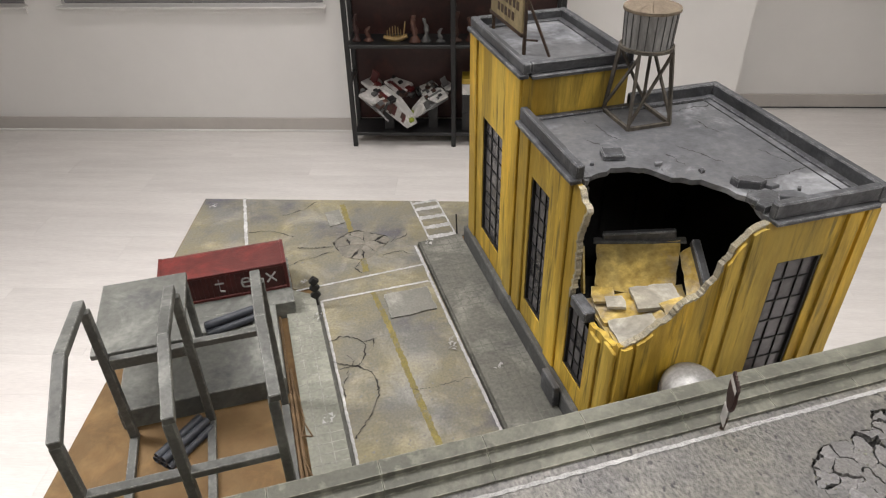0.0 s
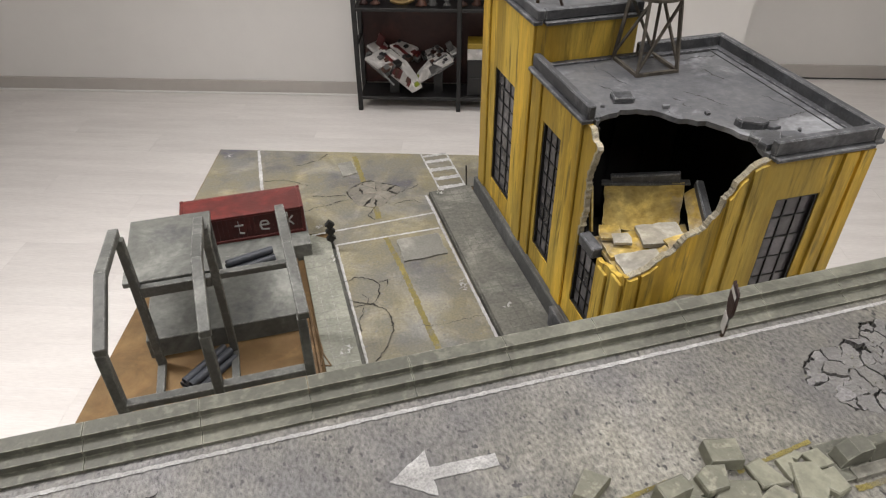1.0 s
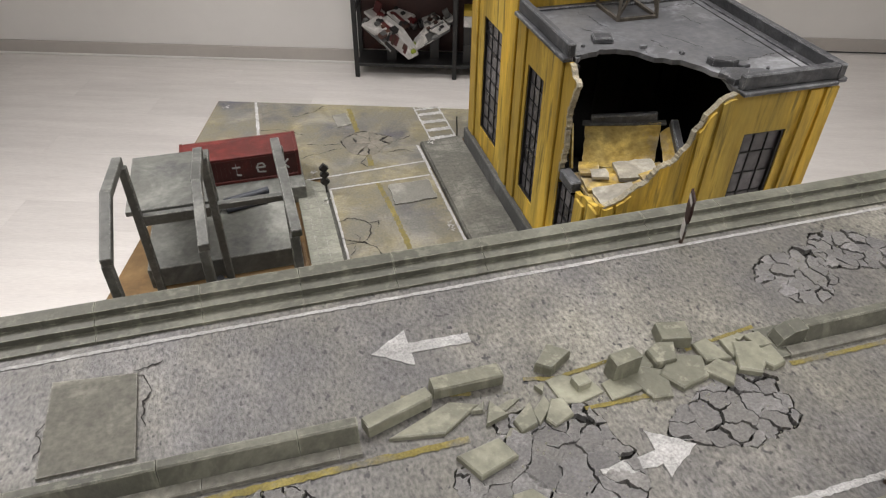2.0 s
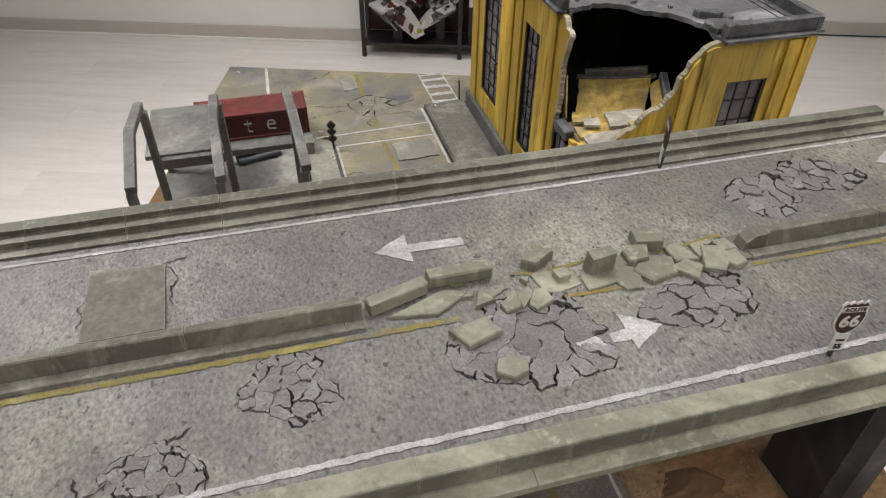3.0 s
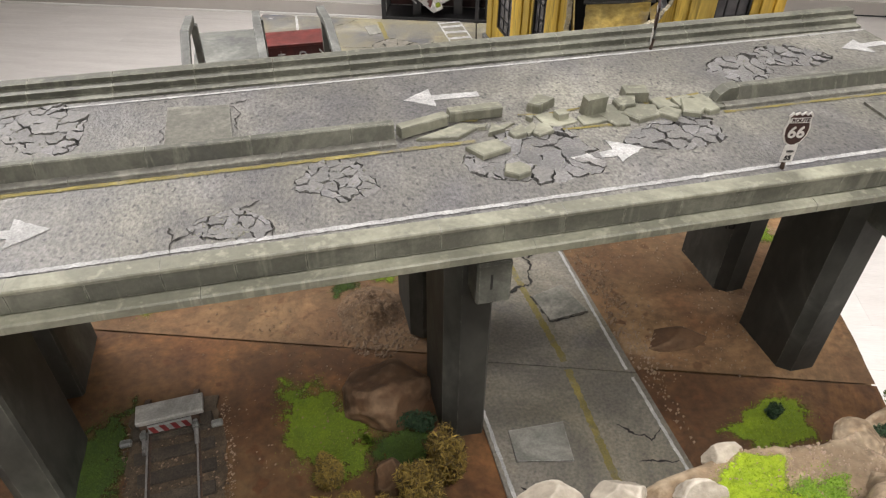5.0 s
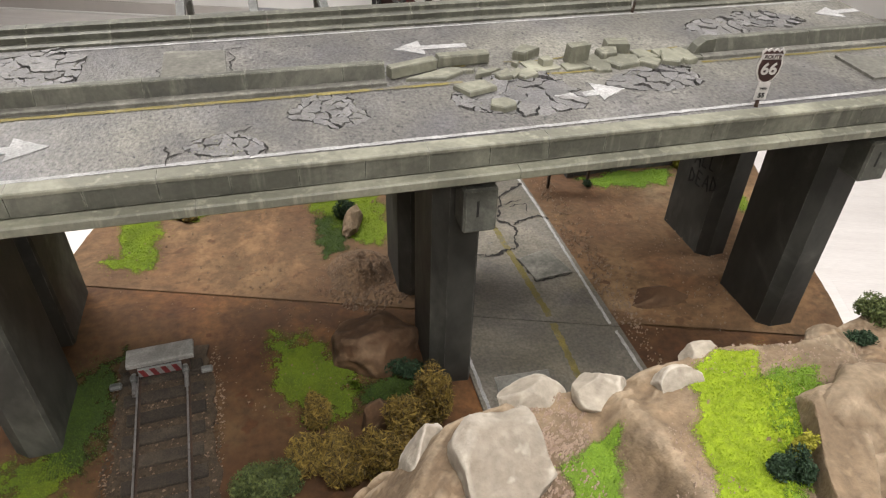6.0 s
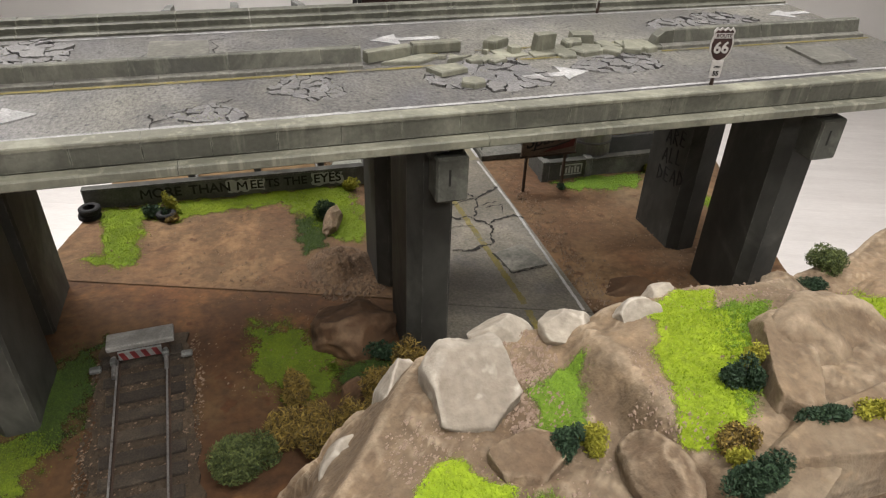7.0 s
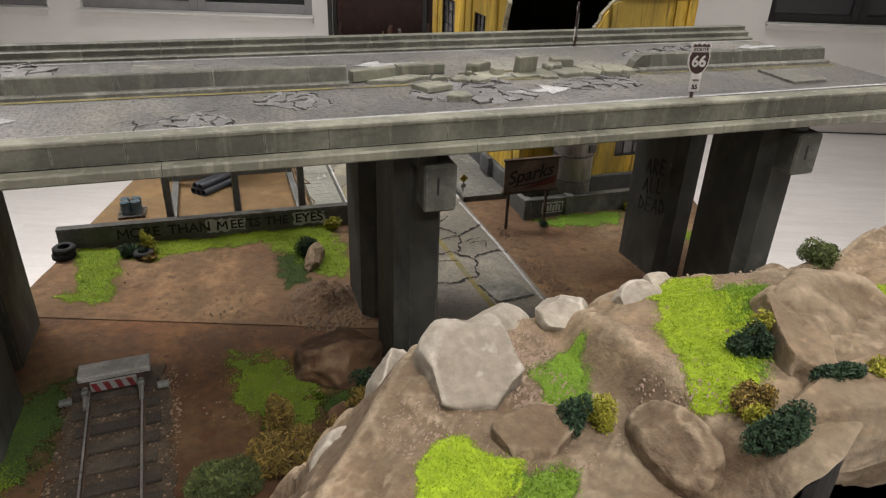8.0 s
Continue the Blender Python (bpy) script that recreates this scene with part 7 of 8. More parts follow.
pebbles("asphalt_crumbs", [(P[0], P[1], P[2], P[3], 70, 0.010, lambda x, y: DECK) for P in POTS] + [(2.6, 2.6, 1.6, 0.3, 160, 0.014, lambda x, y: DECK)], "concrete", "crumbs of broken concrete on the deck")


def grass(name, outline, seed, thick, zf, fibre, under, label, length=0.026, frayed=0.10):
    """Static grass: a thin mat with a frayed rim and a great many short fibres. thick: fibres for a square decimetre."""
    rnd = random.Random(seed)
    xs, ys = [p[0] for p in outline], [p[1] for p in outline]
    x0, x1, y0, y1 = min(xs) - 0.15, max(xs) + 0.15, min(ys) - 0.15, max(ys) + 0.15

    def within(x, y, more=0.0):
        v = noise.noise_vector(Vector((x * 4.2, y * 4.2, seed))) * frayed * 1.6 + noise.noise_vector(Vector((x * 15, y * 15, seed + 3))) * frayed * 0.7
        return inside((x + v.x + more * rnd.gauss(0, 1), y + v.y + more * rnd.gauss(0, 1)), outline)

    verts, faces = [], []
    for _ in range(int((x1 - x0) * (y1 - y0) * thick)):
        x, y = rnd.uniform(x0, x1), rnd.uniform(y0, y1)
        if not within(x, y, frayed * 0.7):
            continue
        a, z = rnd.uniform(0, 6.28), zf(x, y) + 0.008
        l, w = length * rnd.uniform(0.35, 0.85), 0.0055
        lx, ly = rnd.gauss(0, 0.5) * l, rnd.gauss(0, 0.5) * l
        k = len(verts)
        verts += [((x + w * math.cos(a)) * DM, (y + w * math.sin(a)) * DM, z * DM), ((x - w * math.cos(a)) * DM, (y - w * math.sin(a)) * DM, z * DM), ((x + lx) * DM, (y + ly) * DM, (z + l) * DM)]
        faces.append((k, k + 1, k + 2))
    me = bpy.data.meshes.new(name)
    me.from_pydata(verts, [], faces)
    me.materials.append(M[fibre])
    tagged(new(name, me), label, "grass", kind="stuff")
    step = 0.030
    bm = bmesh.new()
    cover = bm.verts.layers.float.new("cover")
    nodes = {}
    sides = [(Vector(a), Vector(b)) for a, b in zip(outline, [*outline[1:], outline[0]])]
    for i in range(int((x1 - x0) / step) + 2):
        for j in range(int((y1 - y0) / step) + 2):
            x, y = x0 + i * step, y0 + j * step
            v = noise.noise_vector(Vector((x * 4.2, y * 4.2, seed))) * frayed * 1.6
            p = Vector((x + v.x, y + v.y))
            far = min((p - a - (b - a) * min(1.0, max(0.0, (p - a).dot(b - a) / (b - a).length_squared))).length for a, b in sides)
            k = far / frayed if inside(p, outline) else -far / frayed
            if k > -1.3:
                nodes[i, j] = bm.verts.new((x, y, zf(x, y) + 0.008))
                nodes[i, j][cover] = min(1.0, max(0.0, 0.5 + 0.42 * k))
    for (i, j), v in nodes.items():
        q = [nodes.get(k) for k in ((i, j), (i + 1, j), (i + 1, j + 1), (i, j + 1))]
        if all(q):
            bm.faces.new(q)
    for v in [v for v in bm.verts if not v.link_faces]:
        bm.verts.remove(v)
    tagged(part(name + "_mat", bm, under, smooth=True), label, "grass", kind="stuff")


MID = "short mid-green model grass"
gz = lambda x, y: max(dirt_z(x, y), -0.03)
LIME, MOSS = "short bright lime-green model grass", "short dark green model grass"
LOW = ("limelow", "limelowmat", LIME)
DARK = ("moss", "mossmat", MOSS)
GREEN = ("mid", "midmat", MID)
OLIVE = ("olive", "olivemat", "short olive-green model grass")
grass("lime_grass", [(-4.2, 6.52), (-3.3, 6.5), (-3.5, 6.0), (-3.55, 5.2), (-3.54, 4.6), (-3.75, 4.5), (-4.0, 4.68), (-4.42, 4.85), (-4.05, 5.0), (-4.1, 5.7), (-4.3, 6.3)], 1, 4200, gz, *LOW)
grass("lime_grass", [(-3.4, 6.5), (-0.7, 6.5), (-0.6, 6.12), (-1.45, 6.08), (-2.3, 6.05), (-2.9, 5.9), (-3.4, 6.0)], 2, 4200, gz, *LOW)
grass("lime_grass", [(-1.25, 6.5), (0.2, 6.48), (0.33, 5.3), (0.34, 4.75), (0.07, 4.45), (-0.2, 4.6), (-0.7, 5.4), (-0.95, 5.95)], 3, 4200, gz, *LOW, frayed=0.14)
grass("moss_grass", [(-0.86, 5.5), (-0.32, 5.4), (-0.1, 4.85), (-0.4, 4.7), (-0.52, 4.4), (-0.8, 4.28), (-0.92, 4.65)], 4, 4200, gz, *DARK)
grass("olive_grass", [(-1.73, 2.6), (-1.3, 2.42), (-0.85, 2.0), (-0.7, 1.5), (-0.8, 1.2), (-1.18, 0.9), (-1.45, 1.15), (-1.8, 1.65)], 5, 4200, gz, *OLIVE, frayed=0.16)
grass("moss_grass", [(-0.75, 1.45), (-0.3, 1.56), (0.13, 1.42), (0.05, 1.1), (-0.35, 0.85), (-0.75, 1.1)], 6, 4200, gz, *DARK)
grass("moss_grass", [(-3.8, 2.72), (-4.25, 2.4), (-4.5, 2.0), (-4.5, 0.9), (-4.0, 0.8), (-3.9, 1.7), (-3.85, 2.2)], 7, 4200, gz, *DARK, frayed=0.16)
grass("olive_grass", [(-4.9, 1.15), (-4.37, 1.17), (-4.05, 0.93), (-4.3, 0.6), (-4.45, 0.2), (-4.9, 0.2)], 8, 4200, gz, *OLIVE, frayed=0.18)
grass("green_grass", [(4.3, 5.70), (5.1, 5.72), (6.4, 5.72), (5.9, 5.2), (5.15, 5.2), (4.6, 5.4)], 9, 4200, gz, *GREEN)
grass("lime_grass", [(4.4, 6.45), (6.8, 6.45), (6.8, 6.02), (4.4, 6.02)], 10, 3000, lambda x, y: 0.0, *LOW)
grass("lime_grass", [(3.95, 0.5), (4.5, 0.72), (4.95, 0.82), (5.15, 0.7), (5.1, 0.15), (4.3, 0.1)], 12, 3600, gz, *LOW)
grass("lime_grass", [(6.75, 4.65), (7.1, 4.6), (7.1, 3.95), (6.8, 3.95)], 13, 3600, gz, *LOW)
HILL = ("lime", "limemat", LIME)
grass("lime_grass", [(1.88, -1.48), (2.23, -1.62), (2.06, -1.92), (2.2, -2.05), (2.0, -2.45), (1.62, -2.9), (1.36, -3.2), (1.22, -3.22), (1.10, -3.06), (1.13, -2.84), (1.27, -2.6), (1.24, -2.43), (1.42, -2.0), (1.55, -1.75)], 14, 9000, HZ, *HILL, length=0.017, frayed=0.06)
grass("green_grass", [(2.06, -1.93), (2.62, -1.84), (2.4, -2.05), (2.08, -2.38), (1.62, -2.95), (1.5, -2.98), (1.75, -2.62), (1.95, -2.3)], 15, 9000, HZ, *GREEN, frayed=0.09)
grass("green_grass", [(0.42, -2.15), (0.64, -1.99), (0.86, -1.97), (0.76, -2.33), (0.54, -2.68), (0.28, -2.66)], 17, 9000, HZ, *GREEN, length=0.017, frayed=0.05)
grass("lime_grass", [(-0.52, -2.62), (-0.36, -2.60), (-0.22, -2.80), (-0.05, -2.95), (-0.15, -3.2), (-0.7, -3.15), (-0.63, -2.88)], 18, 9000, HZ, *HILL, length=0.017, frayed=0.04)
grass("green_grass", [(-0.12, -3.04), (0.24, -2.98), (0.30, -3.08), (0.05, -3.3), (-0.25, -3.25)], 19, 9000, HZ, *GREEN, frayed=0.05)
grass("lime_grass", [(3.68, -1.66), (3.95, -1.9), (4.1, -2.2), (3.5, -2.4), (3.48, -2.15)], 20, 6000, HZ, *HILL)


def bush(c, size, seed, leaf, label, count=900, group="", leaf_size=0.05, clumps=9, slim=0.42, tuft=(0.32, 0.55)):
    """A crown of many small bent leaves in uneven clumps on a few twigs."""
    rnd = random.Random(seed)
    th = thing("bush", (c[0], c[1], c[2]), label, "bush", group)
    cl = []
    for _ in range(clumps):
        a, r = rnd.uniform(0, 6.28), math.sqrt(rnd.random()) * 0.62
        cl.append((Vector((math.cos(a) * r * size[0], math.sin(a) * r * size[1], size[2] * rnd.uniform(0.25, 0.8))), rnd.uniform(*tuft)))
    verts, faces = [], []
    for _ in range(int(count * 2.6)):
        p, k = rnd.choice(cl)
        d = Vector((rnd.gauss(0, 1), rnd.gauss(0, 1), rnd.gauss(0, 1))).normalized()
        q = p + Vector((d.x * size[0], d.y * size[1], d.z * size[2])) * k * rnd.uniform(0.55, 1.05)
        if q.z < 0.0:
            q.z = abs(q.z) * 0.4
        l = leaf_size * rnd.uniform(0.35, 0.85)
        t = Vector((rnd.gauss(0, 1), rnd.gauss(0, 1), rnd.gauss(0, 1))).normalized()
        s = t.cross(Vector((rnd.gauss(0, 1), rnd.gauss(0, 1), rnd.gauss(0, 1)))).normalized()
        n = len(verts)
        for v in (q - t * l, q + s * l * slim, q + t * l, q - s * l * slim + t.cross(s) * l * 0.25):
            verts.append(tuple(v * DM))
        faces += [(n, n + 1, n + 2), (n, n + 2, n + 3)]
    me = bpy.data.meshes.new("foliage")
    me.from_pydata(verts, [], faces)
    me.materials.append(M[leaf])
    fo = new("foliage", me)
    fo.parent = th
    tw = bmesh.new()
    for p, k in cl:
        rod(tw, Vector(c) + Vector((0, 0, -0.02)), Vector(c) + p, 0.014, 5, 0.005)
    part("twigs", tw, "wood", th)
    return th


DRY, DK, GR, YE = "dry ochre-brown bushy scrub", "small dark green foam bush", "leafy grey-green model bush", "tufty yellow-green model bush"
for N, (X, Y, Z, S, L, LAB, K) in enumerate((
    (-1.28, 0.98, 0, (0.22, 0.22, 0.42), "leafbrown", DRY, 900), (-1.32, 0.35, 0, (0.42, 0.34, 0.38), "leafbrown", DRY, 1500), (-0.95, 0.05, 0, (0.36, 0.34, 0.42), "leafbrown", DRY, 1400), (-0.55, 0.05, 0, (0.34, 0.34, 0.62), "leafbrown", DRY, 1400),
    (-0.25, 0.35, 0, (0.34, 0.34, 0.80), "leafbrown", DRY, 1500), (0.1, 0.62, 0, (0.28, 0.28, 0.86), "leafbrown", DRY, 1100), (-1.95, 0.02, 0, (0.46, 0.40, 0.42), "leafgreen", GR, 2200))):
    bush((X, Y, Z), S, 500 + N, L, LAB, int(K * 1.9), "scrub at the foot of the hill", 0.075 if L == "leafbrown" else 0.045, slim=0.15 if L == "leafbrown" else 0.30, clumps=16, tuft=(0.25, 0.46))
for N, (X, Y, S, L, LAB, K) in enumerate((
    (0.43, -2.74, (0.13, 0.13, 0.24), "leafdark", DK, 800), (0.62, -2.70, (0.12, 0.12, 0.25), "leafyellow", YE, 600), (1.68, -2.74, (0.16, 0.15, 0.22), "leafdark", DK, 900), (1.82, -2.62, (0.12, 0.07, 0.24), "leafyellow", YE, 300),
    (1.32, -3.20, (0.15, 0.12, 0.17), "leafbrown", DRY, 700), (1.25, -3.34, (0.10, 0.07, 0.11), "leafyellow", YE, 420), (1.22, -3.50, (0.28, 0.14, 0.26), "leafdark", DK, 1500),
    (3.80, -1.24, (0.22, 0.20, 0.20), "leafgreen", GR, 1100), (3.45, -1.50, (0.18, 0.10, 0.10), "leafdark", DK, 420))):
    bush((X, Y, HZ(X, Y) - 0.03), S, 540 + N, L, LAB, int(K * 1.7), "bushes on the hill", 0.024)
for N, (X, Y, S, L, LAB, K) in enumerate(((1.90, -3.24, (0.20, 0.10, 0.15), "leafdark", DK, 900), (2.18, -3.29, (0.15, 0.11, 0.17), "leafyellow", YE, 500))):
    bush((X, Y, 3.22), S, 560 + N, L, LAB, int(K * 1.7), "bushes on the hill", 0.024)
for N, (X, Y, S, L, LAB, K) in enumerate((
    (-3.3, 6.15, (0.28, 0.2, 0.18), "leafdark", DK, 500), (-3.05, 6.2, (0.16, 0.14, 0.36), "leafyellow", YE, 300), (-3.0, 5.85, (0.14, 0.12, 0.12), "leafbrown", DRY, 200), (-0.33, 5.42, (0.26, 0.2, 0.34), "leafdark", DK, 600), (0.28, 6.35, (0.2, 0.18, 0.22), "leafyellow", YE, 500),
    (-0.05, 1.5, (0.28, 0.2, 0.22), "leafdark", DK, 500), (6.45, 5.7, (0.2, 0.16, 0.22), "leafyellow", YE, 400), (4.72, 0.6, (0.12, 0.12, 0.16), "leafdark", DK, 350), (4.36, 5.45, (0.12, 0.1, 0.12), "leafdark", DK, 250))):
    bush((X, Y, -0.02), S, 580 + N, L, LAB, K, "bushes on the earth", 0.04)

# ---- room furniture and openings ----
def room_part(name, bm, material, parent, label="", smooth=False):
    """A part whose mesh is drawn in the room's axes."""
    bm.transform(Matrix.Rotation(TURN, 4, "Z"))
    return part(name, bm, material, parent, label, smooth)


def room_window(name, u0, u1, v, label, frame_mat="frame"):
    win = structure(thing(name, room((u0 + u1) / 2, v, -1), label), label)
    room_part("window_sill", bx(u0 - 0.15, u1 + 0.15, v - 0.5, v - 0.002, -1.12, -1.0, bevel=0.03), "sill", win)
    room_part("sill_rail", bx(u0 - 0.05, u1 + 0.05, v - 0.16, v - 0.004, -1.46, -1.12, bevel=0.02), "wall", win)
    n = 2 if u1 - u0 > 15 else 2
    w = (u1 - u0) / n
    for i in range(n):
        a, b = u0 + i * w, u0 + (i + 1) * w
        fr_ = bmesh.new()
        for q in ((a + 0.01, a + 0.5, -0.99, 10.9), (b - 0.5, b - 0.01, -0.99, 10.9), (a + 0.5, b - 0.5, -0.99, -0.45), (a + 0.5, b - 0.5, 10.4, 10.9)):
            box(fr_, q[0], q[1], v + 0.25, v + 0.75, q[2], q[3], bevel=0.03)
        f = room_part("window_frame", fr_, frame_mat, win)
        room_part("pane", bx(a + 0.5, b - 0.5, v + 0.45, v + 0.55, -0.45, 10.4), "glass", f)
    return win


g_ = bpy.data.materials.new("night_glass")
g_.use_nodes = True
g_.node_tree.nodes["Principled BSDF"].inputs["Base Color"].default_value = (0.03, 0.032, 0.036, 1)
g_.node_tree.nodes["Principled BSDF"].inputs["Roughness"].default_value = 0.06
M["glass"] = g_
M["sill"] = mat("grey_white_sill", (0.72, 0.71, 0.69), (0.66, 0.65, 0.63), 4, 0.5, 0.04, grain=0.04, wash=0.0)
room_window("window_1", -21.9, -7.9, WN, "wide grey-framed window with a pale sill")
room_window("window_2", -40.5, -23.9, WN, "wide grey-framed window with a pale sill")
room_window("window_3", 21.2, 33.2, WN2, "wide dark window with a black frame", "black")

# shelf rack
SU, SV, SD = -6.5, 35.15, 1.95
rack = thing("shelf_rack", room(SU + 5.45, SV + SD / 2, FLOOR), "black steel shelf rack filled with models", "shelf")
for I in range(3):
    for V in (SV, SV + SD - 0.2):
        room_part("upright", bx(SU + 5.45 * I - 0.12, SU + 5.45 * I + 0.12, V, V + 0.22, FLOOR, 10.0, bevel=0.02), "black", rack)
LEVELS = (-7.35, -2.5, 1.6, 5.6, 9.7)
for Z in LEVELS:
    room_part("shelf_board", bx(SU + 0.02, SU + 10.88, SV + 0.03, SV + SD - 0.01, Z - 0.18, Z, bevel=0.02), "black", rack)
room_part("back_panel", bx(SU, SU + 10.9, SV + SD, SV + SD + 0.08, -7.3, 9.7), "back", rack, "dark red-brown back panel")
for I in range(3):
    room_part("side_rail", bx(SU + 5.45 * I - 0.08, SU + 5.45 * I + 0.08, SV + 0.22, SV + SD - 0.22, -4.6, -4.4), "black", rack)


# a big white and red toy craft on the lowest board
def craft(u, v, z, turn, scale, label, red):
    th = thing("toy_spacecraft", room(u, v, z), label, "toy", "toy models on the shelf")
    m = Matrix.Translation((u, v, z)) @ Matrix.Rotation(turn, 4, "Z") @ Matrix.Rotation(radians(24), 4, "Y") @ Matrix.Diagonal((scale, scale, scale, 1))

    def add(name, bm, material):
        bm.transform(m)
        room_part(name, bm, material, th)

    hull = bmesh.new()
    sheet(hull, [(-1.3, 0.45), (-0.9, 0.95), (0.2, 1.0), (1.1, 0.7), (1.5, 0.4), (1.4, 0.2), (0.2, 0.15), (-1.0, 0.2)], -0.28, 0.28, "y")
    add("hull", hull, "toywhite")
    add("cockpit", box(bmesh.new(), 0.9, 1.4, -0.2, 0.2, 0.25, 0.62, bevel=0.08), "toylime")
    for s in (-1, 1):
        wg = bmesh.new()
        sheet(wg, [(-1.0, s * 0.3), (0.2, s * 0.3), (-0.1, s * 1.5), (-0.9, s * 1.6)], 0.98, 1.1)
        add("wing", wg, "toywhite")
        add("stripe", box(bmesh.new(), -0.8, 0.05, s * 0.55 - 0.1, s * 0.55 + 0.1, 1.1, 1.13), red)
        add("pod", rod(bmesh.new(), (-0.9, s * 1.2, 0.8), (0.3, s * 1.2, 0.8), 0.16, 10), "toygrey")
        add("door", box(bmesh.new(), -0.7, 0.5, s * 0.29 - 0.02, s * 0.29 + 0.03, 0.3, 0.85, bevel=0.02), red)
        add("gun", rod(bmesh.new(), (0.2, s * 1.45, 0.95), (1.0, s * 1.5, 0.9), 0.05, 6), "toygrey")
    add("tail", box(bmesh.new(), -1.75, -1.2, -0.5, 0.5, 0.7, 0.85, bevel=0.03), "toywhite")
    add("fin", box(bmesh.new(), -1.6, -1.2, -0.05, 0.05, 0.85, 1.5, bevel=0.02), red)
    rnd = random.Random(int(scale * 100))
    for _ in range(34):
        # plates, vents and fittings on hull and wings
        a, s, w = rnd.uniform(-1.2, 1.0), rnd.choice((-1, 1)), rnd.uniform(0.06, 0.2)
        if rnd.random() < 0.5:
            add("plate", box(bmesh.new(), a, a + w * 1.6, s * 0.30 - 0.03, s * 0.30 + 0.03, rnd.uniform(0.2, 0.6), rnd.uniform(0.62, 0.9)), rnd.choice(("black", red, "toygrey", "figure")))
        else:
            y = s * rnd.uniform(0.1, 1.35)
            add("plate", box(bmesh.new(), min(a, 0.0), min(a, 0.0) + w * 1.5, y - w, y + w, 0.99, 1.12 + rnd.uniform(0.01, 0.1)), rnd.choice(("black", red, "toygrey", "toywhite", "figure")))
    room_part("stand", bx(u - 0.25, u + 0.25, v - 0.2, v + 0.2, -7.35, z + 0.3), "black", th)
    add("engine", rod(bmesh.new(), (-1.35, 0, 0.6), (-1.7, 0, 0.6), 0.26, 12), "toygrey")


craft(-4.6, SV + 0.7, -6.45, radians(-35), 1.12, "white and dark red plastic toy spacecraft with a lime nose", "toyred")
craft(-2.2, SV + 1.0, -6.3, radians(205), 0.85, "white and grey plastic toy spacecraft", "toygrey")
bx_ = thing("toy_box", room(0.6, SV + 0.9, -7.35), "stack of white and yellow boxes on the lowest shelf", "box")
for N, (Z0, Z1, MT) in enumerate(((-7.35, -6.3, "black"), (-6.3, -5.3, "black"), (-5.3, -4.7, "toywhite"), (-4.7, -4.4, "signyellow"))):
    room_part("box", bx(-0.6, 1.8, SV + 0.35, SV + 1.5, Z0, Z1 - 0.01, bevel=0.03), MT, bx_)
# golden ship and resin models on the boards above
gs = thing("model_ship", room(-4.1, SV + 0.7, -2.5), "small golden model ship with curved prow", "model")
bm = bmesh.new()
for I in range(9):
    A = -1 + I * 0.25
    rod(bm, (-4.1 + A * 0.55, SV + 0.7, -2.4 + 0.12 * A * A), (-4.1 + (A + 0.25) * 0.55, SV + 0.7, -2.4 + 0.12 * (A + 0.25) ** 2), 0.17 - 0.05 * abs(A), 8)
room_part("hull", bm, "gold", gs)
for I in range(6):
    room_part("mast", rod(bmesh.new(), (-4.45 + I * 0.14, SV + 0.7, -2.4), (-4.45 + I * 0.14, SV + 0.7, -1.95 + 0.25 * math.sin(I * 0.6)), 0.025, 6), "gold", gs)
room_part("prow", rod(bmesh.new(), (-3.6, SV + 0.7, -2.2), (-3.5, SV + 0.7, -1.5), 0.04, 6), "gold", gs)
rnd = random.Random(77)
U = SU + 0.5
LEVEL_MATS = ("figure", "back", "toyred", "black", "figure", "figure", "toygrey")
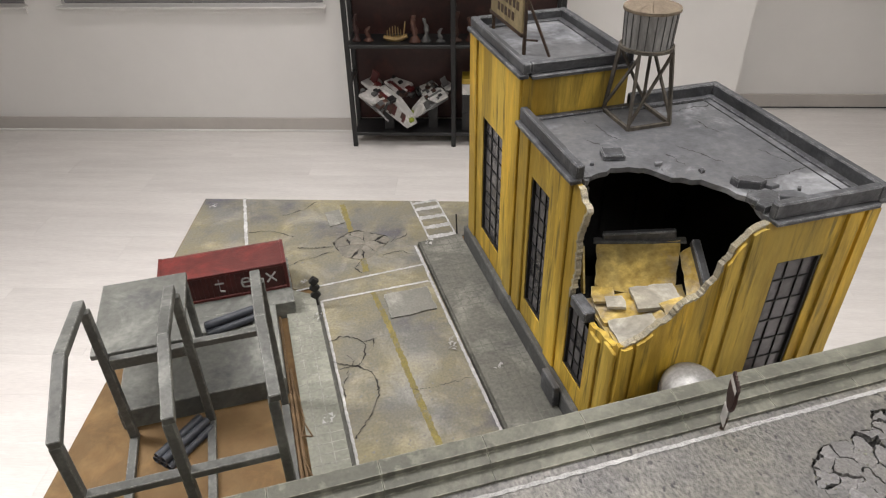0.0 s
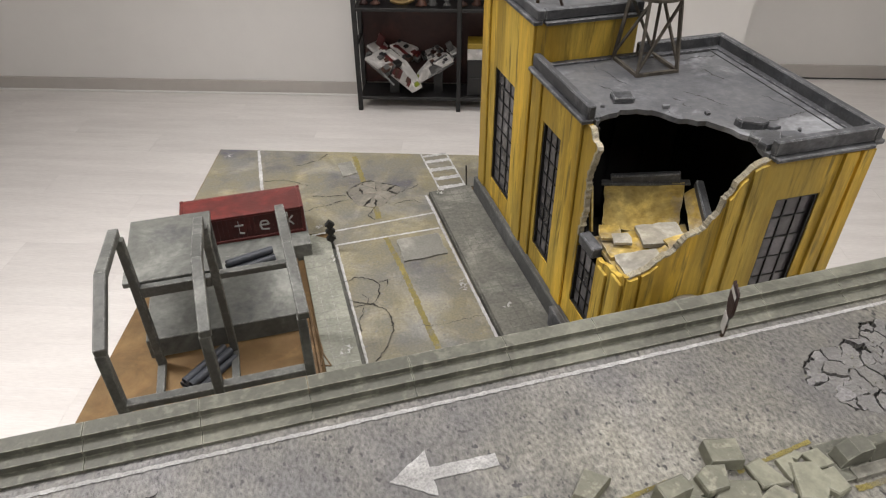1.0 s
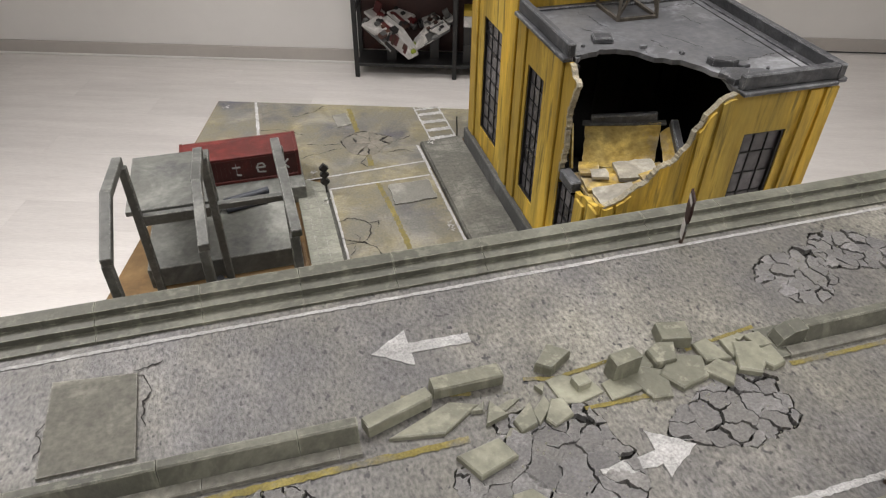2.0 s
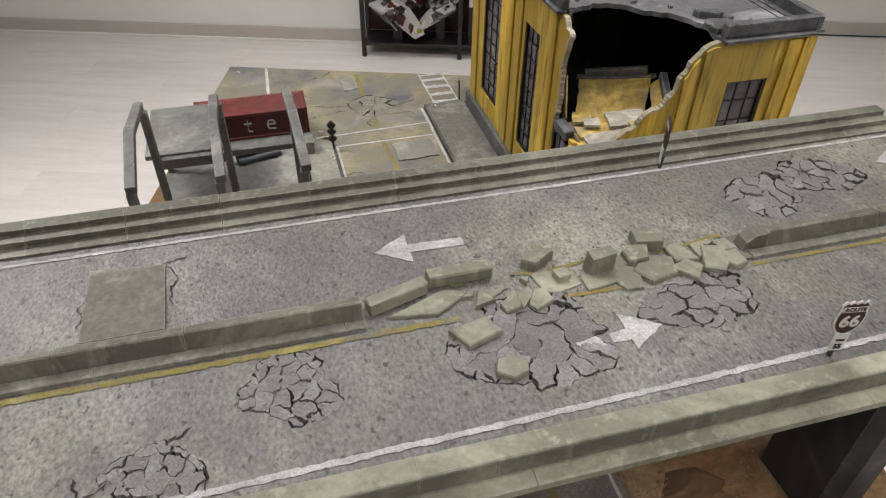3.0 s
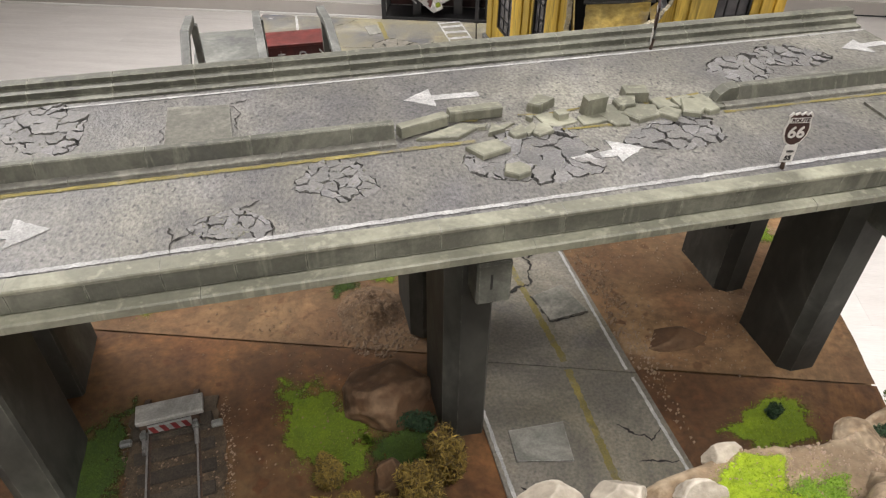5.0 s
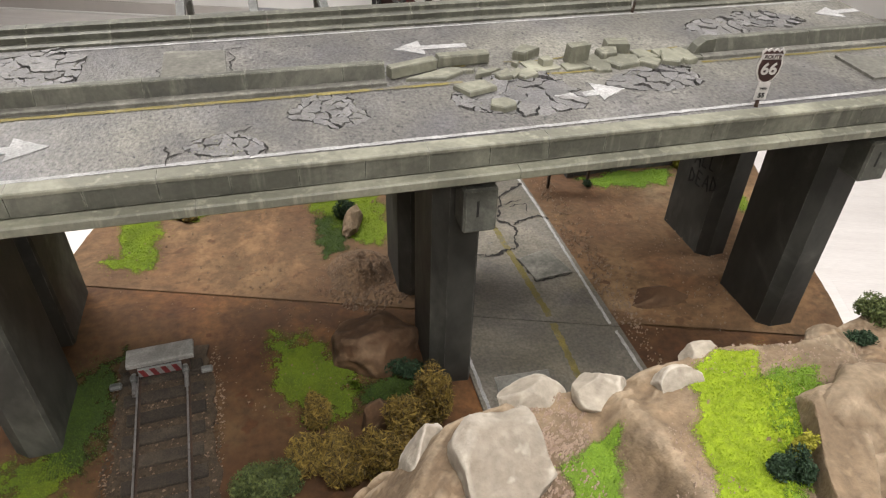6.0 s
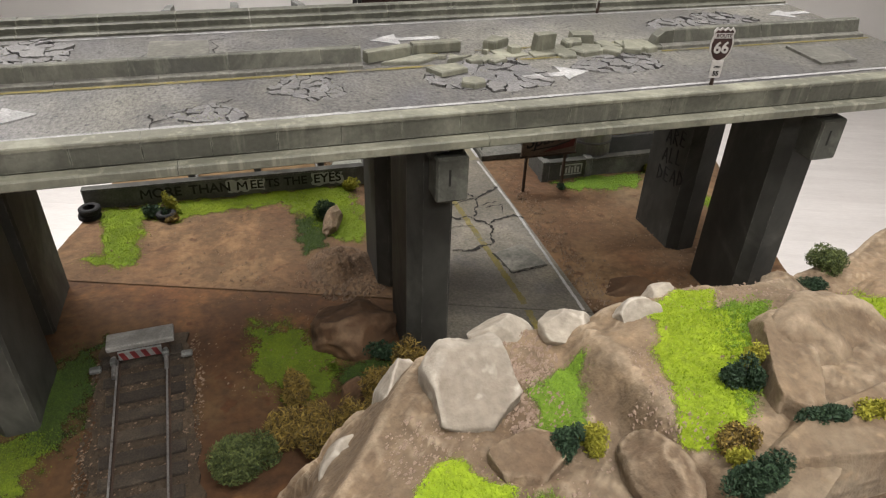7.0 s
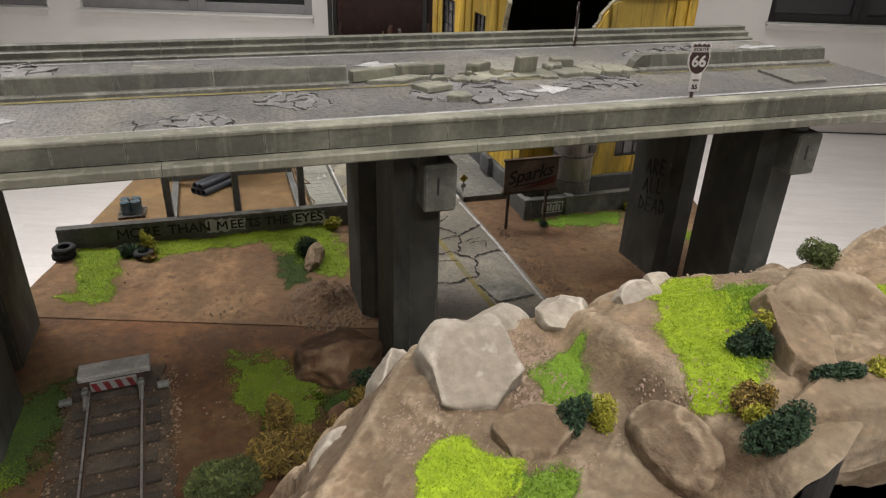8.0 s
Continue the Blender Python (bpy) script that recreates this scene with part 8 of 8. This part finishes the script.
for Z in (-2.5, 1.6, 5.6):
    U = SU + 0.45
    while U < SU + 10.5:
        if not (-4.9 < U < -3.2 and Z < -2):
            H, W = rnd.uniform(0.7, 1.7), rnd.uniform(0.18, 0.34)
            V = SV + rnd.uniform(0.45, 1.4)
            bm = bmesh.new()
            SIDES, LEVS = 12, max(7, int(H / 0.09))
            rows = []
            for I in range(LEVS + 1):
                f = I / LEVS
                r = W if I < 2 else W * (0.30 + 0.42 * abs(math.sin(f * rnd.uniform(7.5, 9.0) + H * 5)) * (1.15 - f))
                cx, cy = U + 0.10 * math.sin(f * 6 + H * 9) * f, V + 0.06 * math.cos(f * 5 + H * 7) * f
                z = Z + (0.0 if I == 0 else 0.08 if I == 1 else 0.08 + (H - 0.08) * (f - 1 / LEVS))
                rows.append([bm.verts.new((cx + r * math.cos(q * math.tau / SIDES) * (1 + 0.35 * noise.noise(Vector((q * 1.7, I * 0.9, U)))), cy + r * 0.8 * math.sin(q * math.tau / SIDES), z)) for q in range(SIDES)])
            for a, b in zip(rows, rows[1:]):
                for q in range(SIDES):
                    bm.faces.new((a[q], a[(q + 1) % SIDES], b[(q + 1) % SIDES], b[q]))
            bm.faces.new(rows[-1])
            bm.faces.new(rows[0][::-1])
            bm.transform(Matrix.Rotation(TURN, 4, "Z"))
            tagged(part("resin_model", bm, rnd.choice(LEVEL_MATS), smooth=True), "small lumpy resin collectible on a black shelf board", "model", "collectibles on the shelf")
        U += rnd.uniform(0.5, 0.85)

# housings added above the unseen ceiling lamps
for LU, LV, *_ in LAMPS:
    cl_ = structure(thing("ceiling_light", room(LU, LV, CEIL), "added flat white lamp housing"), "flat white housing added above an unseen ceiling lamp")
    room_part("housing", bx(LU - 5.6, LU + 5.6, LV - 1.7, LV + 1.7, CEIL - 0.2, CEIL - 0.02, bevel=0.04), "wall", cl_)

# floor planks
bm = bx(0.0015, PLANK_L - 0.0015, 0.0015, PLANK_W - 0.0015, -0.12, 0.0, bevel=0.003)
first = part("plank", bm, "plank")
plank_mesh = first.data
bpy.data.objects.remove(first)
ROW = 0
v = WS
while v < WN2:
    u = WL - (ROW * 4.7) % PLANK_L
    while u < WR:
        if v > -2 or (ROW + int(u)) % 1 == 0:
            a, b = max(u, WL), min(u + PLANK_L, WR)
            if b - a > 0.4 and v + PLANK_W <= WN2 + 0.01:
                ob = new("plank", plank_mesh)
                ob.parent = room_floor
                ob.location = (a * DM, v * DM, FLOOR * DM)
                ob.scale.x = (b - a) / PLANK_L
        u += PLANK_L
    v += PLANK_W
    ROW += 1
